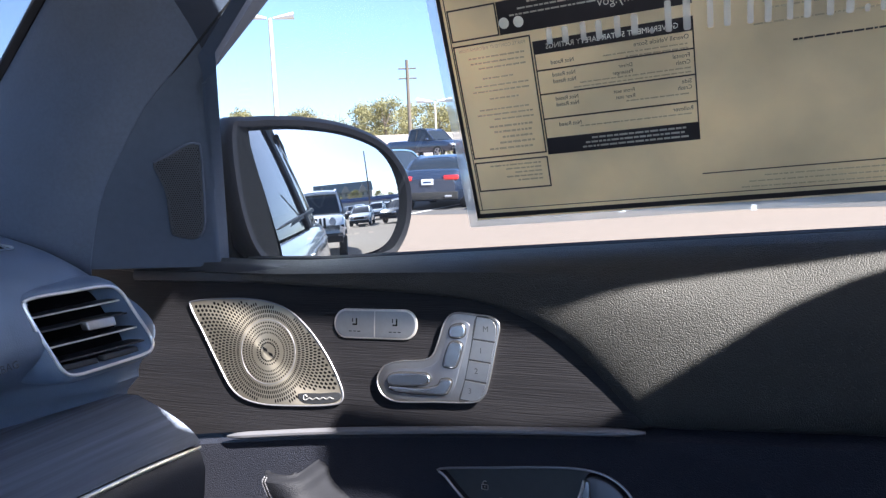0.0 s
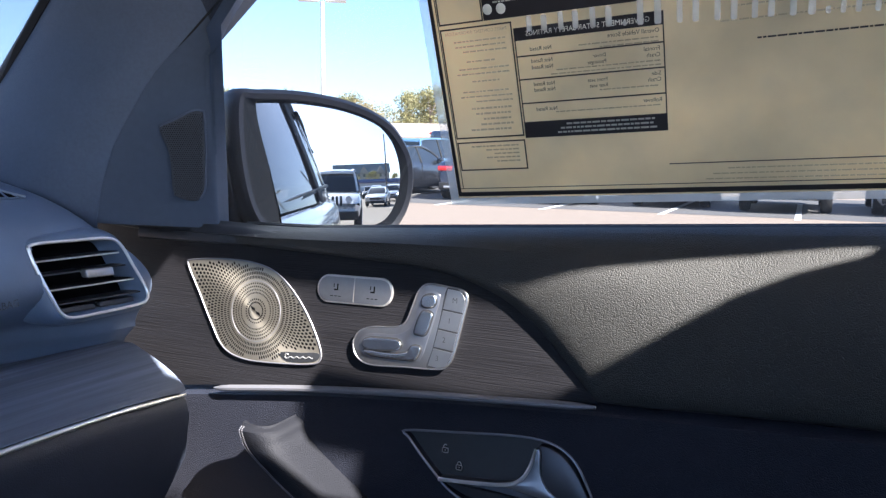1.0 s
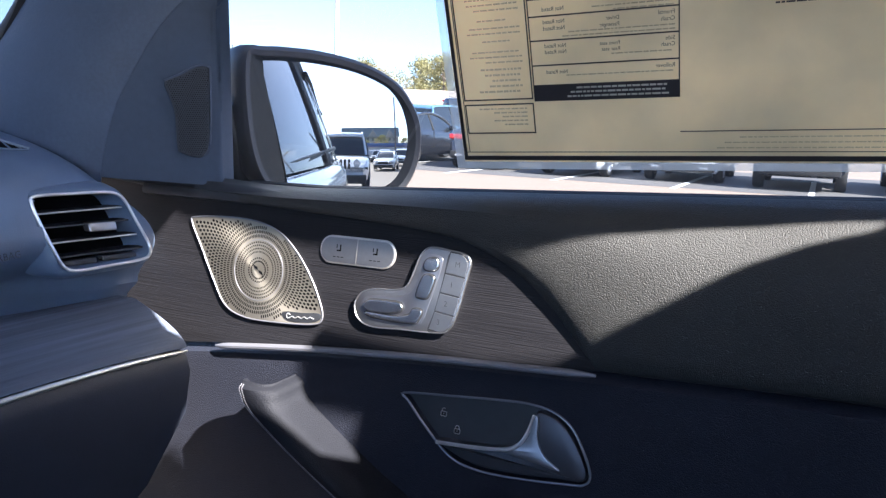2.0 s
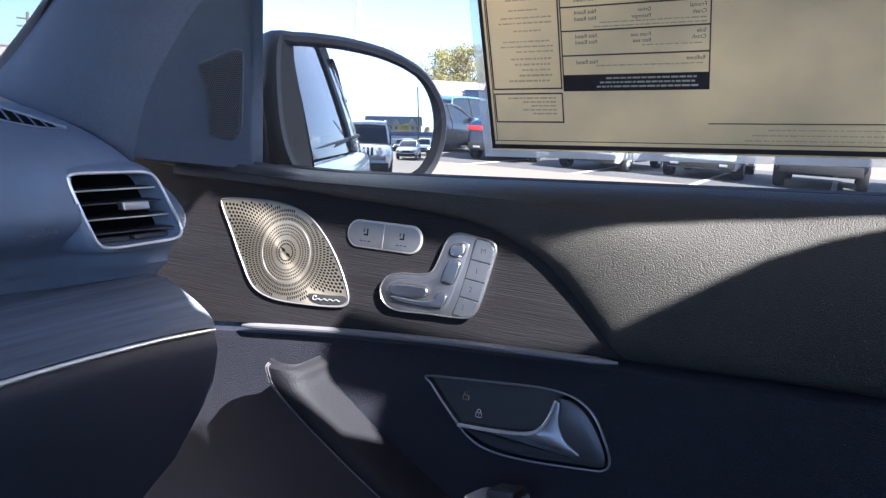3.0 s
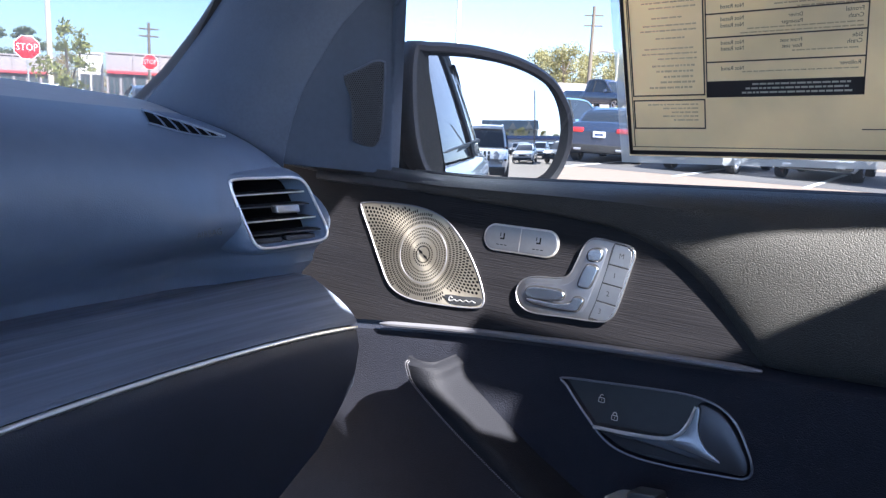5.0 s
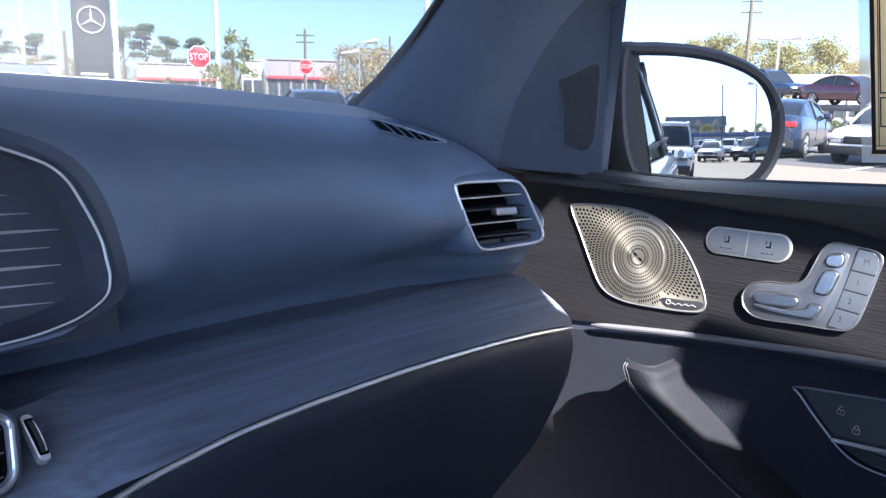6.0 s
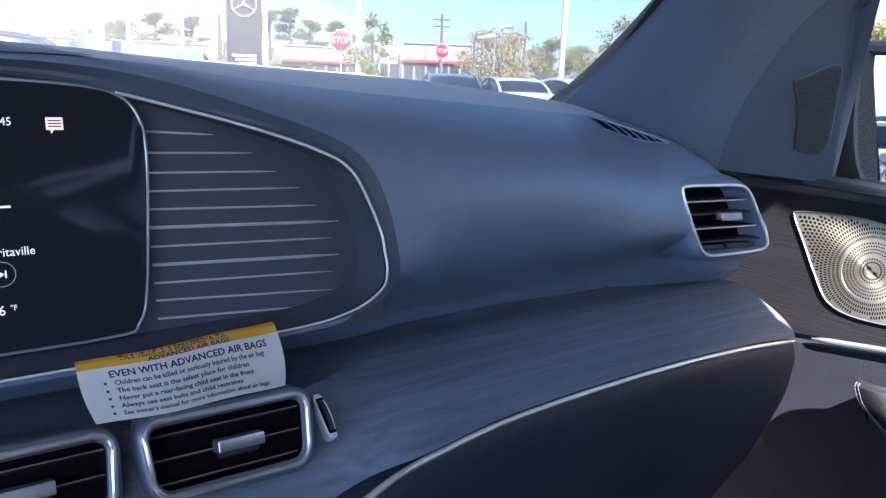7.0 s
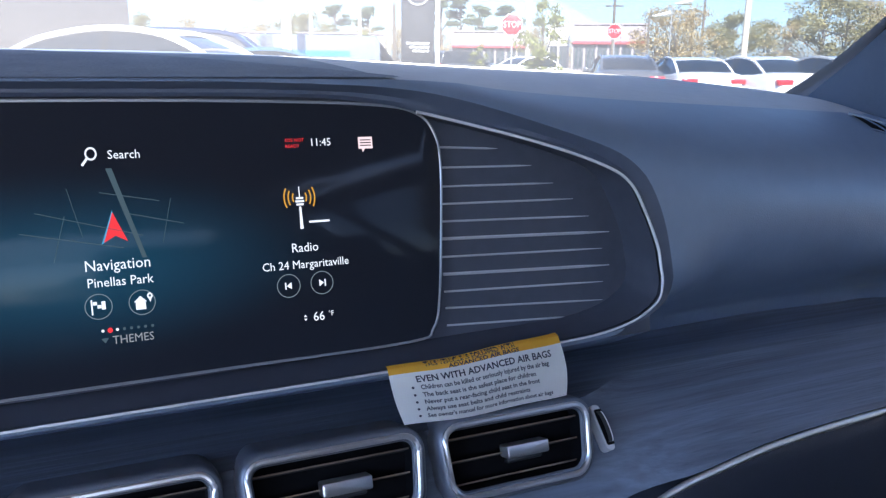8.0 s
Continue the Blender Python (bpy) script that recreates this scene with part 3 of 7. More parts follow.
# grab handle that sweeps back into the armrest
left = curve([(-0.4490, 1.0335), (-0.4465, 1.0250), (-0.4365, 1.0125), (-0.4005, 0.9900), (-0.3585, 0.9675), (-0.3120, 0.9445), (-0.25, 0.915), (-0.10, 0.89), (0.2, 0.88), (0.6, 0.88)], 6)
right = curve([(-0.4190, 1.0325), (-0.4105, 1.0285), (-0.4045, 1.0160), (-0.3740, 0.9945), (-0.3390, 0.9745), (-0.3030, 0.9565), (-0.24, 0.936), (-0.08, 0.925), (0.2, 0.915), (0.6, 0.915)], 6)
GRAB = ((0.0, -0.03), (0.0, 0.022), (-0.004, 0.040), (0.012, 0.0480), (0.05, 0.0512), (0.13, 0.0522), (0.19, 0.0525), (0.30, 0.0530), (0.5, 0.0532), (0.70, 0.0520), (0.86, 0.0490), (0.95, 0.0445), (0.99, 0.0385), (1.0, 0.030), (1.0, -0.03))


def grab_point(i, k, lift=0.0):
    n = len(left) - 1
    a = left[int(i)].lerp(left[min(n, int(i) + 1)], i - int(i))
    b = right[int(i)].lerp(right[min(n, int(i) + 1)], i - int(i))
    rise = 0.90 + 0.10 * smooth01(i / 3.0)
    h = inter(k, GRAB[2:-1]) if lift else 0.0
    return a, b, rise, h


bm = bmesh.new()
rows = []
for i in range(len(left)):
    a, b, rise, h = grab_point(i, 0)
    sink = 1.2 * (1 - smooth01(i / 9.0))
    rows.append([on_door(lerp(a.x, b.x, k), lerp(a.y, b.y, k) - (sink * max(0.0, 0.045 - hh) if k < 0.5 else 0.0), hh * (rise if hh > 0 else 1)) for k, hh in GRAB])
edge = rows[0]
for push in (Vector((-0.0006, 0.0018, 0.0016)), Vector((-0.0004, 0.0060, 0.0006)), Vector((0.010, 0.045, -0.052))):
    rows.insert(0, [p + push for p in edge])
vs = grid(bm, rows)
bm.faces.new(vs[0])
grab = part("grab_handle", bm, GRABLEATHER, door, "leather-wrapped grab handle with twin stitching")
THREAD = surface("grey_thread", (0.16, 0.16, 0.18), 0.8)
for k in (0.075, 0.175):
    bm = bmesh.new()
    i = 0.9
    while i < 40:
        ends = []
        for q in (i, i + (0.17 if i > 8 else 0.45)):
            a, b, rise, h = grab_point(q, k, 1.0)
            ends.append(on_door(lerp(a.x, b.x, k), lerp(a.y, b.y, k), h * rise + 0.0004))
        tube(bm, ends, 0.0005, 4)
        i += 0.27 if i > 8 else 0.8
    st = part("stitching", bm, THREAD, grab, "pale thread seam")
    st["kind"] = "stuff"
bm = bmesh.new()
line = []
for q in np.linspace(0.1, 45, 60):
    a, b, rise, h = grab_point(float(q), 0.125, 1.0)
    line.append(on_door(lerp(a.x, b.x, 0.125), lerp(a.y, b.y, 0.125), h * rise - 0.0003))
tube(bm, line, 0.0006, 5)
part("seam", bm, RUBBER, grab)

# window switch at the armrest's front
bm = bmesh.new()
SW = lambda u, v, h: Vector((-0.206 + u, 0.462 + v, 0.966 + h - 0.25 * v + 0.15 * u))
plate(bm, rounded(-0.021, -0.022, 0.022, 0.022, 0.007), SW, 0.006, 0.002)
switch = part("window_switch", bm, CHROME, door, "bright metal surround of the window switch")
bm = bmesh.new()
plate(bm, rounded(-0.004, -0.016, 0.020, 0.016, 0.004), SW, 0.008, 0.003, 0.005)
part("switch_key", bm, PLASTIC, switch)

# sail panel in front of the window, set at an angle, with its tweeter
def on_sail(u, v, h):
    """u runs forwards along the panel from the tweeter's rear edge, v up from its middle, h proud of it."""
    return Vector((-0.557 - 0.72 * u + 0.69 * h + 0.05 * v, 0.551 - 0.69 * u - 0.10 * v - 0.72 * h, 1.275 + v))


def sail_front(v):
    """Where the panel ends against the pillar's trim."""
    return flow(v, ((-0.09, 0.110), (-0.059, 0.106), (0.0, 0.089), (0.0365, 0.0695), (0.080, 0.0425), (0.107, 0.018), (0.1395, -0.011), (0.1767, -0.0438), (0.345, -0.190)))


def sail_rear(z):
    """The window's front edge: upright at first, then leaning back along the roof."""
    k = max(0.0, z - 1.40)
    return Vector((-0.571 + 0.285 * (z - 1.2) + 0.98 * k, 0.603 - 0.35 * (z - 1.2), z))


bm = bmesh.new()
rows = []
for v in (-0.0765, -0.069, -0.055, -0.03, 0.0, 0.03, 0.055, 0.08, 0.1, 0.115, 0.125, 0.14, 0.16, 0.19, 0.24, 0.30, 0.34):
    ub = sail_front(v)
    ut = min(-0.0045, ub - 0.030)
    level = lambda u: v + 0.069 * u * smooth01((-0.05 - v) / 0.02)
    row = [on_sail(ub + 0.001, level(ub), -0.010), on_sail(ub, level(ub), -0.0006)] + [on_sail(lerp(ub, ut, q), level(lerp(ub, ut, q)), 0.0) for q in (0.08, 0.2, 0.4, 0.6, 0.8, 0.93, 1.0)]
    t, e = row[-1], sail_rear(1.275 + level(ut))
    bend = t + Vector((0.0035, 0.0045, 0))
    row += curve([t, bend, t.lerp(e, 0.30) + Vector((0.0035, 0.001, 0)), t.lerp(e, 0.7) + Vector((0.002, 0.0005, 0)), e], 3)[1:]
    row += [e + Vector((-0.003, 0.003, 0)), e + Vector((-0.03, 0.012, 0))]
    rows.append(row)
grid(bm, rows)
sail = part("sail_panel", bm, SAIL, door, "dark triangular trim panel at the window's front corner")
# black plate added to block daylight through the gap below the panel
bm = bmesh.new()
box(bm, (-0.85, 0.594, 1.12), (-0.578, 0.600, 1.34))
part("backing_plate", bm, RUBBER, door, "added black plate blocking stray light behind the sail panel")
# leather ledge between the sail panel and the wood
bm = bmesh.new()
rows = []
for u in np.linspace(0.125, -0.21, 32):
    u = float(u)
    fade = smooth01((-0.03 - u) / 0.16)
    a = on_sail(u, -0.0735 + 0.069 * max(u, -0.024), 0.0)
    b = on_door((a.x - 0.0033) / 1.0306, 1.1990, 0.0)
    a.y = min(a.y, b.y + 0.014)
    a += Vector((0, 0.004, -0.010)) * fade
    b += Vector((0, 0.016, -0.003)) * fade
    rows.append([a + Vector((0.0, 0.012, 0.004)), a + Vector((0, 0.001, 0.0012)), a.lerp(b, 0.25) + Vector((0, 0, 0.0030)), a.lerp(b, 0.6) + Vector((0, 0, 0.0032)), b + Vector((0, -0.004, 0.0010)), b + Vector((0, -0.007, -0.004)), b + Vector((0, -0.0065, -0.009)), b + Vector((0, 0.004, -0.013))])
grid(bm, rows)
part("front_ledge", bm, LEDGE, door, "leather ledge in front of the sail panel")
TW = [(p.x, p.y) for p in curve([(0.041, 0.027), (0.026, 0.034), (0.010, 0.0425), (0.001, 0.043), (-0.002, 0.035), (0.001, -0.030), (0.006, -0.044), (0.013, -0.0475), (0.029, -0.043), (0.0325, -0.036), (0.0335, 0.0)], 5, True)]
bm = bmesh.new()
plate(bm, TW, on_sail, 0.0045, 0.0015)
tw = part("tweeter", bm, MESHCLOTH, door, "small mesh-covered tweeter")
bm = bmesh.new()
tube(bm, [on_sail(p.x, p.y, 0.004) for p in curve([(0.041, 0.028), (0.026, 0.035), (0.010, 0.0435), (0.000, 0.044), (-0.003, 0.035), (0.000, -0.030), (0.006, -0.045)], 6)], 0.0011, 6)
part("tweeter_rim", bm, BORDER, tw, "thin dark rim")
bm = bmesh.new()
for i in range(26):
    for j in range(44):
        u, v = -0.002 + 0.0022 * (i + 0.5 * (j % 2)), -0.046 + 0.0020 * j
        if inside(u, v, offset(TW, 0.002)):
            vs = [bm.verts.new(on_sail(u + 0.0007 * math.cos(q), v + 0.0007 * math.sin(q), 0.0047)) for q in (0, 1.57, 3.14, 4.71)]
            bm.faces.new(vs)
part("mesh_holes", bm, HOLE, tw, smooth=False)["kind"] = "stuff"

# side glass
def glass_y(z):
    return 0.592 - 0.35 * (z - 1.28)


bm = bmesh.new()
rows = [[Vector((x, glass_y(z), z)) for x in (-0.60, -0.2, 0.2, 0.62)] for z in (1.19, 1.3, 1.45, 1.58)]
grid(bm, rows)
pane = part("side_window_pane", bm, DIMGLASS, door, "side window glass tinted dark to dim the outside")
pane.visible_shadow = False
bm = bmesh.new()
grid(bm, [[Vector((x + 0.16 * (z - 1.19), glass_y(z) + lift, z)) for x, lift in ((0.30, 0.002), (0.304, 0.010), (0.396, 0.010), (0.40, 0.002))] for z in (1.19, 1.32, 1.45, 1.58)])
part("window_post", bm, RUBBER, door, "matt black upright behind the side glass")
bm = bmesh.new()
tube(bm, [Vector((on_door(x, 1).x, 0.613, up_door(sill_z(x)) - 0.001)) for x in np.linspace(-0.54, 0.7, 14)], 0.004, 6)
part("window_seal", bm, PLASTIC, door, "black rubber seal at the window sill")
# outer skin of the door below the window
bm = bmesh.new()
rows = []
for x in (-0.62, -0.3, 0.0, 0.3, 0.62):
    rows.append([Vector((x, y, z)) for y, z in ((0.628, 1.185), (0.648, 1.178), (0.672, 1.15), (0.690, 1.05), (0.700, 0.9), (0.694, 0.7), (0.685, 0.5), (0.66, 0.36))])
grid(bm, rows)
part("outer_skin", bm, CARPAINT, door, "glossy silver painted door skin")


# ---- dashboard ----
dash = thing("dashboard", (-0.75, -0.27, 0.4), "soft black car dashboard with dark wood shelf and air vents", "dashboard")
HOOD_LINE = curve([(-0.95, 1.2935), (-0.30, 1.2935), (-0.19, 1.2915), (-0.152, 1.2893), (-0.1216, 1.2852), (-0.0889, 1.2772), (-0.046, 1.2638), (-0.0075, 1.2505), (0.0115, 1.2395), (0.0235, 1.2255), (0.0335, 1.2000), (0.0385, 1.1720), (0.0400, 1.1530)], 8)
HOOD = [(p.x, p.y) for p in HOOD_LINE]


def face_x(y, z):
    return -0.572 - 0.16 * (z - 1.165) + inter(y, ((-0.95, -0.028), (-0.14, -0.026), (-0.11, -0.021), (-0.07, -0.009), (-0.04, -0.002), (0.0, 0.0), (0.2, -0.012), (0.36, -0.020), (0.43, -0.010), (0.475, 0.006), (0.5, 0.010)))


def cowl(y):
    return -1.10 + 0.42 * (y + 0.272) ** 2, flow(y, ((-1.0, 1.312), (-0.3, 1.313), (-0.09, 1.307), (0.014, 1.303), (0.263, 1.291), (0.38, 1.279), (0.5, 1.262)))


def crease_x(y):
    return min(-0.6215, -0.625 - 0.22 * (y + 0.14))


def crease_z(y):
    return 1.2945 - 0.075 * max(0.0, y + 0.10) - flow(y, ((-0.95, 0.0), (-0.16, 0.0), (-0.06, 0.0050), (0.05, 0.0055), (0.20, 0.0035), (0.35, 0.0015), (0.5, 0.0)))


def roll_r(y):
    return flow(y, ((-0.95, 0.0012), (-0.15, 0.003), (-0.1, 0.0055), (-0.05, 0.0095), (0.0, 0.0140), (0.05, 0.0185), (0.1, 0.022), (0.16, 0.025), (0.5, 0.026)))


def pad_profile(y):
    xw, zw = cowl(y)
    end = smooth01((y - 0.42) / 0.075)
    xs, zs = crease_x(y), crease_z(y) - 0.035 * end ** 2
    z_end = inter(y, HOOD) if y < 0.04 else 1.102
    pts = [(xw - 0.05, zw - 0.03), (xw, zw - 0.002)]
    for s in np.linspace(0, 1, 9)[1:]:
        pts.append((lerp(xw, xs, s), lerp(zw, zs, s) + 0.004 * math.sin(math.pi * s)))
    r = roll_r(y)
    for s in np.linspace(0, 1, 25)[1:]:
        z = lerp(zs, z_end, s ** 1.25)
        k = math.exp(-((zs - z) / r) * 1.1)
        xf = face_x(y, z)
        bottom = (0.078 - 0.030 * smooth01((y - 0.36) / 0.12)) * smooth01((1.170 - z) / 0.068) ** 1.6
        early = smooth01((y - 0.045) / 0.07) * (1 - smooth01((y - 0.22) / 0.125))
        bottom = lerp(bottom, 0.090 * (max(0.0, 1.222 - z) / 0.120) ** 2.3, early)
        pts.append((lerp(xf, xs, k) - bottom, z))
    x, z = pts[-1]
    if y < 0.0401:
        pts += [(x - 0.004, z - 0.0002), (x - 0.012, z + 0.001), (x - 0.03, z + 0.002)]
    else:
        pts += [(x - 0.007, z - 0.0065), (x - 0.015, z - 0.0140), (x - 0.020, z - 0.0260)]
    return [Vector((a, y, b)) for a, b in pts]


ys = list(np.linspace(-0.95, -0.2, 16)) + list(np.linspace(-0.19, 0.0, 24)) + [0.04 - 0.04 * (1 - q) ** 2.2 for q in np.linspace(0.05, 1, 26)] + list(np.linspace(0.0402, 0.10, 8)) + list(np.linspace(0.11, 0.36, 26)) + list(np.linspace(0.365, 0.495, 27))
RV = [(p.x, p.y) for p in curve([(0.3815, 1.190), (0.386, 1.1965), (0.42, 1.1972), (0.450, 1.1968), (0.4615, 1.190), (0.4685, 1.170), (0.4755, 1.147), (0.4735, 1.137), (0.464, 1.1335), (0.435, 1.1315), (0.404, 1.1305), (0.3945, 1.136), (0.390, 1.150), (0.385, 1.170)], 5, True)]
bm = bmesh.new()
rows = [pad_profile(float(y)) for y in ys]
top = bmesh.new()
split = sum(y < -0.155 for y in ys)
grid(top, [p[:3] for p in rows[:split + 1]])
grid(top, [p[:10] for p in rows[split:]])
hood = bmesh.new()
grid(hood, [p[2:10] for p in rows[:split + 1]])
part("display_hood", hood, BORDER, dash, "dark vinyl hood above the display")
part("dash_top", top, DASHTOP, dash, "grained dashboard top under the windscreen, coloured pale for the light on it")
rows = [p[9:] for p in rows]
vs = grid(bm, rows)
cut = [f for f in bm.faces if sum(inside(v.co.y, v.co.z, RV) and v.co.x > -0.66 for v in f.verts) >= 2]
bmesh.ops.delete(bm, geom=cut, context="FACES")
bm.faces.new([v for v in vs[-1] if v.is_valid][::-1])
part("upper_pad", bm, SOFT, dash, "soft dashboard pad with a smooth roll, blue sky sheen in its colour")


def on_rvent(y, z, h):
    return Vector((-0.585 + 0.25 * (y - 0.43) - 0.30 * (z - 1.167) + h, y, z))


bm = bmesh.new()
rows = []
for d, h in ((-0.0105, -0.045), (-0.009, -0.016), (-0.0065, -0.006), (-0.004, -0.0010), (-0.001, 0.002), (0.001, 0.002), (0.002, -0.003), (0.004, -0.03)):
    rows.append([on_rvent(y, z, h) for y, z in offset(RV, d)])
grid(bm, rows, closed=True)
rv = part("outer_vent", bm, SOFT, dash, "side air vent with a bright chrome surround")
bm = bmesh.new()
tube(bm, [on_rvent(y, z, 0.0028) for y, z in RV], 0.0015, 8, True)
part("vent_rim", bm, CHROME, rv, "bright chrome rim")
bm = bmesh.new()
bm.faces.new([bm.verts.new(on_rvent(y, z, -0.028)) for y, z in offset(RV, -0.004)])
part("vent_cavity", bm, HOLE, rv)


def vent_slats(zs_bright, zs_dark, span, put_at, parent, depth=0.016):
    for bright, levels in ((True, zs_bright), (False, zs_dark)):
        for z in levels:
            y0, y1 = span(z)
            bm = bmesh.new()
            rows = [[put_at(y, z + a, h) for a, h in ((0.0006, -0.004), (0.0012, -0.010), (0.0005, -depth - 0.006), (-0.0009, -depth - 0.006), (-0.0012, -0.010), (-0.0006, -0.004))] for y in np.linspace(y0, y1, 5)]
            grid(bm, rows, closed=True)
            part("louvre", bm, PLASTIC, parent)
            if bright:
                bm = bmesh.new()
                tube(bm, [put_at(y, z, -0.0035) for y in np.linspace(y0, y1, 6)], 0.0009, 6)
                part("louvre_edge", bm, CHROME, parent, "thin chrome edge")


vent_slats((1.1815, 1.1555), (1.1690, 1.1425), lambda z: (0.3835 + (1.19 - z) * 0.17, 0.4600 + (1.19 - z) * 0.30), lambda y, z, h: on_rvent(y, z + 0.02 * (y - 0.43), h), rv)
bm = bmesh.new()
plate(bm, rounded(0.425, 1.1625, 0.450, 1.1705, 0.0015, 3), on_rvent, 0.008, 0.0012, -0.006)
part("vent_tab", bm, ALU_GREY, rv, "ribbed metal vent tab")
bm = bmesh.new()
plate(bm, rounded(0.400, 1.1335, 0.430, 1.1385, 0.001, 2), on_rvent, 0.004, 0.001, -0.010)
plate(bm, rounded(0.4335, 1.1345, 0.466, 1.1395, 0.001, 2), on_rvent, 0.006, 0.001, -0.010)
part("vent_wheel", bm, PLASTIC, rv)

# embossed word on the pad
EMB = surface("embossed_vinyl", (0.045, 0.05, 0.06), 0.5)
lettering("embossed_word", "AIRBAG", 0.0085, lambda u, v, h: Vector((face_x(0.345 + u, 1.150 + v) + h + 0.0012, 0.345 + u, 1.150 + v + 0.05 * u)), EMB, dash, lift=0.0004, label="small embossed word on the pad")

# defroster slot beside the pillar
def pad_z(x, y):
    line = [(p.x, p.z) for p in pad_profile(y)[1:-3]]
    return inter(x, line)


def on_slot(u, v, h):
    """u along the slot from its wide end, v across it."""
    far = Vector((-0.722, 0.371)).lerp(Vector((-0.655, 0.420)), u) + Vector((0.006, 0.0)) * math.sin(math.pi * u)
    near = Vector((-0.676, 0.346)).lerp(Vector((-0.655, 0.420)), u) + Vector((0.009, -0.002)) * math.sin(math.pi * u)
    p = far.lerp(near, v)
    return Vector((p.x, p.y, pad_z(p.x, p.y) + h))


bm = bmesh.new()
grid(bm, [[on_slot(u, v, 0.0012) for v in np.linspace(0, 1, 6)] for u in np.linspace(0, 1, 16)])
df = part("defroster_slot", bm, HOLE, dash, "dark defroster slot with slanting fins")
for k in range(6):
    u = 0.10 + 0.145 * k
    bm = bmesh.new()
    grid(bm, [[on_slot(min(1, u + 0.07 * v + w), v, 0.0022 + h) for w, h in ((0.0, -0.002), (0.0, 0.0), (0.022, 0.0), (0.028, -0.002))] for v in np.linspace(0, 1, 5)])
    part("fin", bm, SOFT, df)
bm = bmesh.new()
tube(bm, [on_slot(u, -0.03, 0.0020) for u in np.linspace(-0.02, 1.0, 14)], 0.0016, 6)
tube(bm, [on_slot(u, 1.03, 0.0012) for u in np.linspace(-0.02, 1.0, 14)], 0.0008, 6)
part("slot_edge", bm, SOFT, df)

# centre speaker cover on the dash top
bm = bmesh.new()
rows = []
for y in np.linspace(-0.75, -0.142, 44):
    y = float(y)
    back = crease_x(y) - 0.0025
    front = flow(y, ((-0.75, -0.98), (-0.45, -0.95), (-0.30, -0.86), (-0.20, -0.735), (-0.142, -0.640)))
    rows.append([Vector((x, y, 1.3000 + 0.0012)) for x in np.linspace(front, back, 7)])
for r in rows:
    for v in r:
        xw, zw = cowl(v.y)
        s = (v.x - xw) / (crease_x(v.y) - xw)
        v.z = lerp(zw, 1.2945 - 0.075 * max(0.0, v.y + 0.10), s) + 0.004 * math.sin(math.pi * s) + 0.0009
grid(bm, rows)
part("top_speaker_cover", bm, TOPMESH, dash, "dark perforated cover on top of the dashboard")


# panel behind the display, with its fins
MATTPANEL = surface("matt_black_panel", (0.055, 0.061, 0.084), 0.5, spec=0.3, vary=0.15, scale=100, grain=0.2, grain_scale=1500)
FIN = surface("pale_fin_edge", (0.40, 0.41, 0.45), 0.35, vary=0.1, scale=60)


def on_panel(y, z, h):
    return Vector((-0.606 - 0.23 * (z - 1.188) + h, y, z))


bm = bmesh.new()
rows = [[on_panel(y, lerp(1.115, inter(y, HOOD) - 0.003, s), -0.004) for y in np.linspace(-0.95, 0.039, 40)] for s in np.linspace(0, 1, 8)]
grid(bm, rows)
part("display_panel", bm, MATTPANEL, dash, "matt black panel beside the display")
for k, (za, zb, y1, thick) in enumerate(((1.2515, 1.2490, -0.075, 0), (1.2385, 1.2370, -0.050, 0), (1.2265, 1.2245, -0.034, 0), (1.2155, 1.2130, -0.019, 0), (1.2045, 1.2005, -0.007, 0), (1.1935, 1.1885, 0.009, 1),
                                         (1.1820, 1.1775, 0.002, 0), (1.1710, 1.1655, 0.007, 1), (1.1600, 1.1545, 0.001, 0), (1.1495, 1.1420, -0.001, 0), (1.1385, 1.1330, -0.023, 0))):
    bm = bmesh.new()
    r = 0.0011 if thick else 0.0007
    zz = lambda y: lerp(za, zb, (y + 0.12) / (y1 + 0.12))
    tube(bm, [on_panel(y, zz(y), -0.0034) for y in np.linspace(-0.121, y1, 12)], lambda s: r * min(1, 0.25 + 4 * (1 - s)), 6)
    part("fin", bm, FIN, dash, "thin bright fin")
# ring round the panel


def on_ring(y, z, h=0.0):
    return Vector((-0.580 - 0.23 * (z - 1.188) + h + 0.004 * smooth01((y + 0.06) / 0.1), y, z))


RING = curve([(-0.95, 1.125), (-0.60, 1.126), (-0.374, 1.1275), (-0.266, 1.128), (-0.171, 1.1285), (-0.051, 1.1305), (-0.006, 1.1365), (0.018, 1.148), (0.024, 1.160), (0.0235, 1.173), (0.022, 1.186), (0.014, 1.209), (0.004, 1.228), (-0.015, 1.240), (-0.061, 1.256), (-0.119, 1.271), (-0.135, 1.2745)], 6)
bm = bmesh.new()
tube(bm, [on_ring(p.x, p.y, 0.004) - Vector((0.022 * smooth01((-0.02 - p.x) / 0.1) * (1 if p.y > 1.2 else 0), 0, 0)) for p in RING], lambda s: 0.0008 + 0.0002 * smooth01((s - 0.42) / 0.12), 8)
part("panel_ring", bm, surface("silver_line", (0.66, 0.67, 0.70), 0.4, 0.25, vary=0.05, scale=90), dash, "bright chrome line round the display panel")
bm = bmesh.new()
rows = []
for p in RING:
    q = on_ring(p.x, p.y) - Vector((0.022 * smooth01((-0.02 - p.x) / 0.1) * (1 if p.y > 1.2 else 0), 0, 0))
    back = on_panel(p.x, p.y, -0.004)
    n = Vector((0, p.x + 0.1, p.y - 1.195)).normalized() * 0.006
    rows.append([q + n + Vector((-0.004, 0, 0)), q, back - n * 0.5])
grid(bm, rows)
part("panel_border", bm, MATTPANEL, dash)
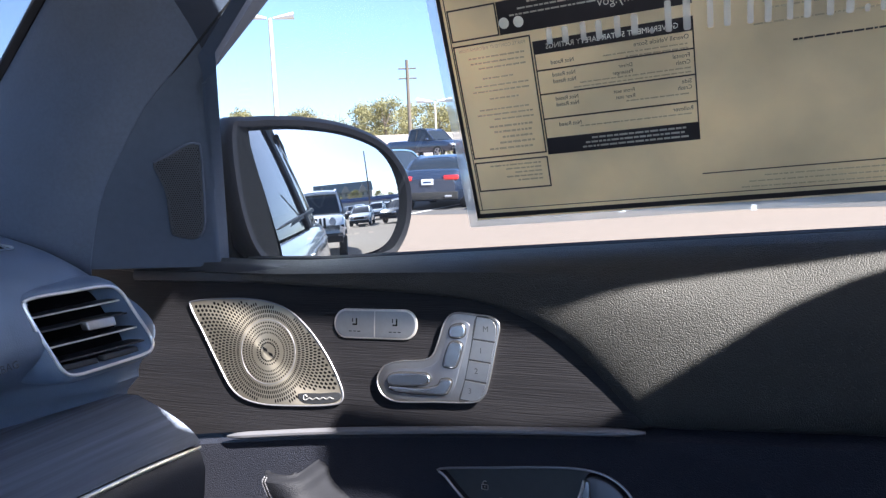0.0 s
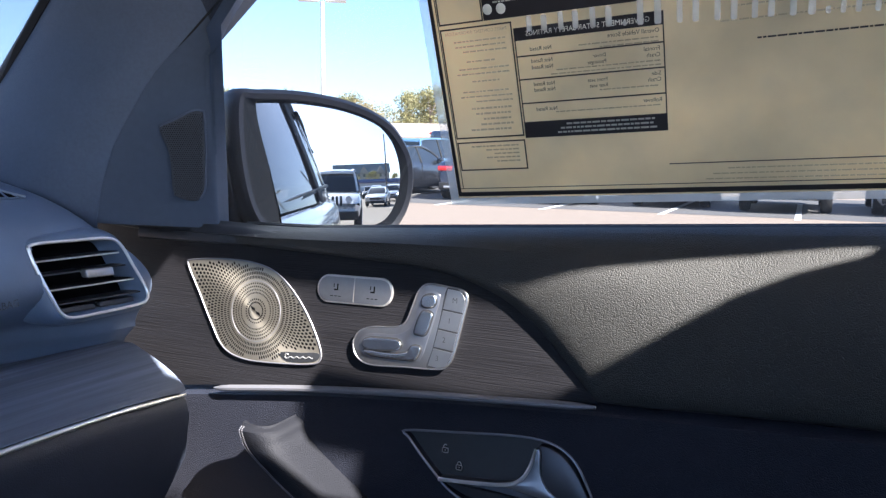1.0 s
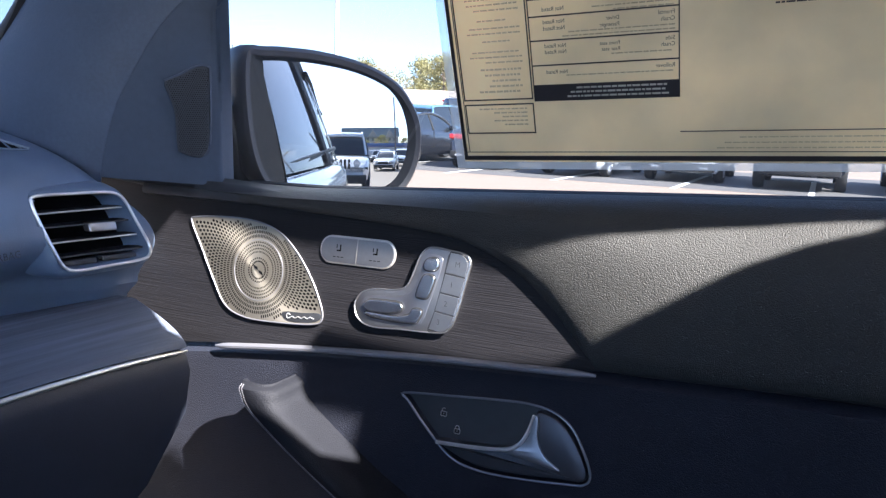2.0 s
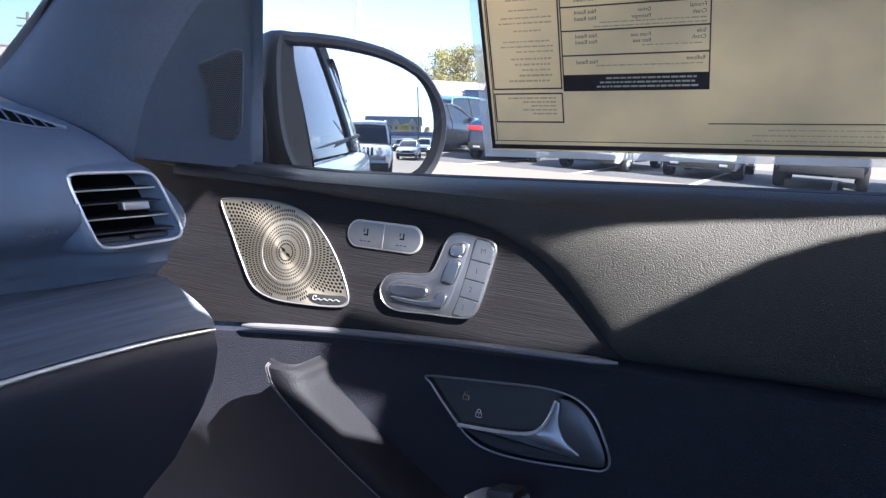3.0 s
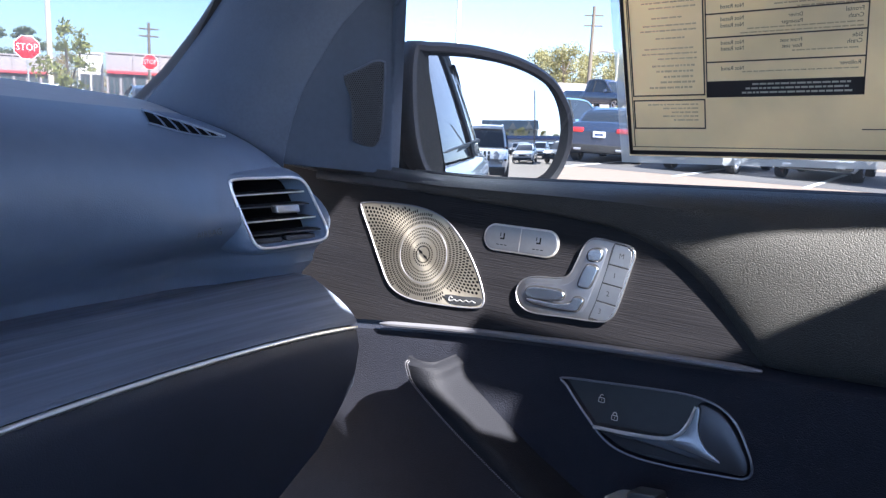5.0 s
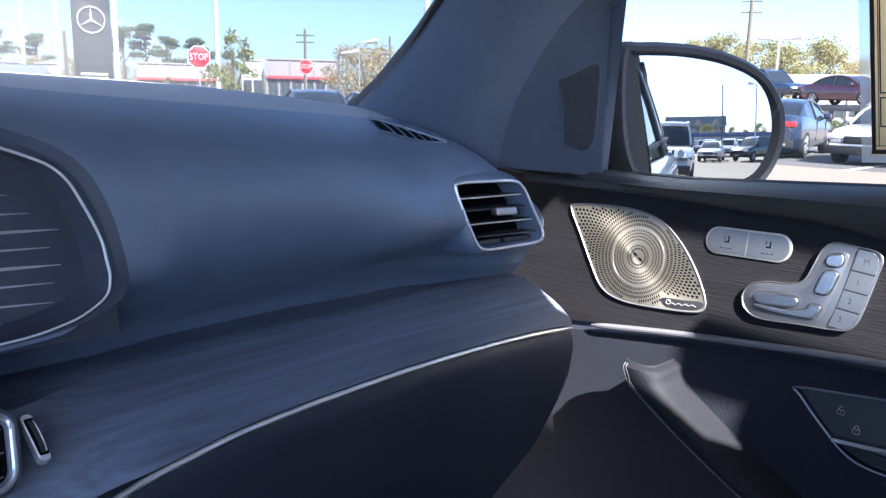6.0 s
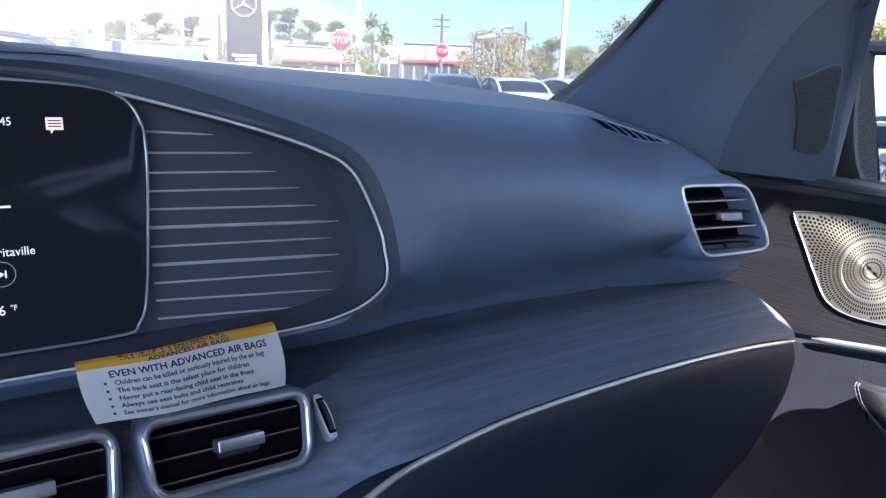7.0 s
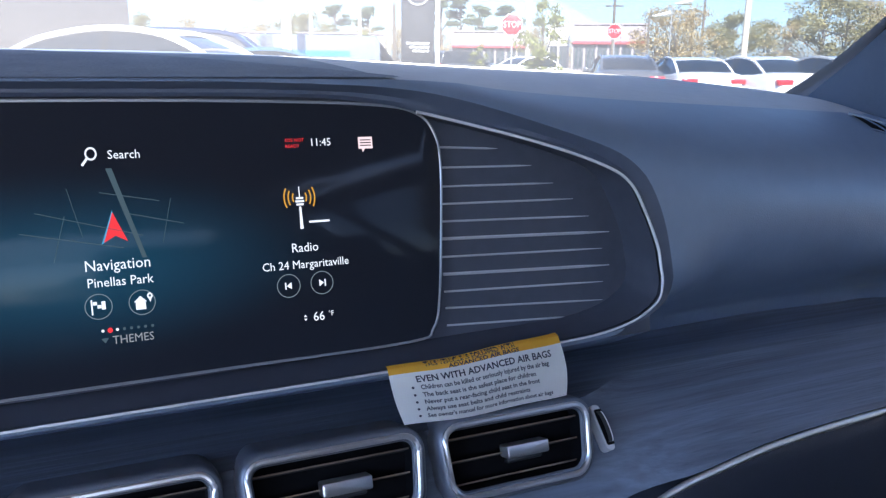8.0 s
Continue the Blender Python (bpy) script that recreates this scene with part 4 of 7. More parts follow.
# border between the ring and the pad's edge
def pad_x(y, z):
    zs = crease_z(y)
    r = roll_r(y)
    return lerp(face_x(y, z), crease_x(y), math.exp(-((zs - z) / r) * 1.1))


def along(line, s):
    """The point at the fraction s of a line's length."""
    steps = [0.0]
    for a, b in zip(line, line[1:]):
        steps.append(steps[-1] + (b - a).length)
    d = s * steps[-1]
    for k in range(len(line) - 1):
        if d <= steps[k + 1]:
            return line[k].lerp(line[k + 1], (d - steps[k]) / max(1e-9, steps[k + 1] - steps[k]))
    return line[-1]


def roll_top(y):
    return inter(y, [(p.x, p.y) for p in LOW_LINE])


LOW_LINE = curve([(-0.95, 1.1240), (-0.30, 1.1245), (-0.16, 1.1250), (-0.06, 1.1265), (-0.015, 1.1290), (0.012, 1.1335), (0.030, 1.1410), (0.0380, 1.1480), (0.0400, 1.1530)], 6)
RING_ON = RING[:-1] + curve([(-0.135, 1.2745), (-0.165, 1.2805), (-0.25, 1.2850), (-0.60, 1.2865)], 8)
ring_up = [p for p in RING_ON if p.y > 1.159]
hood_up = [p for p in HOOD_LINE if p.x > -0.62][::-1]
ring_low = [p for p in RING if p.y <= 1.161 and p.x > -0.40]
roll_low = [p for p in LOW_LINE if p.x > -0.42]
bm = bmesh.new()
rows = []
for a, b, upper in ((ring_low, roll_low, False), (ring_up, hood_up, True)):
    for s in np.linspace(0.0, 1.0, 80 if upper else 40)[(1 if upper else 0):]:
        p, q = along(a, s), along(b, s)
        inn = on_ring(p.x, p.y, 0.002) - Vector((0.022 * smooth01((-0.02 - p.x) / 0.1) * (1 if p.y > 1.2 else 0), 0, 0))
        out = Vector((pad_x(q.x, q.y) if upper else face_x(max(q.x, 0.0), q.y) - 0.003, q.x, q.y))
        mid = inn.lerp(out, 0.5) + Vector((-0.004, 0, 0))
        rows.append([inn, inn.lerp(mid, 0.5) + Vector((-0.0015, 0, 0)), mid, mid.lerp(out, 0.6) + Vector((0.0005, 0, 0)), out, out + Vector((-0.012, 0, 0.002 if upper else -0.004))])
grid(bm, rows)
# inward bevel turned from the light; its shade is in the darker colour
part("panel_surround", bm, BORDER, dash, "border round the display panel, shade put into its dark colour")

# padded roll below the display, down to the shelf
bm = bmesh.new()
rows = []
for y in list(np.linspace(-0.95, -0.06, 26)) + list(np.linspace(-0.05, 0.0402, 22)):
    y = float(y)
    zt = roll_top(y)
    pts = [(-0.600, zt - 0.001)]
    for s in np.linspace(0, 1, 14):
        z = lerp(zt, 1.102, s)
        edge = 0.003 * math.exp(-(zt - z) / 0.002)
        pts.append((face_x(max(y, 0.0), z) - 0.078 * smooth01((1.170 - z) / 0.068) ** 1.6 * lerp(1.0, smooth01((zt - z) / 0.02), smooth01((0.04 - y) / 0.05)) - edge, z))
    x, z = pts[-1]
    pts += [(x - 0.007, z - 0.0065), (x - 0.015, z - 0.0140), (x - 0.020, z - 0.0260)]
    rows.append([Vector((a, y, b)) for a, b in pts])
grid(bm, rows)
part("lower_roll", bm, SOFT, dash, "padded roll under the display, blue sky sheen in its colour")


# wood shelf and its bright strip
def shelf_z(y):
    return flow(y, ((-0.95, 0.70), (-0.30, 0.85), (-0.20, 0.905), (-0.12, 0.960), (-0.06, 1.000), (0.0, 1.0320), (0.05, 1.0430), (0.10, 1.0500), (0.20, 1.0545), (0.30, 1.0555), (0.40, 1.0525), (0.48, 1.0460)))


def shelf_profile(y):
    zb = shelf_z(y)
    xb = -0.521 + 0.006 * smooth01((0.3 - y) / 0.5)
    pts = [(-0.715, 1.125), (-0.710, 1.086), (-0.695, 1.0765), (-0.66, 1.0790), (-0.630, 1.0850), (-0.608, 1.0892)]
    swell = smooth01((0.03 - y) / 0.08)
    for s in [q ** 1.4 for q in np.linspace(0, 1, 16)][1:]:
        z = lerp(1.0905, zb + 0.004, s)
        x = lerp(lerp(-0.592, xb, 1 - (1 - s) ** 1.6), min(xb, -0.5565 - 0.35 * (z - 1.0765)), swell)
        pts.append((x, z))
    return [Vector((a, y, b)) for a, b in pts]


sy = list(np.linspace(-0.95, -0.1, 24)) + list(np.linspace(-0.08, 0.46, 50)) + [0.468, 0.474, 0.478]
bm = bmesh.new()
rows = [shelf_profile(float(y)) for y in sy]
rows.append([p + Vector((-0.006, 0.003, -0.001)) for p in rows[-1]])
rows.append([p + Vector((-0.06, 0.004, -0.01)) for p in rows[-1]])
grid(bm, rows)
part("wood_shelf", bm, WOOD_SHELF, dash, "dark wood shelf across the dashboard, coloured paler for skylight")
bm = bmesh.new()
tube(bm, [Vector((-0.521 + 0.006 * smooth01((0.3 - y) / 0.5) + 0.001, y, shelf_z(y) + 0.0008)) for y in np.linspace(-0.30, 0.4765, 70)], lambda s: 0.0026 * min(1.0, 0.5 + 14 * (1 - s)), 10)
part("shelf_strip", bm, CHROME, dash, "satin chrome strip along the shelf's edge")
# lower face: glove box, its end drawn in towards the bottom
def end_y(y, z):
    edge = flow(z, ((0.80, 0.28), (0.902, 0.3975), (0.9226, 0.4286), (0.9637, 0.4618), (1.0, 0.4790), (1.045, 0.4780)))
    return y if y < 0.2 else lerp(0.2, edge, (y - 0.2) / 0.278)


bm = bmesh.new()
rows = []
for y in sy:
    zb = shelf_z(y)
    xb = -0.521 + 0.006 * smooth01((0.3 - y) / 0.5)
    rows.append([Vector((xb + a, end_y(y, zb + b), zb + b)) for a, b in ((-0.02, 0.002), (-0.003, -0.001), (0.0, -0.006), (0.002, -0.02), (0.000, -0.06), (-0.008, -0.12), (-0.024, -0.20), (-0.05, -0.30), (-0.10, -0.5))])
rows.append([p + Vector((-0.006, 0.004, -0.001)) for p in rows[-1]])
rows.append([p + Vector((-0.08, 0.004, -0.003)) for p in rows[-1]])
grid(bm, rows)
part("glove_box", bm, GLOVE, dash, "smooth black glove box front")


# black box added to stop outside light showing through gaps in the trim
bm = bmesh.new()
box(bm, (-0.95, -0.95, 0.95), (-0.690, 0.488, 1.096), bevel=0.004)
part("dash_light_block", bm, HOLE, dash, "added black box blocking light behind the dashboard trim")


# centre vents
VENTFLARE = surface("dark_satin_vent_flare", (0.130, 0.142, 0.178), 0.38, 0.3, vary=0.08, scale=90)
BRONZE = surface("bronze_edge", (0.34, 0.25, 0.19), 0.4, 0.6, vary=0.1, scale=90)
VENTMETAL = surface("grey_satin_vent_metal", (0.62, 0.62, 0.65), 0.36, 0.9, vary=0.08, scale=90)


def on_vent(u, v, h, yc=0.0):
    return Vector((-0.540 - 0.35 * v + 0.94 * h, yc + u, 1.0765 + v + 0.33 * h))


for yc in (-0.0955, -0.2105, -0.3255, -0.4405):
    at = lambda u, v, h: on_vent(u, v, h, yc)
    lp = [(u * (1.0 - 0.06 * (0.02 - v) / 0.04), v) for u, v in rounded(-0.0545, -0.0265, 0.0530, 0.0215, 0.014, 6)]
    bm = bmesh.new()
    rows = []
    for d, h in ((-0.002, -0.045), (-0.0015, -0.010), (-0.0008, -0.0015), (0.0008, 0.0004), (0.0022, 0.0008), (0.0034, 0.0002), (0.0040, -0.0010), (0.0048, -0.0012), (0.0060, -0.0016), (0.0068, -0.003)):
        rows.append([at(u, v, h) for u, v in offset(lp, d)])
    grid(bm, rows, closed=True)
    vent = part("centre_vent", bm, VENTFLARE, dash, "rounded air vent with a broad dark satin surround")
    bm = bmesh.new()
    tube(bm, [at(u, v, 0.0002) for u, v in offset(lp, 0.0036)], 0.0019, 8, True)
    part("vent_rim", bm, VENTMETAL, vent, "satin metal rim")
    bm = bmesh.new()
    vs = grid(bm, [[at(u, v, h) for u, v in offset(lp, d)] for d, h in ((0.0066, -0.0028), (0.0070, -0.008), (0.0074, -0.0148))], closed=True)
    bm.faces.new(vs[-1])
    part("vent_cavity", bm, HOLE, vent)
    for v in (0.0095, -0.0035, -0.0165):
        bm = bmesh.new()
        grid(bm, [[at(u, v + a, h) for a, h in ((0.0004, -0.008), (-0.0004, -0.008), (-0.0024, -0.0142))] for u in np.linspace(-0.049, 0.049, 5)])
        louvre = part("louvre", bm, RUBBER, vent)
        bm = bmesh.new()
        tube(bm, [at(u, v, -0.0078) for u in np.linspace(-0.049, 0.049, 6)], 0.00055, 5)
        part("louvre_edge", bm, BRONZE, louvre)
    bm = bmesh.new()
    plate(bm, rounded(-0.0100, -0.0064, 0.0190, 0.0010, 0.0012, 3), at, 0.011, 0.0012, -0.010)
    part("vent_tab", bm, VENTMETAL, vent, "polished metal vent tab")
    bm = bmesh.new()
    plate(bm, rounded(-0.0080, -0.0100, 0.0170, -0.0072, 0.001, 2), at, 0.004, 0.001, -0.010)
    part("tab_foot", bm, PLASTIC, vent)

# thumb wheel beside the vents
def on_wheel(u, v, h):
    return Vector((-0.5450 - 0.60 * v + 0.75 * h, -0.0347 + u - 0.22 * v, 1.0736 + v + 0.6 * h))


bm = bmesh.new()
plate(bm, rounded(-0.0034, -0.0128, 0.0034, 0.0128, 0.0026, 4), on_wheel, 0.009, 0.0010, -0.004)
wheel = part("vent_thumb_wheel", bm, surface("pale_wheel_frame", (0.72, 0.72, 0.75), 0.35, 0.6, vary=0.04, scale=90), dash, "pale oblong surround of a black thumb wheel")
bm = bmesh.new()
plate(bm, rounded(-0.0027, -0.0100, 0.0027, 0.0100, 0.0010, 3), on_wheel, 0.0006, 0.0002, 0.006)
part("wheel_well", bm, HOLE, wheel)
bm = bmesh.new()
grid(bm, [[on_wheel(u, 0.0086 * math.cos(a), 0.0066 + 0.0030 * math.sin(a)) for u in (-0.0017, -0.0015, 0.0015, 0.0017)] for a in np.linspace(0, math.pi, 13)])
part("wheel_rib", bm, PLASTIC, wheel)
# silver line drawn in as the arc-shaped highlight on the black wheel
bm = bmesh.new()
tube(bm, [on_wheel(0.0015, 0.0083 * math.cos(a), 0.0070 + 0.0030 * math.sin(a)) for a in np.linspace(0.1, math.pi - 0.1, 12)], 0.0004, 5)
part("wheel_glint", bm, SILVER, wheel)

# ---- central display ----
display = thing("central_display", (-0.62, -0.37, 1.13), "wide glossy touchscreen showing navigation and radio tiles", "touchscreen")
SCR = [(p.x, p.y) for p in curve([(-0.90, 1.2835), (-0.60, 1.2835), (-0.363, 1.2835), (-0.249, 1.2822), (-0.164, 1.2790), (-0.133, 1.2730), (-0.1215, 1.259), (-0.1195, 1.238), (-0.1225, 1.200), (-0.127, 1.160), (-0.133, 1.140), (-0.151, 1.1335), (-0.262, 1.1330), (-0.376, 1.1325), (-0.62, 1.132), (-0.90, 1.132)], 5, True)]
m = bpy.data.materials.new("display_glass")
m.use_nodes = True
nt = m.node_tree
bs = nt.nodes["Principled BSDF"]
bs.inputs["Base Color"].default_value = (0.018, 0.020, 0.028, 1)
bs.inputs["Roughness"].default_value = 0.09
bs.inputs["Specular IOR Level"].default_value = 0.13
co = nt.nodes.new("ShaderNodeTexCoord")
sep = nt.nodes.new("ShaderNodeSeparateXYZ")
links(nt, co.outputs["Object"], sep.inputs[0])
dy = nt.nodes.new("ShaderNodeMath")
dy.operation = "ADD"
dy.inputs[1].default_value = 0.345
links(nt, sep.outputs["Y"], dy.inputs[0])
dz = nt.nodes.new("ShaderNodeMath")
dz.operation = "ADD"
dz.inputs[1].default_value = -1.196
links(nt, sep.outputs["Z"], dz.inputs[0])
vec = nt.nodes.new("ShaderNodeCombineXYZ")
links(nt, dy.outputs[0], vec.inputs[0])
sc = nt.nodes.new("ShaderNodeMath")
sc.operation = "MULTIPLY"
sc.inputs[1].default_value = 2.9
links(nt, dz.outputs[0], sc.inputs[0])
links(nt, sc.outputs[0], vec.inputs[1])
ln = nt.nodes.new("ShaderNodeVectorMath")
ln.operation = "LENGTH"
links(nt, vec.outputs[0], ln.inputs[0])
mr = nt.nodes.new("ShaderNodeMapRange")
mr.interpolation_type = "SMOOTHSTEP"
mr.inputs["From Min"].default_value, mr.inputs["From Max"].default_value = 0.0, 0.16
mr.inputs["To Min"].default_value, mr.inputs["To Max"].default_value = 1.0, 0.0
links(nt, ln.outputs["Value"], mr.inputs["Value"])
bs.inputs["Emission Color"].default_value = (0.008, 0.12, 0.21, 1)
em = nt.nodes.new("ShaderNodeMath")
em.operation = "MULTIPLY"
em.inputs[1].default_value = 0.034
links(nt, mr.outputs[0], em.inputs[0])
links(nt, em.outputs[0], bs.inputs["Emission Strength"])
bm = bmesh.new()
plate(bm, SCR, on_panel, 0.006, 0.0012, -0.003)
part("screen", bm, m, display, "glossy dark glass with a blue glow")
bm = bmesh.new()
tube(bm, [on_panel(y, z, 0.0022) for y, z in SCR], 0.0011, 6, True)
part("screen_rim", bm, surface("grey_screen_rim", (0.34, 0.35, 0.38), 0.35, 0.6, vary=0.08, scale=90), display, "thin grey rim")

WHITE = glow("display_white", (0.85, 0.88, 0.92), 0.105)
RED = glow("display_red", (0.9, 0.05, 0.06), 0.095)
AMBER = glow("display_amber", (0.85, 0.42, 0.06), 0.075)
RINGLIT = glow("display_ring", (0.42, 0.52, 0.58), 0.044)
DIM = glow("display_dim", (0.25, 0.38, 0.45), 0.026)


def on_screen(y, z, h):
    return on_panel(y, z, 0.0036 + h)


def words(text, size, y, z, material=WHITE, tag="screen_text"):
    lettering(tag, text, size * 0.85, lambda u, v, h: on_screen(y + u * 0.80, z + v * 0.84, h), material, display)


words("Search", 0.0092, -0.3060, 1.2545)
words("Navigation", 0.0115, -0.3140, 1.1965)
words("Pinellas Park", 0.0098, -0.3135, 1.1875)
words("THEMES", 0.0088, -0.3095, 1.1565, glow("display_grey", (0.6, 0.62, 0.66), 0.045))
words("11:45", 0.0088, -0.1965, 1.2575)
words("SOS NOT", 0.0040, -0.2120, 1.2592, RED)
words("READY", 0.0040, -0.2135, 1.2558, RED)
words("Radio", 0.0105, -0.2110, 1.1970)
words("Ch 24 Margaritaville", 0.0094, -0.2110, 1.1873)
words("66", 0.0105, -0.2060, 1.1562)
words("°F", 0.0060, -0.1985, 1.1572)


def ring_icon(name, y, z, r, w, material, a0=0.0, a1=math.tau, squash=0.86):
    bm = bmesh.new()
    n = 28
    rows = [[on_screen(y + squash * q * math.cos(a), z + q * math.sin(a), 0.0) for q in (r - w, r + w)] for a in np.linspace(a0, a1, n)]
    grid(bm, rows)
    return part(name, bm, material, display, smooth=False)


def flat_icon(name, shapes, material, h=0.0001):
    bm = bmesh.new()
    for sh in shapes:
        bm.faces.new([bm.verts.new(on_screen(y, z, h)) for y, z in sh])
    return part(name, bm, material, display, smooth=False)


def quad(y, z, w, t):
    return [(y - w, z - t), (y + w, z - t), (y + w, z + t), (y - w, z + t)]


for y, z in ((-0.3255, 1.1752), (-0.3035, 1.1752), (-0.2225, 1.1758), (-0.2025, 1.1758)):
    ring_icon("screen_button", y, z, 0.0066, 0.00022, RINGLIT, squash=1.02)
ring_icon("search_icon", -0.3225, 1.2555, 0.0030, 0.0005, WHITE)
flat_icon("search_icon", [[(-0.3278, 1.2498), (-0.3268, 1.2490), (-0.3240, 1.2528), (-0.3250, 1.2535)]], WHITE)
flat_icon("flag_icon", [quad(-0.3288, 1.1750, 0.0004, 0.0040)] + [quad(-0.3272 + 0.0021 * i, 1.1770 - 0.0018 * j, 0.0010, 0.0009) for i in range(3) for j in range(2) if (i + j) % 2 == 0] + [quad(-0.3230, 1.1757, 0.0010, 0.0022)], WHITE)
flat_icon("house_icon", [quad(-0.3043, 1.1736, 0.0026, 0.0022), [(-0.3078, 1.1756), (-0.3010, 1.1756), (-0.3043, 1.1788)], [(-0.3003, 1.1776), (-0.2993, 1.1750), (-0.2983, 1.1776)]], WHITE)
ring_icon("pin_icon", -0.2993, 1.1784, 0.0012, 0.0005, WHITE)
flat_icon("back_icon", [quad(-0.2243, 1.1758, 0.0004, 0.0020), [(-0.2208, 1.1778), (-0.2238, 1.1758), (-0.2208, 1.1738)]], WHITE)
flat_icon("next_icon", [quad(-0.2006, 1.1758, 0.0004, 0.0020), [(-0.2042, 1.1738), (-0.2012, 1.1758), (-0.2042, 1.1778)]], WHITE)
flat_icon("step_icon", [[(-0.2152, 1.1568), (-0.2132, 1.1568), (-0.2142, 1.1580)], [(-0.2152, 1.1558), (-0.2132, 1.1558), (-0.2142, 1.1546)]], WHITE)
flat_icon("menu_icon", [[(-0.3258, 1.1582), (-0.3218, 1.1582), (-0.3238, 1.1556)]], DIM)
for k in range(8):
    bm = bmesh.new()
    y = -0.3245 + 0.0036 * k
    rr = 0.0014 if k == 1 else 0.0008
    bm.faces.new([bm.verts.new(on_screen(y + rr * math.cos(a), 1.1622 + rr * math.sin(a), 0.0001)) for a in np.linspace(0, math.tau, 11)[:-1]])
    part("page_dot", bm, RED if k == 1 else (WHITE if k in (0, 2) else DIM), display, smooth=False)
flat_icon("position_arrow", [[(-0.3145, 1.2245), (-0.3078, 1.2085), (-0.3138, 1.2118)], [(-0.3145, 1.2245), (-0.3138, 1.2118), (-0.3200, 1.2085)]], RED)
flat_icon("position_arrow_edge", [[(-0.3145, 1.2258), (-0.3145, 1.2244), (-0.3198, 1.2084), (-0.3212, 1.2076)]], glow("display_blue", (0.1, 0.5, 0.8), 0.065))
flat_icon("map_road", [[(-0.3160, 1.2475), (-0.3128, 1.2475), (-0.2988, 1.1990), (-0.3012, 1.1990)]], DIM, -0.0001)
for a, b in (((-0.352, 1.226), (-0.30, 1.211)), ((-0.36, 1.216), (-0.31, 1.205)), ((-0.32, 1.235), (-0.29, 1.229)), ((-0.306, 1.223), (-0.278, 1.216)), ((-0.33, 1.212), (-0.336, 1.238)), ((-0.345, 1.2), (-0.338, 1.224)), ((-0.29, 1.206), (-0.284, 1.23))):
    bm = bmesh.new()
    tube(bm, [on_screen(*a, 0), on_screen(*b, 0)], 0.00022, 4)
    part("map_street", bm, DIM, display)
# radio mast
flat_icon("radio_mast", [[(-0.2128, 1.2080), (-0.2108, 1.2080), (-0.2112, 1.2210), (-0.2124, 1.2210)], quad(-0.2118, 1.2222, 0.0022, 0.0006), quad(-0.2118, 1.2240, 0.0026, 0.0006), quad(-0.2118, 1.2258, 0.0022, 0.0006), quad(-0.2118, 1.2290, 0.0003, 0.0035)], WHITE)
flat_icon("station_mark", [quad(-0.2010, 1.2118, 0.0062, 0.0006)], WHITE)
for s in (0, math.pi):
    for r in (0.0048, 0.0078, 0.0106):
        ring_icon("radio_wave", -0.2118, 1.2262, r, 0.0005, AMBER, s - 0.55, s + 0.55)
flat_icon("message_icon", [[(-0.1730, 1.2530), (-0.1640, 1.2530), (-0.1640, 1.2600), (-0.1730, 1.2600)], [(-0.1710, 1.2530), (-0.1690, 1.2530), (-0.1705, 1.2508)]], glow("display_pink", (0.95, 0.72, 0.70), 0.10))
for k in range(3):
    flat_icon("message_line", [quad(-0.1685, 1.2550 + 0.0016 * k, 0.0034, 0.0003)], GLOSS, 0.0003)

# ---- airbag warning label, curling off the dash ----
PAPER = surface("label_paper", (0.94, 0.93, 0.91), 0.5, vary=0.05, scale=40)
YELLOW = surface("label_yellow", (0.92, 0.52, 0.05), 0.5, vary=0.08, scale=60)
label = thing("warning_label", (-0.555, -0.11, 1.097), "white airbag warning tag with a yellow header hanging over the vent", "label")


def on_label(u, v, h):
    """u to the right from -0.054 to 0.054, v up from 0 to 0.040; the paper bows out and curls at its edges."""
    s = v / 0.040
    bow = 0.0035 * math.cos(u * 28) + 0.0025 * math.sin(math.pi * min(1.0, s))
    return Vector((-0.5495 - 0.0085 * s + h + bow - 0.010 * max(0.0, s - 0.98) / 0.07, -0.1135 + u * (1.0 + 0.035 * s) - 0.0055 * s, 1.0995 + 0.0345 * s + 0.012 * u + 0.0028 * s * s * (u / 0.055 + 0.6) + 0.0006 * math.sin(u * 90)))


for name, v0, v1, mm, lab in (("paper", 0.0, 0.0350, PAPER, ""), ("header", 0.0350, 0.0400, YELLOW, "yellow header band")):
    bm = bmesh.new()
    rows = [[on_label(u * (0.055 + 0.0018 * math.sin(v * 80)), v, 0.0) for u in np.linspace(-1, 1, 16)] for v in np.linspace(v0, v1, 10)]
    grid(bm, rows)
    bmesh.ops.solidify(bm, geom=bm.faces[:], thickness=0.0003)
    part(name, bm, mm, label, lab)
LINK = surface("label_print", (0.04, 0.04, 0.07), 0.6)
lab_text = lambda word, size, u, v, al="LEFT", wide=0.93: lettering("label_text", word, size, lambda a, b, h: on_label(u + a * wide, v + b, 0.0006), LINK, label, al, bold=size * 0.022)
lab_text("EVEN WITH ADVANCED AIR BAGS", 0.0056, -0.0415, 0.0305, wide=1.02)
lab_text("ADVANCED AIR BAGS", 0.0034, -0.020, 0.0363, wide=1.35)
lab_text("THIS VEHICLE IS EQUIPPED WITH", 0.0026, -0.034, 0.0389, wide=1.5)
for k, word in enumerate(("Children can be killed or seriously injured by the air bag", "The back seat is the safest place for children", "Never put a rear-facing child seat in the front", "Always use seat belts and child restraints", "See owner's manual for more information about air bags")):
    v = 0.0252 - 0.0050 * k
    lab_text(word, 0.0041, -0.0400, v, wide=0.90 if k in (0, 4) else 1.0)
    lab_text("•", 0.0060, -0.0455, v)


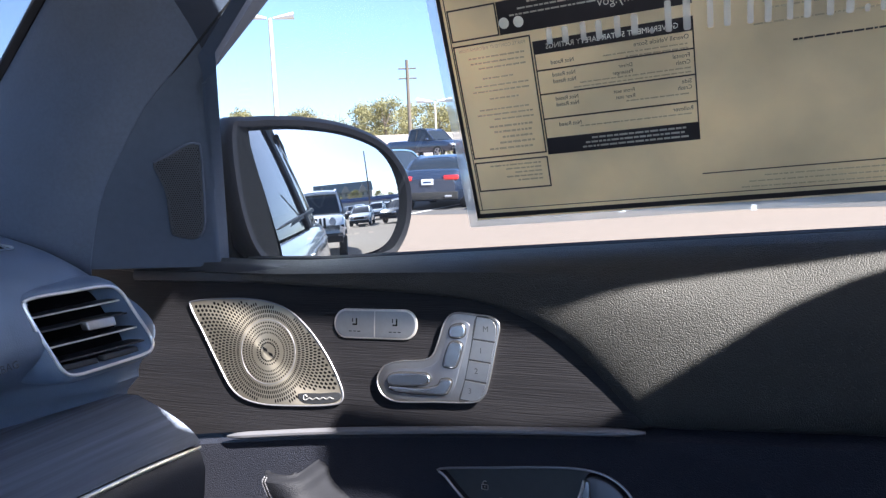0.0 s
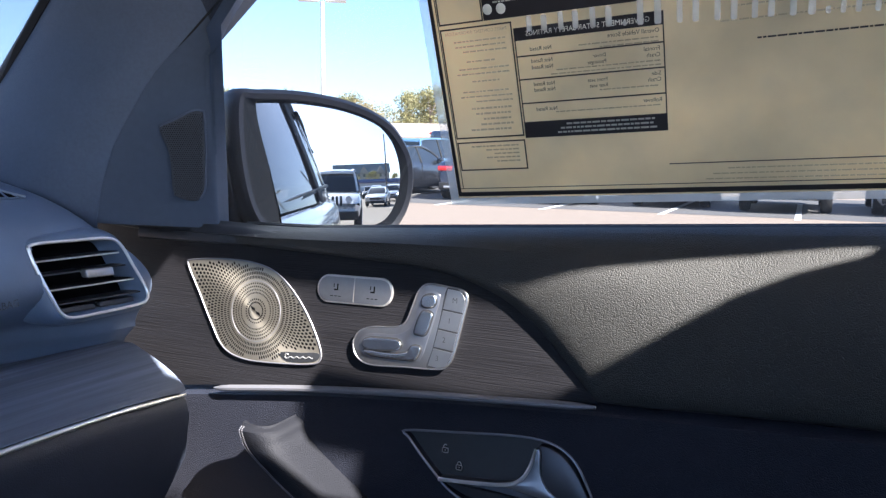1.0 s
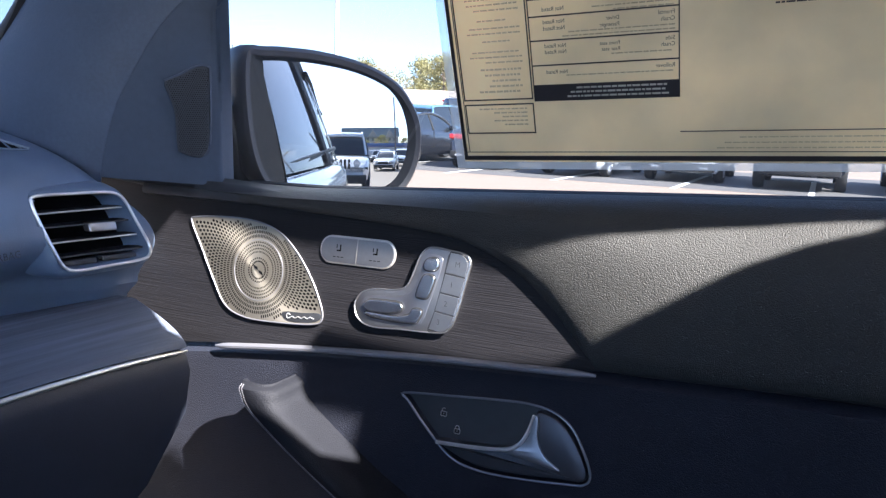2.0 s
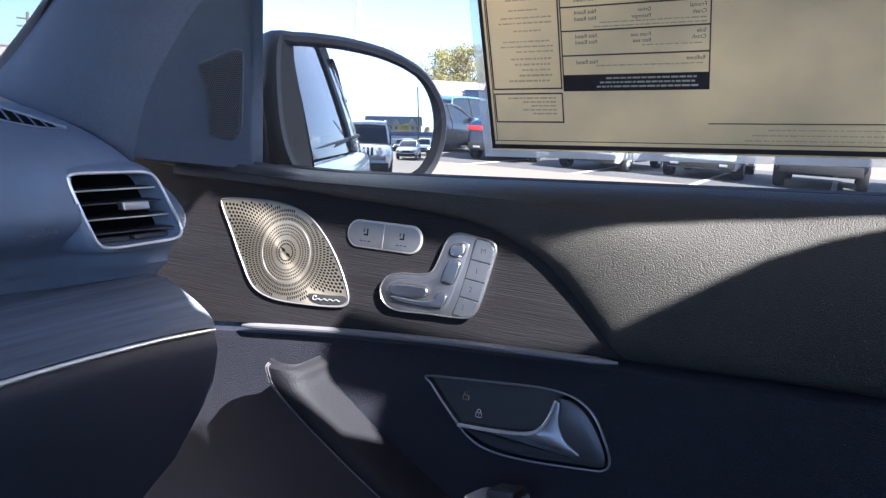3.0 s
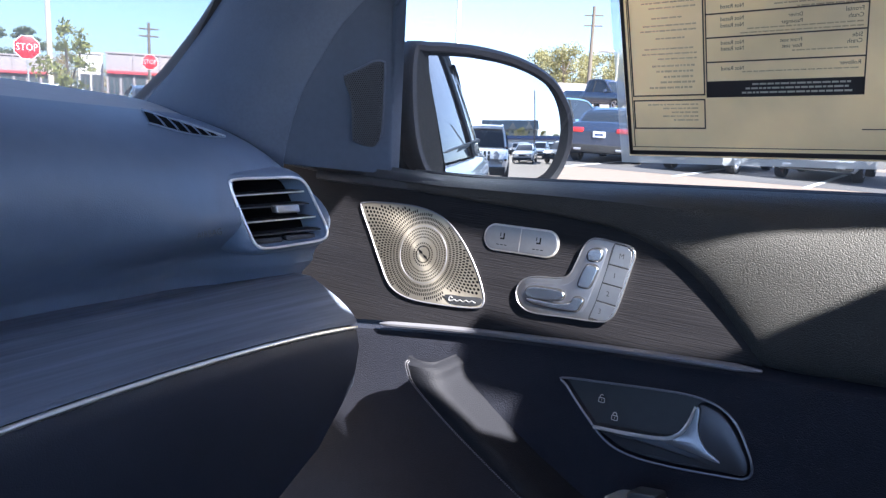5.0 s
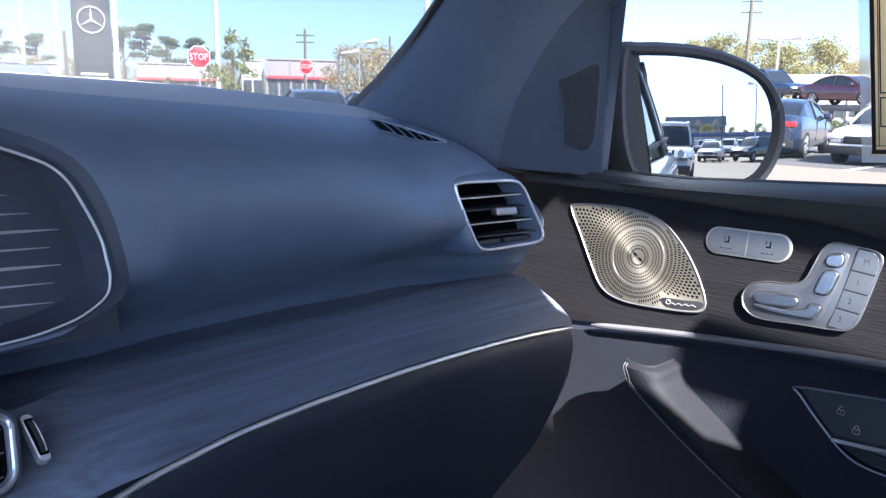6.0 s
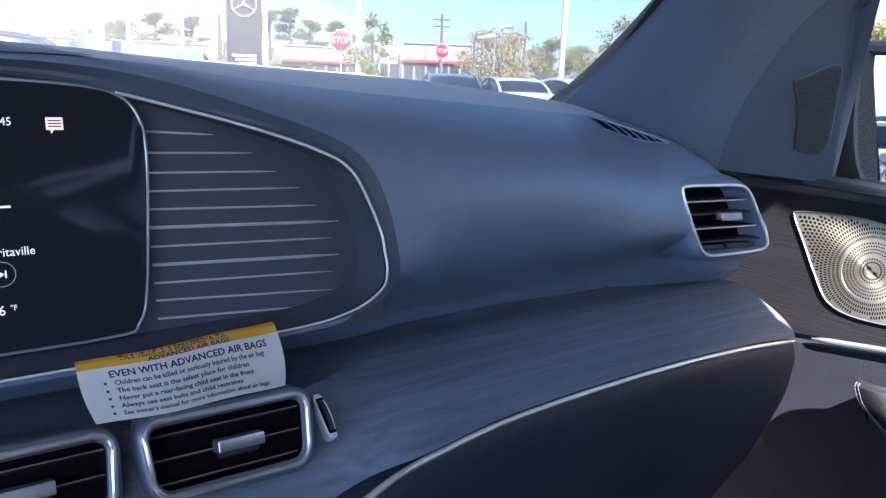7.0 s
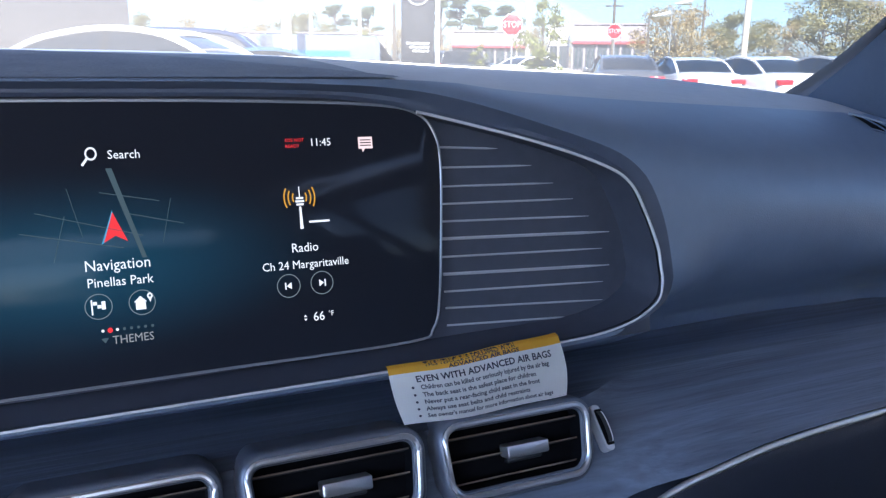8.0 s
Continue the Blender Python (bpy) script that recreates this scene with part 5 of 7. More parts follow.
# ---- pillar, windscreen, roof: the cabin's shell ----
def front_edge(z):
    return Vector((inter(z, ((1.22, -1.00), (1.269, -0.91), (1.302, -0.856), (1.353, -0.790), (1.399, -0.735), (1.50, -0.62), (1.62, -0.49))), 0.50 - 0.10 * max(0, z - 1.35), z))


pillar = thing("windscreen_pillar", (-0.8, 0.52, 1.2), "dark cloth-covered windscreen pillar trim", "car pillar", kind="")
bm = bmesh.new()
rows = []
for z in np.linspace(1.195, 1.62, 30):
    f = front_edge(z + 0.002)
    v = z - 1.275
    u = sail_front(v)
    r = on_sail(u, v, 0.0)
    c = r - f
    p1 = r + Vector((-0.72, -0.69, 0)) * c.length * 0.36
    p2 = f + c * 0.22 + Vector((0.0, -0.030, 0))
    line = [f + Vector((-0.01, 0.03, 0)), f + Vector((-0.002, 0.004, 0))]
    for q in np.linspace(0, 1, 17):
        line.append(f * (1 - q) ** 3 + p2 * 3 * q * (1 - q) ** 2 + p1 * 3 * q * q * (1 - q) + r * q ** 3)
    rows.append(line + [on_sail(u - 0.0006, v, -0.0004), on_sail(u - 0.0008, v, -0.006)])
grid(bm, rows)
part("pillar_trim", bm, PILLAR, pillar, "dark woven pillar cover")
# black tube drawn in as the crease's shade, thinning out downwards
bm = bmesh.new()
tube(bm, [on_sail(sail_front(v) - 0.0016, v, -0.0010) for v in np.linspace(0.085, 0.335, 14)], lambda s: 0.0016 * min(1.0, 0.1 + 5 * s), 8)
part("crease_line", bm, RUBBER, pillar, "dark line beside the window frame, standing for the shaded crease")
bm = bmesh.new()
tube(bm, [front_edge(z) + Vector((-0.004, 0.004, 0)) for z in np.linspace(1.24, 1.62, 20)], 0.009, 8)
part("pillar_seal", bm, RUBBER, pillar, "black rubber edge along the windscreen")

bm = bmesh.new()
rows = []
for y in np.linspace(-1.05, 0.53, 16):
    xw, zw = cowl(y)
    rows.append([Vector((lerp(xw - 0.04, -0.46, s), y, lerp(zw - 0.02, 1.63, s) + 0.02 * math.sin(math.pi * s))) for s in np.linspace(0, 1, 8)])
grid(bm, rows)
ws = tagged(part("windscreen", bm, WINDSCREEN, None), "windscreen glass above the dashboard, tinted dark to dim the outside", "windscreen", kind="structure")
ws.visible_shadow = False

# unseen strip above the windscreen, added to keep sun off the dashboard top
bm = bmesh.new()
grid(bm, [[Vector((x, y, z)) for x, z in ((-0.445, 1.628), (-0.60, 1.552), (-0.73, 1.487), (-0.73, 1.480), (-0.60, 1.540), (-0.445, 1.612))] for y in (-1.05, -0.5, 0.0, 0.44)], closed=True)
tagged(part("trim_sun_shade", bm, HEADLINER, None, smooth=False), "unseen strip above the windscreen, keeping sun off the dashboard top", "car roof", kind="structure")
# unseen, nearly clear glass over the front roof opening
bm = bmesh.new()
grid(bm, [[Vector((x, y, 1.640 + 0.004 * math.cos(y))) for y in (-1.05, -0.6, -0.2, 0.2, 0.47)] for x in (-0.445, -0.1, 0.25, 0.52)])
grid(bm, [[Vector((x, y, 1.640 + 0.004 * math.cos(y))) for y in (-0.122, 0.2, 0.47)] for x in (0.522, 0.6, 0.70)])
tagged(part("roof_glass", bm, ROOFGLASS, None), "unseen pale glass panel over the roof opening", "glass roof", kind="structure")
# unseen headliner, its front opening traced back from the wanted sun patches
bm = bmesh.new()
HOLE_SUN = [(-0.116, 0.391), (-0.091, 0.341), (-0.039, 0.316), (0.039, 0.281), (0.082, 0.268), (0.118, 0.281), (0.153, 0.263), (0.236, 0.192), (0.240, 0.196), (0.229, 0.210), (0.194, 0.2580), (0.226, 0.2535), (0.245, 0.2520), (0.285, 0.2500),
              (0.315, 0.248), (0.352, 0.2445), (0.388, 0.268), (0.330, 0.300), (0.260, 0.300), (0.217, 0.318), (0.206, 0.338), (0.373, 0.335), (0.433, 0.340), (0.449, 0.362), (0.462, 0.382), (0.482, 0.399), (0.512, 0.416), (0.512, 0.432), (0.470, 0.427), (0.395, 0.411), (0.325, 0.392), (0.285, 0.381), (0.165, 0.381), (0.030, 0.382), (-0.100, 0.388)]
# rear opening added to let more skylight onto the dashboard
HOLE_REAR = [(1.05, -1.0), (2.35, -1.0), (2.35, 0.18), (1.05, 0.18)]
for z in (1.615, 1.630):
    outer = [bm.verts.new((x, y, z)) for x, y in ((-0.45, -1.15), (2.5, -1.15), (2.5, 0.25), (0.55, 0.475), (-0.45, 0.475))]
    loops = [outer] + [[bm.verts.new((x, y, z)) for x, y in hole_pts] for hole_pts in (HOLE_SUN, HOLE_REAR)]
    es = [bm.edges.new((lp[i - 1], lp[i])) for lp in loops for i in range(len(lp))]
    bmesh.ops.triangle_fill(bm, edges=es, use_beauty=True)
tagged(part("ceiling", bm, HEADLINER, None, smooth=False), "unseen pale headliner with openings cut to shape the sunlight", "car roof", kind="structure")
bm = bmesh.new()
box(bm, (-1.2, -1.24, 0.30), (2.5, -1.18, 1.19), bevel=0.01)
box(bm, (0.55, -1.2, 1.16), (0.70, -1.14, 1.62))
box(bm, (-0.62, -1.16, 1.16), (-0.52, -1.10, 1.62))
tagged(part("wall_driver_side", bm, PLASTIC, None), "plain black inner side of the car", "car side", kind="structure")
for x0, x1 in ((-0.52, 0.55), (0.70, 2.20)):
    bm = bmesh.new()
    grid(bm, [[Vector((lerp(x0, x1, q), -1.165 + 0.10 * (z - 1.19), z)) for q in (0, 0.5, 1)] for z in (1.18, 1.4, 1.62)])
    tagged(part("window_driver_side", bm, PALEGLASS, None), "side window glass tinted dark to dim the outside across the cabin", "window", kind="structure")
# unseen blocks added to hold side and rear light off the lower door
bm = bmesh.new()
box(bm, (0.24, -0.36, 0.30), (0.32, 0.44, 1.36), bevel=0.03)
box(bm, (0.0, -0.42, 0.30), (0.30, -0.38, 1.02), bevel=0.01)
tagged(part("wall_light_block", bm, PLASTIC, None), "unseen black block keeping light off the lower door", "car seat", kind="structure")
bm = bmesh.new()
box(bm, (2.42, -1.2, 0.30), (2.5, 0.38, 1.15))
box(bm, (2.2, -1.2, 1.15), (2.5, -0.95, 1.62))
box(bm, (2.2, 0.10, 1.15), (2.4, 0.24, 1.60))
# unseen tinted panes, added to weaken the openings' reflection in the display
REARGLASS = clear_glass("tinted_rear_glass", (0.44, 0.46, 0.48), 0.04)
pane = bmesh.new()
grid(pane, [[Vector((2.43 - 0.2 * (z - 1.15), y, z)) for y in (-1.18, -0.4, 0.3)] for z in (1.15, 1.4, 1.62)])
tagged(part("window_rear", pane, REARGLASS, None), "unseen tinted rear pane dimming the light on the display", "window", kind="structure")
pane = bmesh.new()
grid(pane, [[Vector((x, y, 1.638)) for y in (-1.02, -0.4, 0.2)] for x in (1.03, 1.7, 2.37)])
tagged(part("window_roof_rear", pane, REARGLASS, None), "unseen tinted rear roof pane dimming the light on the display", "glass roof", kind="structure")
tagged(part("wall_rear", bm, PLASTIC, None), "plain black rear end of the cabin", "car rear", kind="structure")
bm = bmesh.new()
box(bm, (-1.3, -1.2, 0.26), (2.5, 0.62, 0.30))
tagged(part("floor", bm, surface("carpet", (0.02, 0.02, 0.022), 0.95, grain=1.0, grain_scale=900), None), "black carpeted car floor", "car floor", kind="structure")
bm = bmesh.new()
grid(bm, [[Vector((x, y, z)) for x, y in ((0.63, yy), (0.69, yy), (0.69, yy - 0.08), (0.63, yy - 0.08))] for z, yy in ((0.30, 0.60), (1.19, 0.602), (1.4, 0.535), (1.62, 0.46))], closed=True)
tagged(part("wall_centre_pillar", bm, RUBBER, None), "black centre pillar between the doors", "car pillar", kind="structure")
# roof rail above the side windows
bm = bmesh.new()
grid(bm, [[Vector((x, y - 0.115 * max(0.0, x - 0.55), z)) for y, z in ((0.492, 1.57), (0.500, 1.60), (0.488, 1.635), (0.470, 1.648))] for x in (-0.42, 0.3, 0.55, 1.0, 1.7, 2.35)])
tagged(part("trim_roof_rail", bm, RUBBER, None), "glossy black roof rail above the windows", "roof rail", kind="structure")
# rear door and quarter, as the mirror shows them
def flank_in(x):
    return 0.030 * smooth01((x - 0.62) / 0.5) + 0.130 * smooth01((x - 0.7) / 1.7)


rear = thing("rear_door", (1.2, 0.66, 0.35), "glossy silver rear door and flank of the car", "car door")
bm = bmesh.new()
rows = []
for x in (0.625, 0.66, 0.8, 1.0, 1.2, 1.4, 1.7, 2.0, 2.3, 2.6):
    g = 0.012 * math.sin((x - 0.6) * 1.2) - flank_in(x)
    rows.append([Vector((x, y + g - 0.05 * max(0, x - 1.9), z)) for y, z in ((0.615, 1.20), (0.645, 1.185), (0.672, 1.15), (0.690, 1.05), (0.700, 0.9), (0.694, 0.7), (0.685, 0.5), (0.66, 0.36))])
grid(bm, rows)
part("outer_skin", bm, CARPAINT, rear)
TINT = surface("tinted_glass", (0.012, 0.014, 0.016), 0.22, vary=0.0, rough_vary=0.0, coat=0.0)
for x0, x1 in ((0.66, 1.45), (1.52, 2.3)):
    bm = bmesh.new()
    rows = [[Vector((lerp(x0, x1, s) - 0.25 * (z - 1.2) * (1 if s > 0.5 and x0 > 1 else 0), glass_y(z) + 0.006 - flank_in(lerp(x0, x1, s)), z)) for s in np.linspace(0, 1, 9)] for z in (1.18, 1.3, 1.45, 1.58)]
    grid(bm, rows)
    part("tinted_pane", bm, TINT, rear, "dark tinted glass reflecting the sky")
bm = bmesh.new()
tube(bm, [Vector((x, 0.632 - flank_in(x), 1.192)) for x in (0.63, 0.75, 0.9, 1.1, 1.3, 1.6, 1.9, 2.3)], 0.006, 6)
part("belt_strip", bm, CHROME, rear, "chrome belt line")
for x0, x1 in ((0.98, 1.07), (1.62, 1.72), (2.22, 2.32)):
    bm = bmesh.new()
    grid(bm, [[Vector((x - 0.25 * (z - 1.2) * (x0 > 2), glass_y(z) + 0.012 - flank_in(x), z)) for x in (x0, x1)] for z in (1.19, 1.4, 1.60)])
    part("window_post", bm, RUBBER, rear, "matt black window post")
bm = bmesh.new()
tube(bm, [Vector((x, glass_y(1.585) + 0.014 - flank_in(x), 1.585)) for x in (0.63, 0.9, 1.2, 1.6, 2.0, 2.3)], 0.012, 6)
part("window_frame_top", bm, RUBBER, rear, "matt black upper window frame")

# ---- side mirror ----
mirror = thing("side_mirror", (-0.53, 0.72, 1.17), "black wing mirror in a glossy housing outside the window", "wing mirror")
MO, MU, MN = Vector((-0.50, 0.80, 1.268)), Vector((0.4512, 0.8924, 0)), Vector((0.8924, -0.4512, 0))


def on_mirror(u, w, h):
    return MO + MU * u + MN * h + Vector((0, 0, w))


HOUSE = [(p.x, p.y) for p in curve([(-0.190, 0.074), (-0.160, 0.0825), (-0.12, 0.0835), (-0.088, 0.082), (-0.045, 0.076), (-0.007, 0.065), (0.022, 0.050), (0.041, 0.031), (0.055, 0.008), (0.060, -0.02), (0.056, -0.05), (0.042, -0.078), (0.018, -0.096), (-0.04, -0.100), (-0.10, -0.096), (-0.150, -0.088), (-0.176, -0.06), (-0.190, 0.0)], 5, True)]
GL = [(p.x, p.y) for p in curve([(-0.159, 0.060), (-0.150, 0.0690), (-0.12, 0.0715), (-0.088, 0.0685), (-0.045, 0.0610), (-0.007, 0.0500), (0.012, 0.038), (0.026, 0.020), (0.034, -0.005), (0.0345, -0.030), (0.027, -0.055), (0.010, -0.076), (-0.020, -0.0845), (-0.07, -0.084), (-0.124, -0.080), (-0.133, -0.060), (-0.146, 0.0)], 5, True)]
bm = bmesh.new()
rows = []
for d, h in ((0.030, -0.115), (0.014, -0.095), (0.004, -0.06), (0.0, -0.02), (0.001, 0.004), (0.006, 0.010), (0.012, 0.008)):
    rows.append([on_mirror(u, w, h) for u, w in offset(HOUSE, d)])
bezel_rows = [rows[-1], [on_mirror(u, w, -0.002) for u, w in [min(offset(GL, -0.002), key=lambda q: (q[0] - p[0]) ** 2 + (q[1] - p[1]) ** 2) for p in HOUSE]]]
vs = grid(bm, rows, closed=True)
bm.faces.new(vs[0])
part("housing", bm, surface("dark_blue_black_shell", (0.006, 0.007, 0.011), 0.40, vary=0.1, scale=40, spec=0.22), mirror, "dark mirror housing")
bm = bmesh.new()
grid(bm, bezel_rows, closed=True)
part("mirror_bezel", bm, surface("dark_bezel_plastic", (0.005, 0.006, 0.008), 0.8, vary=0.1, scale=60, spec=0.06), mirror, "matt black inner frame")
RADIUS = 1.5
bm = bmesh.new()
cu, cw = -0.055, -0.008
sph = lambda u, w: on_mirror(u, w, 0.004 - ((u - cu) ** 2 + (w - cw) ** 2) / (2 * RADIUS) - 0.048 * (w - cw) + 0.058 * (u - cu))
rows = []
for s in np.linspace(0.02, 1, 24):
    rows.append([sph(cu + (u - cu) * s, cw + (w - cw) * s) for u, w in GL])
vs = grid(bm, rows, closed=True)
bm.faces.new(vs[0])
part("mirror_glass", bm, MIRROR, mirror, "convex mirror glass")
FAINT = surface("etched_print", (0.74, 0.77, 0.78), 0.06, 1.0)
for k, (u0, u1) in enumerate(((-0.085, -0.01), (-0.10, -0.005))):
    bm = bmesh.new()
    n = 9
    for i in range(n):
        if i % 4 == 3:
            continue
        a, b = lerp(u0, u1, i / n), lerp(u0, u1, (i + 0.75) / n)
        w = -0.052 - 0.008 * k
        bm.faces.new([bm.verts.new(sph(u, ww) + MN * 0.0004) for u, ww in ((a, w), (b, w), (b, w + 0.0022), (a, w + 0.0022))])
    part("etched_line", bm, FAINT, mirror, smooth=False)
bm = bmesh.new()
rows = [[on_mirror(u, w, h) for u, w, h in ((-0.17, 0.05, -0.05), (-0.17, -0.06, -0.04), (-0.13, -0.095, -0.04), (-0.1, -0.1, -0.08), (-0.1, -0.02, -0.1), (-0.14, 0.05, -0.09))],
        [Vector(p) for p in ((-0.585, 0.61, 1.26), (-0.575, 0.61, 1.19), (-0.56, 0.635, 1.165), (-0.62, 0.66, 1.155), (-0.68, 0.63, 1.19), (-0.66, 0.61, 1.27))]]
grid(bm, rows, closed=True)
part("mirror_foot", bm, GLOSS, mirror, "black mirror mount")

# ---- window sticker on the glass, seen from behind ----
sticker = thing("window_sticker", (-0.13, 0.6, 1.233), "large paper price sticker on the side glass, read from behind", "sticker")
m = surface("sticker_paper", (0.84, 0.735, 0.545), 0.7, vary=0.5, scale=9, large=6, grain=0.15, grain_scale=90)
nt = m.node_tree
bs = nt.nodes["Principled BSDF"]
tl = nt.nodes.new("ShaderNodeBsdfTranslucent")
warm = nt.nodes.new("ShaderNodeVectorMath")
warm.operation = "MULTIPLY"
warm.inputs[1].default_value = (1.0, 0.937, 0.765)
links(nt, bs.inputs["Base Color"].links[0].from_socket, warm.inputs[0])
links(nt, warm.outputs[0], tl.inputs["Color"])
mx = nt.nodes.new("ShaderNodeMixShader")
mx.inputs[0].default_value = 0.6
links(nt, bs.outputs[0], mx.inputs[1])
links(nt, tl.outputs[0], mx.inputs[2])
links(nt, mx.outputs[0], nt.nodes["Material Output"].inputs["Surface"])
STPAPER = m
STEDGE = clear_glass("sticker_margin", (0.72, 0.75, 0.74), 0.08, 0.3)
hazed(STEDGE, 0.30)
STINK = surface("sticker_ink", (0.05, 0.045, 0.05), 0.6)


def thin_ink(name, rgb, share):
    """Thin print that lets part of the paper show through."""
    m = surface(name, rgb, 0.7)
    nt = m.node_tree
    mx, tr = nt.nodes.new("ShaderNodeMixShader"), nt.nodes.new("ShaderNodeBsdfTransparent")
    mx.inputs[0].default_value = share
    links(nt, tr.outputs[0], mx.inputs[1])
    links(nt, nt.nodes["Principled BSDF"].outputs[0], mx.inputs[2])
    links(nt, mx.outputs[0], nt.nodes["Material Output"].inputs["Surface"])
    return m


STGREY = thin_ink("sticker_grey_ink", (0.22, 0.21, 0.19), 0.36)
STFAINT = thin_ink("sticker_faint_ink", (0.30, 0.27, 0.22), 0.28)


def on_glass(x, z, h):
    """h metres from the pane towards the cabin."""
    return Vector((x, glass_y(z) - h, z))


def sheet(name, x0, z0, x1, z1, h, material, label="", slant=0.0):
    bm = bmesh.new()
    rows = [[on_glass(lerp(x0, x1, s) - 0.03 * (z - 1.23), z + slant * (lerp(x0, x1, s) + 0.29), h) for s in np.linspace(0, 1, 6)] for z in np.linspace(z0, z1, 5)]
    grid(bm, rows)
    bmesh.ops.solidify(bm, geom=bm.faces[:], thickness=0.00015)
    return part(name, bm, material, sticker, label, smooth=False)


SL = 0.052
sheet("clear_margin", -0.3015, 1.2305, 0.156, 1.56, 0.0012, STEDGE, "clear adhesive margin", SL)
sheet("paper", -0.2930, 1.2370, 0.15, 1.56, 0.0016, STPAPER, "beige backlit paper", SL)


def bar(x0, z0, x1, z1, material=STINK, h=0.0021, name="printed_bar"):
    return sheet(name, x0, z0, x1, z1, h, material, "", SL)


def sw(word, size, x, z, al="CENTER", material=STINK):
    """Words printed on the far side, so they read mirrored from the cabin."""
    lettering("sticker_text", word, size, lambda u, v, h: on_glass(x - u - 0.03 * (z - 1.23), z + v + SL * (x - u + 0.29), 0.0022), material, sticker, al)


def frame_lines(x0, z0, x1, z1, w=0.0012):
    bar(x0, z0, x1, z0 + w)
    bar(x0, z1 - w, x1, z1)
    bar(x0, z0, x0 + w, z1)
    bar(x1 - w, z0, x1, z1)


bar(-0.2925, 1.2385, 0.15, 1.2425)
bar(-0.2925, 1.2455, 0.15, 1.2462)
bar(-0.2925, 1.2385, -0.2890, 1.56)
bar(-0.2868, 1.2455, -0.2860, 1.56)
frame_lines(-0.2855, 1.2625, -0.2195, 1.2885)
frame_lines(-0.2855, 1.2915, -0.2195, 1.3845)
frame_lines(-0.2855, 1.3875, -0.244, 1.412)
frame_lines(-0.2185, 1.2895, -0.0965, 1.3790, 0.0010)
bar(-0.2185, 1.2895, -0.0965, 1.3030)
for z in (1.3180, 1.3375, 1.3560):
    bar(-0.2185, z, -0.0965, z + 0.0011)
bar(-0.2185, 1.3690, -0.0965, 1.3790)
bar(-0.2435, 1.3875, -0.0965, 1.412)
bar(-0.0965, 1.2620, 0.13, 1.2628)
CREAM = surface("sticker_light_print", (0.72, 0.70, 0.60), 0.7)
sw("GOVERNMENT 5-STAR SAFETY RATINGS", 0.0056, -0.1575, 1.3738, material=CREAM)
sw("fueleconomy.gov", 0.0095, -0.132, 1.399, material=CREAM)
sw("Overall Vehicle Score", 0.0046, -0.100, 1.3655, "LEFT")
sw("Frontal", 0.0044, -0.100, 1.3525, "LEFT")
sw("Crash", 0.0044, -0.100, 1.3478, "LEFT")
sw("Side", 0.0044, -0.100, 1.3340, "LEFT")
sw("Crash", 0.0044, -0.100, 1.3295, "LEFT")
sw("Rollover", 0.0044, -0.100, 1.3140, "LEFT")
sw("Driver", 0.0040, -0.1425, 1.3515, "LEFT")
sw("Passenger", 0.0040, -0.1425, 1.3468, "LEFT")
sw("Front seat", 0.0040, -0.1425, 1.3330, "LEFT")
sw("Rear seat", 0.0040, -0.1425, 1.3285, "LEFT")
for z in (1.3615, 1.3520, 1.3470, 1.3335, 1.3288, 1.3130):
    sw("Not Rated", 0.0044, -0.1870, z, "LEFT")
sw("PARTS CONTENT INFORMATION", 0.0038, -0.2525, 1.3800, material=STGREY)
rnd = random.Random(4)


def small_print(x0, x1, z, n, step, material, ragged=0.35, t=0.0010):
    for k in range(n):
        cut = rnd.uniform(0, ragged) * (x1 - x0)
        x = x0 + cut
        while x < x1 - 0.002:
            w = rnd.uniform(0.002, 0.007)
            bar(x, z - step * k, min(x1, x + w), z - step * k + t * 1.25, material, 0.0024, "illegible_print")
            x += w + 0.0008


small_print(-0.278, -0.226, 1.3725, 3, 0.0042, STGREY)
small_print(-0.265, -0.238, 1.3560, 1, 0.004, STGREY, 0.1)
small_print(-0.278, -0.226, 1.3500, 2, 0.0042, STGREY)
small_print(-0.262, -0.236, 1.3395, 1, 0.004, STGREY, 0.1)
small_print(-0.278, -0.226, 1.3310, 3, 0.0042, STGREY)
small_print(-0.270, -0.228, 1.3165, 5, 0.0046, STGREY, 0.5, 0.0013)
small_print(-0.278, -0.226, 1.2835, 5, 0.0034, STGREY, 0.6)
small_print(-0.165, -0.100, 1.3602, 2, 0.0030, STGREY, 0.3, 0.0008)
small_print(-0.190, -0.100, 1.3430, 2, 0.0030, STGREY, 0.3, 0.0008)
small_print(-0.165, -0.100, 1.3245, 1, 0.0030, STGREY, 0.3, 0.0008)
small_print(-0.190, -0.100, 1.3095, 1, 0.0030, STGREY, 0.1, 0.0008)
small_print(-0.205, -0.105, 1.2990, 3, 0.0034, CREAM, 0.25, 0.0012)
small_print(-0.240, -0.165, 1.4080, 3, 0.0040, CREAM, 0.3)
small_print(-0.080, 0.13, 1.2570, 3, 0.0042, STFAINT, 0.15, 0.0008)
small_print(-0.070, 0.13, 1.3520, 1, 0.0042, STINK, 0.8)
small_print(-0.070, 0.13, 1.3900, 6, 0.0048, STFAINT, 0.6, 0.0009)
for x in (-0.224, -0.236):
    bm = bmesh.new()
    plate(bm, [(x - 0.008 + 0.0042 * math.cos(a), 1.3985 + 0.0042 * math.sin(a)) for a in np.linspace(0, math.tau, 17)[:-1]], on_glass, 0.0003, 0.0001, 0.0022)
    part("round_seal", bm, CREAM, sticker)
# the dealer's address line on the clear film: plain pale bars, one a letter
m = bpy.data.materials.new("pale_film_print")
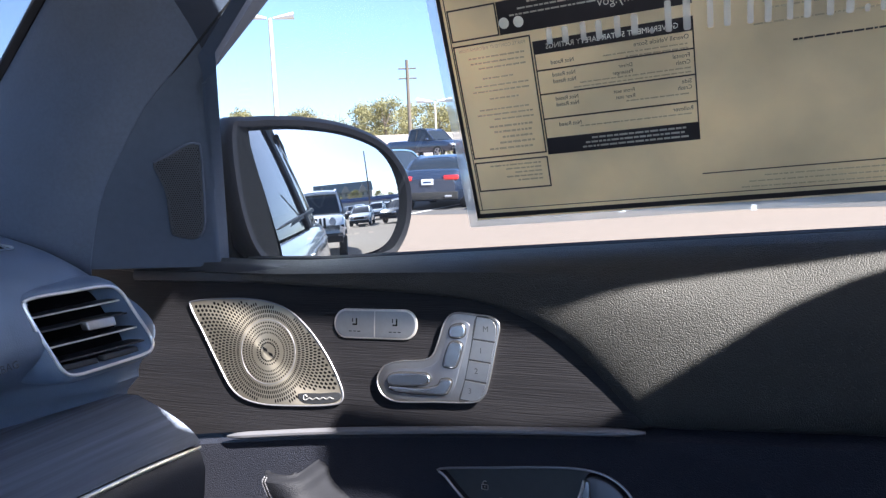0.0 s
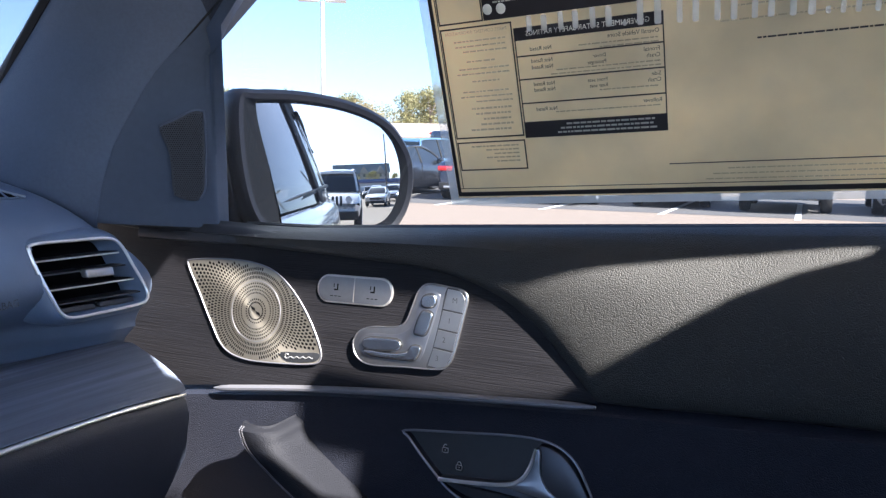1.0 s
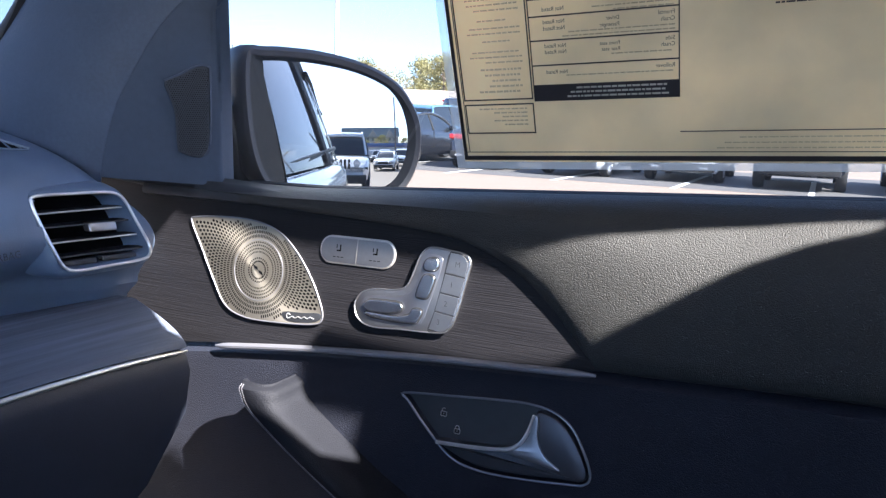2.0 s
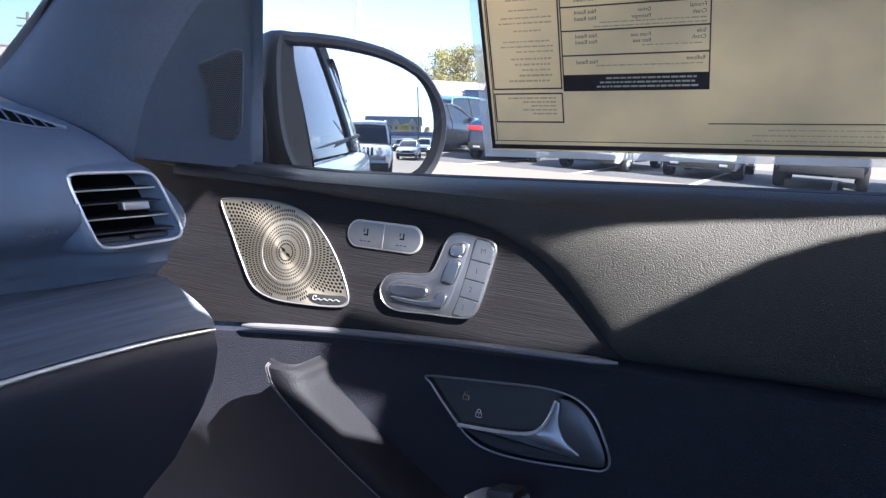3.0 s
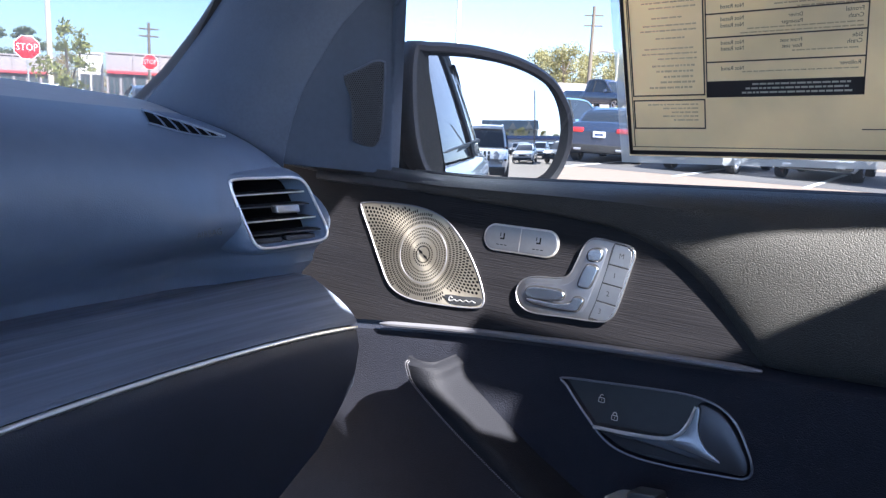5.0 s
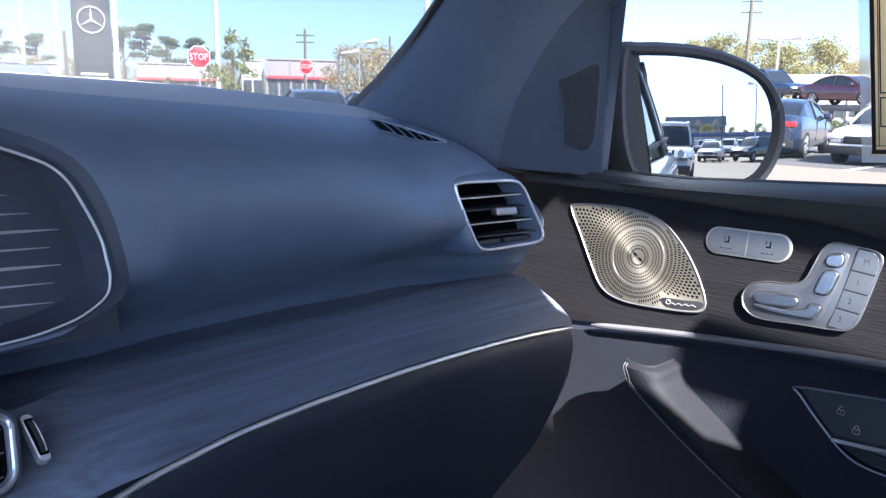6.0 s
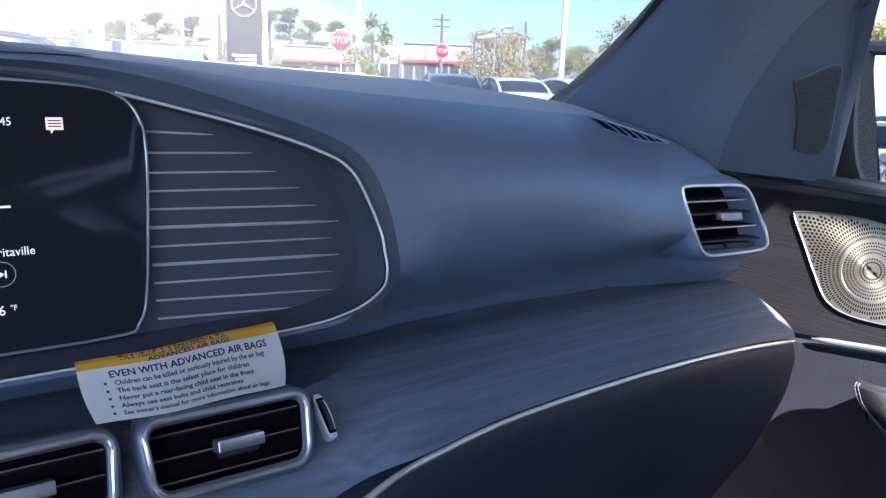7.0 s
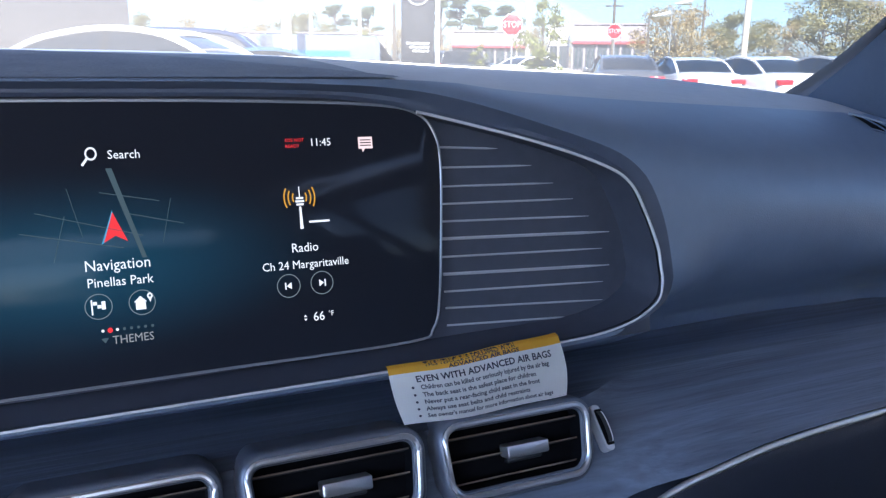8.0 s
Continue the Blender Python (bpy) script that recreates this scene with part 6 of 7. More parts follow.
m.use_nodes = True
nt = m.node_tree
tr = nt.nodes.new("ShaderNodeBsdfTransparent")
mx = nt.nodes.new("ShaderNodeMixShader")
mx.inputs[0].default_value = 0.46
nt.nodes["Principled BSDF"].inputs["Base Color"].default_value = (0.85, 0.83, 0.76, 1)
nt.nodes["Principled BSDF"].inputs["Roughness"].default_value = 0.6
links(nt, tr.outputs[0], mx.inputs[1])
links(nt, nt.nodes["Principled BSDF"].outputs[0], mx.inputs[2])
links(nt, mx.outputs[0], nt.nodes["Material Output"].inputs["Surface"])
for x0, x1, tall in ((-0.2130, -0.1900, 0.012), (-0.1860, -0.1640, 0.0135), (-0.1600, -0.1370, 0.0150), (-0.1320, -0.1285, 0.004), (-0.1230, -0.0990, 0.0215), (-0.0930, -0.0720, 0.0250), (-0.0660, -0.0450, 0.0250),
                     (-0.0400, -0.0200, 0.0250), (-0.0150, 0.0070, 0.0250), (0.0100, 0.0140, 0.005), (0.0180, 0.0350, 0.0185), (0.0390, 0.0570, 0.0185), (0.0610, 0.0900, 0.0185)):
    bm = bmesh.new()
    w = x1 - x0
    for q in ((0.10, 0.30), (0.64, 0.86)) if w > 0.01 else ((0.1, 0.9),):
        a, b = x0 + w * q[0], x0 + w * q[1]
        plate(bm, rounded(a, 1.3795, b, 1.3795 + tall, min(0.0015, tall * 0.3, (b - a) * 0.35), 3), on_glass, 0.0002, 0.00005, 0.0030)
    part("pale_letter_bar", bm, m, sticker, smooth=False)


# ---- outside: lot, cars, buildings, trees ----
def polar(az, dist, z=0.0):
    """A place on the ground by its bearing from the cabin (degrees from the car's right, forwards minus) and distance."""
    a = radians(az)
    return Vector((dist * math.sin(a), -0.1 + dist * math.cos(a), z))


CONCRETE = surface("sandy_concrete", (0.265, 0.208, 0.158), 0.9, vary=0.14, scale=5, grain=0.3, grain_scale=60, large=0.5)
bm = bmesh.new()
rows = [[Vector((x, y, 0)) for x in (-900, -200, -60, -20, 0, 20, 60, 200, 900)] for y in (-900, -200, -60, -20, 0, 20, 60, 200, 900)]
grid(bm, rows)
tagged(part("ground", bm, CONCRETE, None, smooth=False), "sunlit sandy concrete car park reaching the horizon", "ground", kind="structure")
ASPHALT = surface("worn_asphalt", (0.11, 0.105, 0.10), 0.9, vary=0.2, scale=8, grain=0.4, grain_scale=80, large=0.6)
bm = bmesh.new()
grid(bm, [[Vector((x, y, 0.004)) for x in (-24, -12, 0, 12, 30)] for y in (17.0, 25.0)])
tagged(part("pavement", bm, ASPHALT, None, smooth=False), "grey asphalt parking bays with white lines", "parking bay", kind="structure")
LINE = surface("white_road_paint", (0.72, 0.72, 0.70), 0.8, vary=0.12, scale=20)
for k in range(13):
    bm = bmesh.new()
    x = -16.0 + 2.65 * k
    box(bm, (x - 0.06, 16.6, 0.004), (x + 0.06, 22.2, 0.009))
    ob = part("parking_line", bm, LINE, None, smooth=False)
    tagged(ob, "white painted parking bay line on the ground", "road marking", "parking lines", "structure")
GRASS = surface("dry_grass", (0.17, 0.17, 0.07), 0.95, vary=0.35, scale=30, grain=0.8, grain_scale=90)
bm = bmesh.new()
box(bm, (-46, 12, 0.0), (-30, 45, 0.14))
box(bm, (-60, -30, 0.0), (-44, 12, 0.14))
tagged(part("verge", bm, GRASS, None, smooth=False), "dry grass verge with a kerb edge", "verge", kind="structure")

# ---- parked cars ----
TYRE = surface("tyre_rubber", (0.02, 0.02, 0.02), 0.85, vary=0.2, scale=60)
RIM = surface("alloy_rim", (0.45, 0.45, 0.46), 0.35, 0.9)
CARGLASS = surface("car_window_glass", (0.02, 0.025, 0.03), 0.05, vary=0.05, coat=0.4, rough_vary=0.0)
LAMP_RED = surface("tail_lamp_red", (0.55, 0.02, 0.02), 0.15, coat=0.8)
LAMP_WHITE = surface("head_lamp_clear", (0.75, 0.76, 0.78), 0.12, 0.2, coat=0.8)
PLATE = surface("number_plate", (0.70, 0.74, 0.78), 0.5)


def paint(name, rgb, rough=0.25):
    return surface(name, rgb, rough, vary=0.06, scale=12, coat=1.0)


P_BLACK = paint("black_car_paint", (0.018, 0.02, 0.026))
P_GREY = paint("grey_car_paint", (0.09, 0.095, 0.105))
P_WHITE = paint("white_car_paint", (0.78, 0.79, 0.80))
P_SILVER = paint("silver_car_paint", (0.42, 0.43, 0.44))
P_BLUE = paint("blue_car_paint", (0.025, 0.05, 0.13))
P_SKY = paint("steel_blue_car_paint", (0.10, 0.20, 0.32))
SHAPES = {
    # length, half width, body: (x, sill top z); greenhouse: base rear, roof rear, roof front, base front; roof z; belt z
    "sedan": dict(L=4.7, w=0.92, hood=((-2.35, 0.80), (-2.25, 1.00), (-1.7, 1.06), (-1.3, 1.02), (0.6, 0.97), (1.2, 0.92), (2.0, 0.82), (2.3, 0.62)), gh=(-1.75, -0.75, 0.25, 1.15), roof=1.43, belt=0.96, clear=0.22, r=0.34),
    "suv": dict(L=4.7, w=0.95, hood=((-2.3, 0.95), (-2.25, 1.10), (-1.8, 1.14), (-1.0, 1.10), (0.6, 1.08), (1.2, 1.06), (2.05, 0.98), (2.3, 0.70)), gh=(-2.20, -1.85, 0.30, 1.15), roof=1.72, belt=1.08, clear=0.30, r=0.38),
    "pickup": dict(L=5.6, w=1.0, hood=((-2.8, 1.02), (-2.75, 1.22), (-1.2, 1.22), (-0.8, 1.20), (0.7, 1.18), (1.2, 1.16), (2.4, 1.08), (2.8, 0.80)), gh=(-0.85, -0.60, 0.55, 1.30), roof=1.88, belt=1.18, clear=0.45, r=0.42),
    "boxy": dict(L=4.4, w=0.90, hood=((-2.15, 1.15), (-2.1, 1.20), (-1.0, 1.20), (0.3, 1.20), (0.55, 1.18), (1.2, 1.16), (1.95, 1.12), (2.05, 0.9)), gh=(-2.1, -2.0, 0.35, 0.62), roof=1.86, belt=1.20, clear=0.48, r=0.42),
}


def make_car(kind, material, at, heading, label, group="parked cars", scale=1.0):
    """A parked car; its nose points along local +x, which heading turns (degrees)."""
    c = SHAPES[kind]
    car = thing({"sedan": "sedan", "suv": "suv", "pickup": "pickup_truck", "boxy": "off_road_vehicle"}[kind], (0, 0, 0), label, "car", group)
    L, w = c["L"] / 2, c["w"]
    bm = bmesh.new()
    rows = []
    stations = np.linspace(-L, L, 22)
    for x in stations:
        top = inter(x, c["hood"])
        q = abs(x) / L
        ww = w * (1 - 0.10 * q ** 6) * (0.90 if q > 0.985 else 1.0)
        lo = c["clear"] + 0.10 * smooth01((q - 0.85) / 0.15)
        rows.append([Vector((x, s * a * ww, z)) for s, pts in ((-1, ((0.0, lo), (0.86, lo), (0.97, lo + 0.12), (1.0, lo + 0.32), (0.985, top - 0.12), (0.93, top - 0.02), (0.75, top + 0.015), (0.0, top + 0.03))),) for a, z in pts]
                    + [Vector((x, a * ww, z)) for a, z in ((0.75, top + 0.015), (0.93, top - 0.02), (0.985, top - 0.12), (1.0, lo + 0.32), (0.97, lo + 0.12), (0.86, lo))])
    vs = grid(bm, rows, closed=True)
    bm.faces.new(vs[0])
    bm.faces.new(vs[-1])
    part("body", bm, material, car)
    g0, g1, g2, g3 = c["gh"]
    roof, belt = c["roof"], c["belt"]

    # roof line as one smooth arch on each side; glass and roof hang between the arches
    arch = curve([(g0, 0.82, belt), (lerp(g0, g1, 0.55), 0.76, lerp(belt, roof, 0.64)), (g1, 0.70, roof - 0.045), (lerp(g1, g2, 0.5), 0.715, roof), (g2, 0.70, roof - 0.045), (lerp(g2, g3, 0.45), 0.77, lerp(roof, belt, 0.40)), (g3, 0.84, belt)], 5)
    na = len(arch)
    k0, k1 = (8, 22) if kind == "sedan" else (7, 23)
    for name, lo_k, hi_k, mat_k, up in (("rear_window", 0, k0, CARGLASS, 0.02), ("roof", k0, k1, material, 0.03), ("windscreen", k1, na - 1, CARGLASS, 0.02)):
        bm = bmesh.new()
        grid(bm, [[Vector((q.x, q.y * w * f, q.z + up * (1 - f * f))) for f in np.linspace(-1, 1, 7)] for q in arch[lo_k:hi_k + 1]])
        part(name, bm, mat_k, car)
    for s in (-1, 1):
        bm = bmesh.new()
        grid(bm, [[Vector((q.x, s * w * q.y, q.z)), Vector((q.x, s * w * lerp(q.y, 0.95, 0.5), lerp(q.z, belt, 0.5))), Vector((q.x, s * w * 0.95, belt - 0.03))] for q in arch])
        part("side_window", bm, CARGLASS, car, "dark car glass")
        bm = bmesh.new()
        tube(bm, [Vector((q.x, s * w * (q.y + 0.008), q.z)) for q in arch], 0.040, 6)
        part("roof_rail", bm, material, car)
        xb = lerp(g1, g2, 0.45)
        bm = bmesh.new()
        tube(bm, [Vector((xb, s * w * 0.955, belt - 0.02)), Vector((xb, s * w * 0.73, roof - 0.03))], 0.030, 6)
        part("pillar", bm, TYRE, car)
    for s in (-1, 1):
        for fx in (-0.60, 0.62):
            bm = bmesh.new()
            prof = ((0.55, 0.0), (0.60, 0.10), (0.92, 0.115), (1.0, 0.07), (1.0, -0.07), (0.92, -0.115), (0.6, -0.10))
            rows = [[Vector((fx * L + c["r"] * a * math.cos(t), s * (w - 0.11) + b, c["r"] + c["r"] * a * math.sin(t))) for a, b in prof] for t in np.linspace(0, math.tau, 21)]
            grid(bm, rows)
            bmesh.ops.remove_doubles(bm, verts=bm.verts, dist=1e-5)
            wheel_ob = part("wheel", bm, TYRE, car, "black tyre")
            bm = bmesh.new()
            for k in range(5):
                a = math.tau * k / 5
                tube(bm, [Vector((fx * L, s * (w - 0.02), c["r"])), Vector((fx * L + c["r"] * 0.62 * math.cos(a), s * (w - 0.03), c["r"] + c["r"] * 0.62 * math.sin(a)))], 0.045, 5)
            tube(bm, [Vector((fx * L + c["r"] * 0.62 * math.cos(a), s * (w - 0.03), c["r"] + c["r"] * 0.62 * math.sin(a))) for a in np.linspace(0, math.tau, 17)[:-1]], 0.03, 5, True)
            part("rim", bm, RIM, wheel_ob, "alloy rim")
    top_r = inter(-L, c["hood"])
    for s in (-1, 1):
        bm = bmesh.new()
        box(bm, (-L - 0.015, s * w * 0.68 - 0.20, top_r - 0.02), (-L + 0.16, s * w * 0.68 + 0.20, top_r + 0.11), bevel=0.03)
        part("tail_lamp", bm, LAMP_RED, car, "red tail lamp")
        bm = bmesh.new()
        z = inter(L, c["hood"]) + 0.05
        if kind == "boxy":
            for k in (1,):
                g = bmesh.ops.create_cone(bm, cap_ends=True, segments=18, radius1=0.10, radius2=0.09, depth=0.08)["verts"]
                for v in g:
                    v.co = Vector((L + 0.01 + v.co.z, s * w * 0.60 + v.co.x, 1.0 + v.co.y))
        else:
            box(bm, (L - 0.22, s * w * 0.70 - 0.17, z - 0.06), (L + 0.01, s * w * 0.70 + 0.17, z + 0.07), bevel=0.03)
        part("head_lamp", bm, LAMP_WHITE, car, "clear head lamp")
        bm = bmesh.new()
        box(bm, (g3 - 0.45, s * (w + 0.02) - 0.09, belt - 0.01), (g3 - 0.28, s * (w + 0.02) + 0.09, belt + 0.13), bevel=0.03)
        part("door_mirror", bm, material, car)
    bm = bmesh.new()
    box(bm, (-L - 0.02, -w * 0.86, c["clear"] + 0.06), (-L + 0.12, w * 0.86, c["clear"] + 0.26), bevel=0.03)
    part("rear_bumper", bm, TYRE, car, "black lower bumper")
    bm = bmesh.new()
    box(bm, (L - 0.10, -w * 0.9, c["clear"] + 0.04), (L + (0.22 if kind == "boxy" else 0.03), w * 0.9, c["clear"] + 0.24), bevel=0.03)
    part("front_bumper", bm, TYRE, car, "black lower bumper")
    bm = bmesh.new()
    if kind == "boxy":
        for k in range(7):
            box(bm, (L - 0.02, -0.33 + 0.11 * k - 0.032, 0.86), (L + 0.012, -0.33 + 0.11 * k + 0.032, 1.10), bevel=0.01)
    else:
        box(bm, (L - 0.10, -0.42, c["clear"] + 0.28), (L + 0.02, 0.42, c["clear"] + 0.46), bevel=0.02)
    part("grille", bm, TYRE, car, "black grille")
    bm = bmesh.new()
    box(bm, (-L - 0.035, -0.16, top_r - 0.13), (-L - 0.01, 0.16, top_r + 0.02), bevel=0.004)
    plate_ob = part("number_plate", bm, PLATE, car, "pale plate with a plain bar")
    bm = bmesh.new()
    box(bm, (-L - 0.039, -0.11, top_r - 0.085), (-L - 0.034, 0.11, top_r - 0.035))
    part("plate_bar", bm, P_BLUE, plate_ob)
    if kind == "sedan":
        for s in (-1, 1):
            bm = bmesh.new()
            tube(bm, [Vector((-L - 0.01, s * 0.55 - 0.09, 0.36)), Vector((-L - 0.01, s * 0.55 + 0.09, 0.36))], 0.035, 8, flat=1.4)
            part("tail_pipe", bm, CHROME, car, "chrome tail pipe")
    bm = bmesh.new()
    for s in (-1, 1):
        for x in (lerp(g1, g2, 0.42), g3 - 0.35):
            box(bm, (x - 0.004, s * w * 0.99 - 0.01, c["clear"] + 0.2), (x + 0.004, s * w * 0.99 + 0.01, belt - 0.05))
    part("door_gap", bm, TYRE, car)
    car.matrix_basis = Matrix.Translation(at) @ Matrix.Rotation(radians(heading), 4, "Z") @ Matrix.Scale(scale, 4)
    return car


# the row across the lane, tails towards us
make_car("sedan", paint("blue_black_car_paint", (0.020, 0.030, 0.055)), Vector((-8.40, 20.8, 0)), 99, "blue-black sedan parked tail-out with red lamps", scale=1.0)
make_car("sedan", P_WHITE, Vector((-5.45, 20.4, 0)), 266, "low white sedan parked nose-out with a black grille", scale=0.95)
make_car("sedan", P_WHITE, Vector((-3.0, 20.9, 0)), 91, "white sedan parked tail-out in the row")
make_car("suv", P_BLACK, Vector((-0.4, 20.4, 0)), 90, "black suv parked tail-out in the row")
make_car("sedan", P_SILVER, Vector((2.3, 20.7, 0)), 89, "silver sedan parked tail-out in the row")
make_car("sedan", P_BLACK, Vector((-11.2, 20.7, 0)), 88, "black sedan parked tail-out in the row")
make_car("suv", P_SKY, polar(-26.0, 28.0), 85, "steel blue suv behind the row")
# car trailer with a raised sedan
STEEL = surface("painted_steel", (0.10, 0.10, 0.11), 0.6, 0.3)
c0 = polar(-20.7, 46.0)
DECK = 1.36
trailer = thing("car_transporter", c0, "dark steel car transporter carrying a blue pickup and a maroon sedan", "trailer")
turned = Matrix.Translation(c0) @ Matrix.Rotation(radians(-20), 4, "Z")
bm = bmesh.new()
for dy in (-0.62, 0.62):
    box(bm, (-5.6, dy - 0.28, DECK - 0.10), (5.4, dy + 0.28, DECK), turned, bevel=0.02)
part("deck", bm, STEEL, trailer)
for dy in (-1.0, 1.0):
    bm = bmesh.new()
    box(bm, (-5.7, dy - 0.06, DECK - 0.30), (5.5, dy + 0.06, DECK - 0.06), turned, bevel=0.02)
    part("side_rail", bm, STEEL, trailer)
for k in range(9):
    bm = bmesh.new()
    box(bm, (-5.4 + 1.3 * k, -1.0, DECK - 0.26), (-5.28 + 1.3 * k, 1.0, DECK - 0.14), turned)
    part("cross_beam", bm, STEEL, trailer)
for dx in (-5.2, -2.9, 2.6, 5.0):
    for dy in (-0.95, 0.95):
        bm = bmesh.new()
        box(bm, (dx - 0.07, dy - 0.07, 0), (dx + 0.07, dy + 0.07, DECK - 0.2), turned)
        part("leg", bm, STEEL, trailer)
for dx in (-1.4, -0.4, 0.6):
    for dy in (-0.95, 0.95):
        bm = bmesh.new()
        grid(bm, [[turned @ Vector((dx + 0.44 * a * math.cos(t), dy + b, 0.44 + 0.44 * a * math.sin(t))) for a, b in ((0.0, 0.1), (0.93, 0.12), (1, 0.07), (1, -0.07), (0.93, -0.12), (0.0, -0.1))] for t in np.linspace(0, math.tau, 17)])
        bmesh.ops.remove_doubles(bm, verts=bm.verts, dist=1e-5)
        wheel_ob = part("wheel", bm, TYRE, trailer)
        bm = bmesh.new()
        grid(bm, [[turned @ Vector((dx + 0.24 * a * math.cos(t), dy + b, 0.44 + 0.24 * a * math.sin(t))) for a, b in ((0.0, -0.125), (0.8, -0.13), (1, -0.11), (1, 0.11), (0.8, 0.13), (0.0, 0.125))] for t in np.linspace(0, math.tau, 13)])
        bmesh.ops.remove_doubles(bm, verts=bm.verts, dist=1e-5)
        part("rim", bm, RIM, wheel_ob)
make_car("pickup", paint("dark_blue_car_paint", (0.022, 0.036, 0.075)), turned @ Vector((-2.75, 0, DECK)), -20, "dark blue pickup truck standing on a car transporter")
make_car("sedan", paint("maroon_car_paint", (0.075, 0.016, 0.032)), turned @ Vector((2.75, 0, DECK)), -20, "dark maroon sedan standing on a car transporter")

# cars ahead, beyond the dashboard
make_car("sedan", P_GREY, polar(-55.0, 23.5), 152, "grey sedan parked with a red tail lamp", "cars ahead")
make_car("sedan", P_WHITE, polar(-50.6, 23.0), 158, "white coupe-like sedan parked beyond the windscreen", "cars ahead", 0.97)
make_car("sedan", P_WHITE, polar(-46.2, 22.5), 168, "white sedan parked beyond the windscreen", "cars ahead", 0.99)
make_car("sedan", P_SILVER, polar(-41.5, 22.0), 170, "silver sedan parked beyond the windscreen", "cars ahead")
make_car("sedan", P_WHITE, Vector((-11.4, 0.34, 0)), 62, "white fastback sedan standing across the lane", "cars ahead", 1.14)
make_car("suv", P_BLUE, polar(-84.0, 15.5), 75, "dark blue suv behind the white sedan", "cars ahead", 1.02)
make_car("sedan", P_SKY, polar(-80.7, 14.5), 100, "steel blue sedan beyond the windscreen", "cars ahead", 1.0)
make_car("sedan", P_WHITE, polar(-60.9, 40.0), 100, "white sedan passing far off", "cars ahead")
make_car("suv", P_GREY, polar(-65.8, 46.0), 100, "dark suv far off near the buildings", "cars ahead")

# cars behind, seen in the mirror
make_car("boxy", P_WHITE, Vector((10.0, 0.02, 0)), 181, "white boxy off-road vehicle with a slotted grille", "cars behind")
make_car("sedan", P_WHITE, Vector((27.0, 2.7, 0)), 192, "white sedan parked behind", "cars behind")
make_car("suv", P_WHITE, Vector((37.0, 5.3, 0)), 195, "white suv parked behind", "cars behind")
make_car("suv", P_SILVER, Vector((42.0, 3.4, 0)), 190, "silver suv parked far behind", "cars behind")
make_car("suv", P_BLACK, Vector((27.0, 6.3, 0)), 222, "black suv parked behind", "cars behind")
make_car("suv", P_WHITE, Vector((44.0, 7.6, 0)), 200, "white suv parked far behind", "cars behind")
make_car("sedan", P_SILVER, Vector((40.0, 10.2, 0)), 200, "silver sedan parked far behind", "cars behind")
make_car("suv", P_GREY, Vector((50.0, 2.6, 0)), 185, "grey suv parked far behind", "cars behind")

# van
van = thing("delivery_van", (0, 0, 0), "grey panel van with a pale blue stripe", "van")
P_VAN = paint("grey_van_paint", (0.24, 0.27, 0.32))
bm = bmesh.new()
box(bm, (-2.6, -0.95, 0.35), (1.6, 0.95, 2.1), bevel=0.12)
box(bm, (1.4, -0.92, 0.35), (2.6, 0.92, 1.2), bevel=0.12)
part("body", bm, P_VAN, van)
bm = bmesh.new()
grid(bm, [[Vector((1.55, y, 1.95)) for y in (-0.85, 0.85)], [Vector((2.2, y, 1.2)) for y in (-0.88, 0.88)]])
part("windscreen", bm, CARGLASS, van)
bm = bmesh.new()
box(bm, (-2.2, -0.965, 1.35), (0.3, -0.945, 1.55), bevel=0.004)
box(bm, (-2.2, 0.945, 1.35), (0.3, 0.965, 1.55), bevel=0.004)
part("stripe", bm, paint("pale_blue_stripe", (0.05, 0.36, 0.62)), van, "pale blue stripe")
for sx in (-1.7, 1.7):
    for sy in (-0.85, 0.85):
        bm = bmesh.new()
        rows = [[Vector((sx + 0.36 * a * math.cos(t), sy + b, 0.36 + 0.36 * a * math.sin(t))) for a, b in ((0.0, 0.1), (0.95, 0.11), (1, 0.06), (1, -0.06), (0.95, -0.11), (0.0, -0.1))] for t in np.linspace(0, math.tau, 17)]
        grid(bm, rows)
        bmesh.ops.remove_doubles(bm, verts=bm.verts, dist=1e-5)
        part("wheel", bm, TYRE, van)
van.matrix_basis = Matrix.Translation(polar(-75.6, 30.0)) @ Matrix.Rotation(radians(100), 4, "Z")

# ---- signs, poles ----
GALV = surface("galvanised_steel", (0.45, 0.45, 0.44), 0.5, 0.6)
SIGNRED = surface("sign_red", (0.62, 0.02, 0.03), 0.45, vary=0.06, scale=8)
SIGNWHITE = surface("sign_white", (0.80, 0.80, 0.80), 0.5, vary=0.05)


def stop_sign(at, face, z, size=0.38):
    s = thing("stop_sign", at, "red octagonal stop sign on a steel post", "road sign", "stop signs")
    bm = bmesh.new()
    tube(bm, [at, at + Vector((0, 0, z + size))], 0.035, 8)
    part("post", bm, GALV, s)
    m = look(at + Vector((0, 0, z)), at + Vector((0, 0, z)) - face)
    put_at = lambda u, v, h: m @ Vector((u, v, h))
    octo = lambda r: [(r * math.cos(radians(22.5 + 45 * k)), r * math.sin(radians(22.5 + 45 * k))) for k in range(8)]
    bm = bmesh.new()
    plate(bm, octo(size * 1.08), put_at, 0.006, 0.002, 0.036)
    b = part("border", bm, SIGNWHITE, s, "white border")
    bm = bmesh.new()
    plate(bm, octo(size * 1.0), put_at, 0.004, 0.001, 0.040)
    part("plate", bm, SIGNRED, s)
    lettering("sign_word", "STOP", size * 0.85, lambda u, v, h: put_at(u * 0.82, v, 0.047), SIGNWHITE, s)


p1 = polar(-62.7, 29.0)
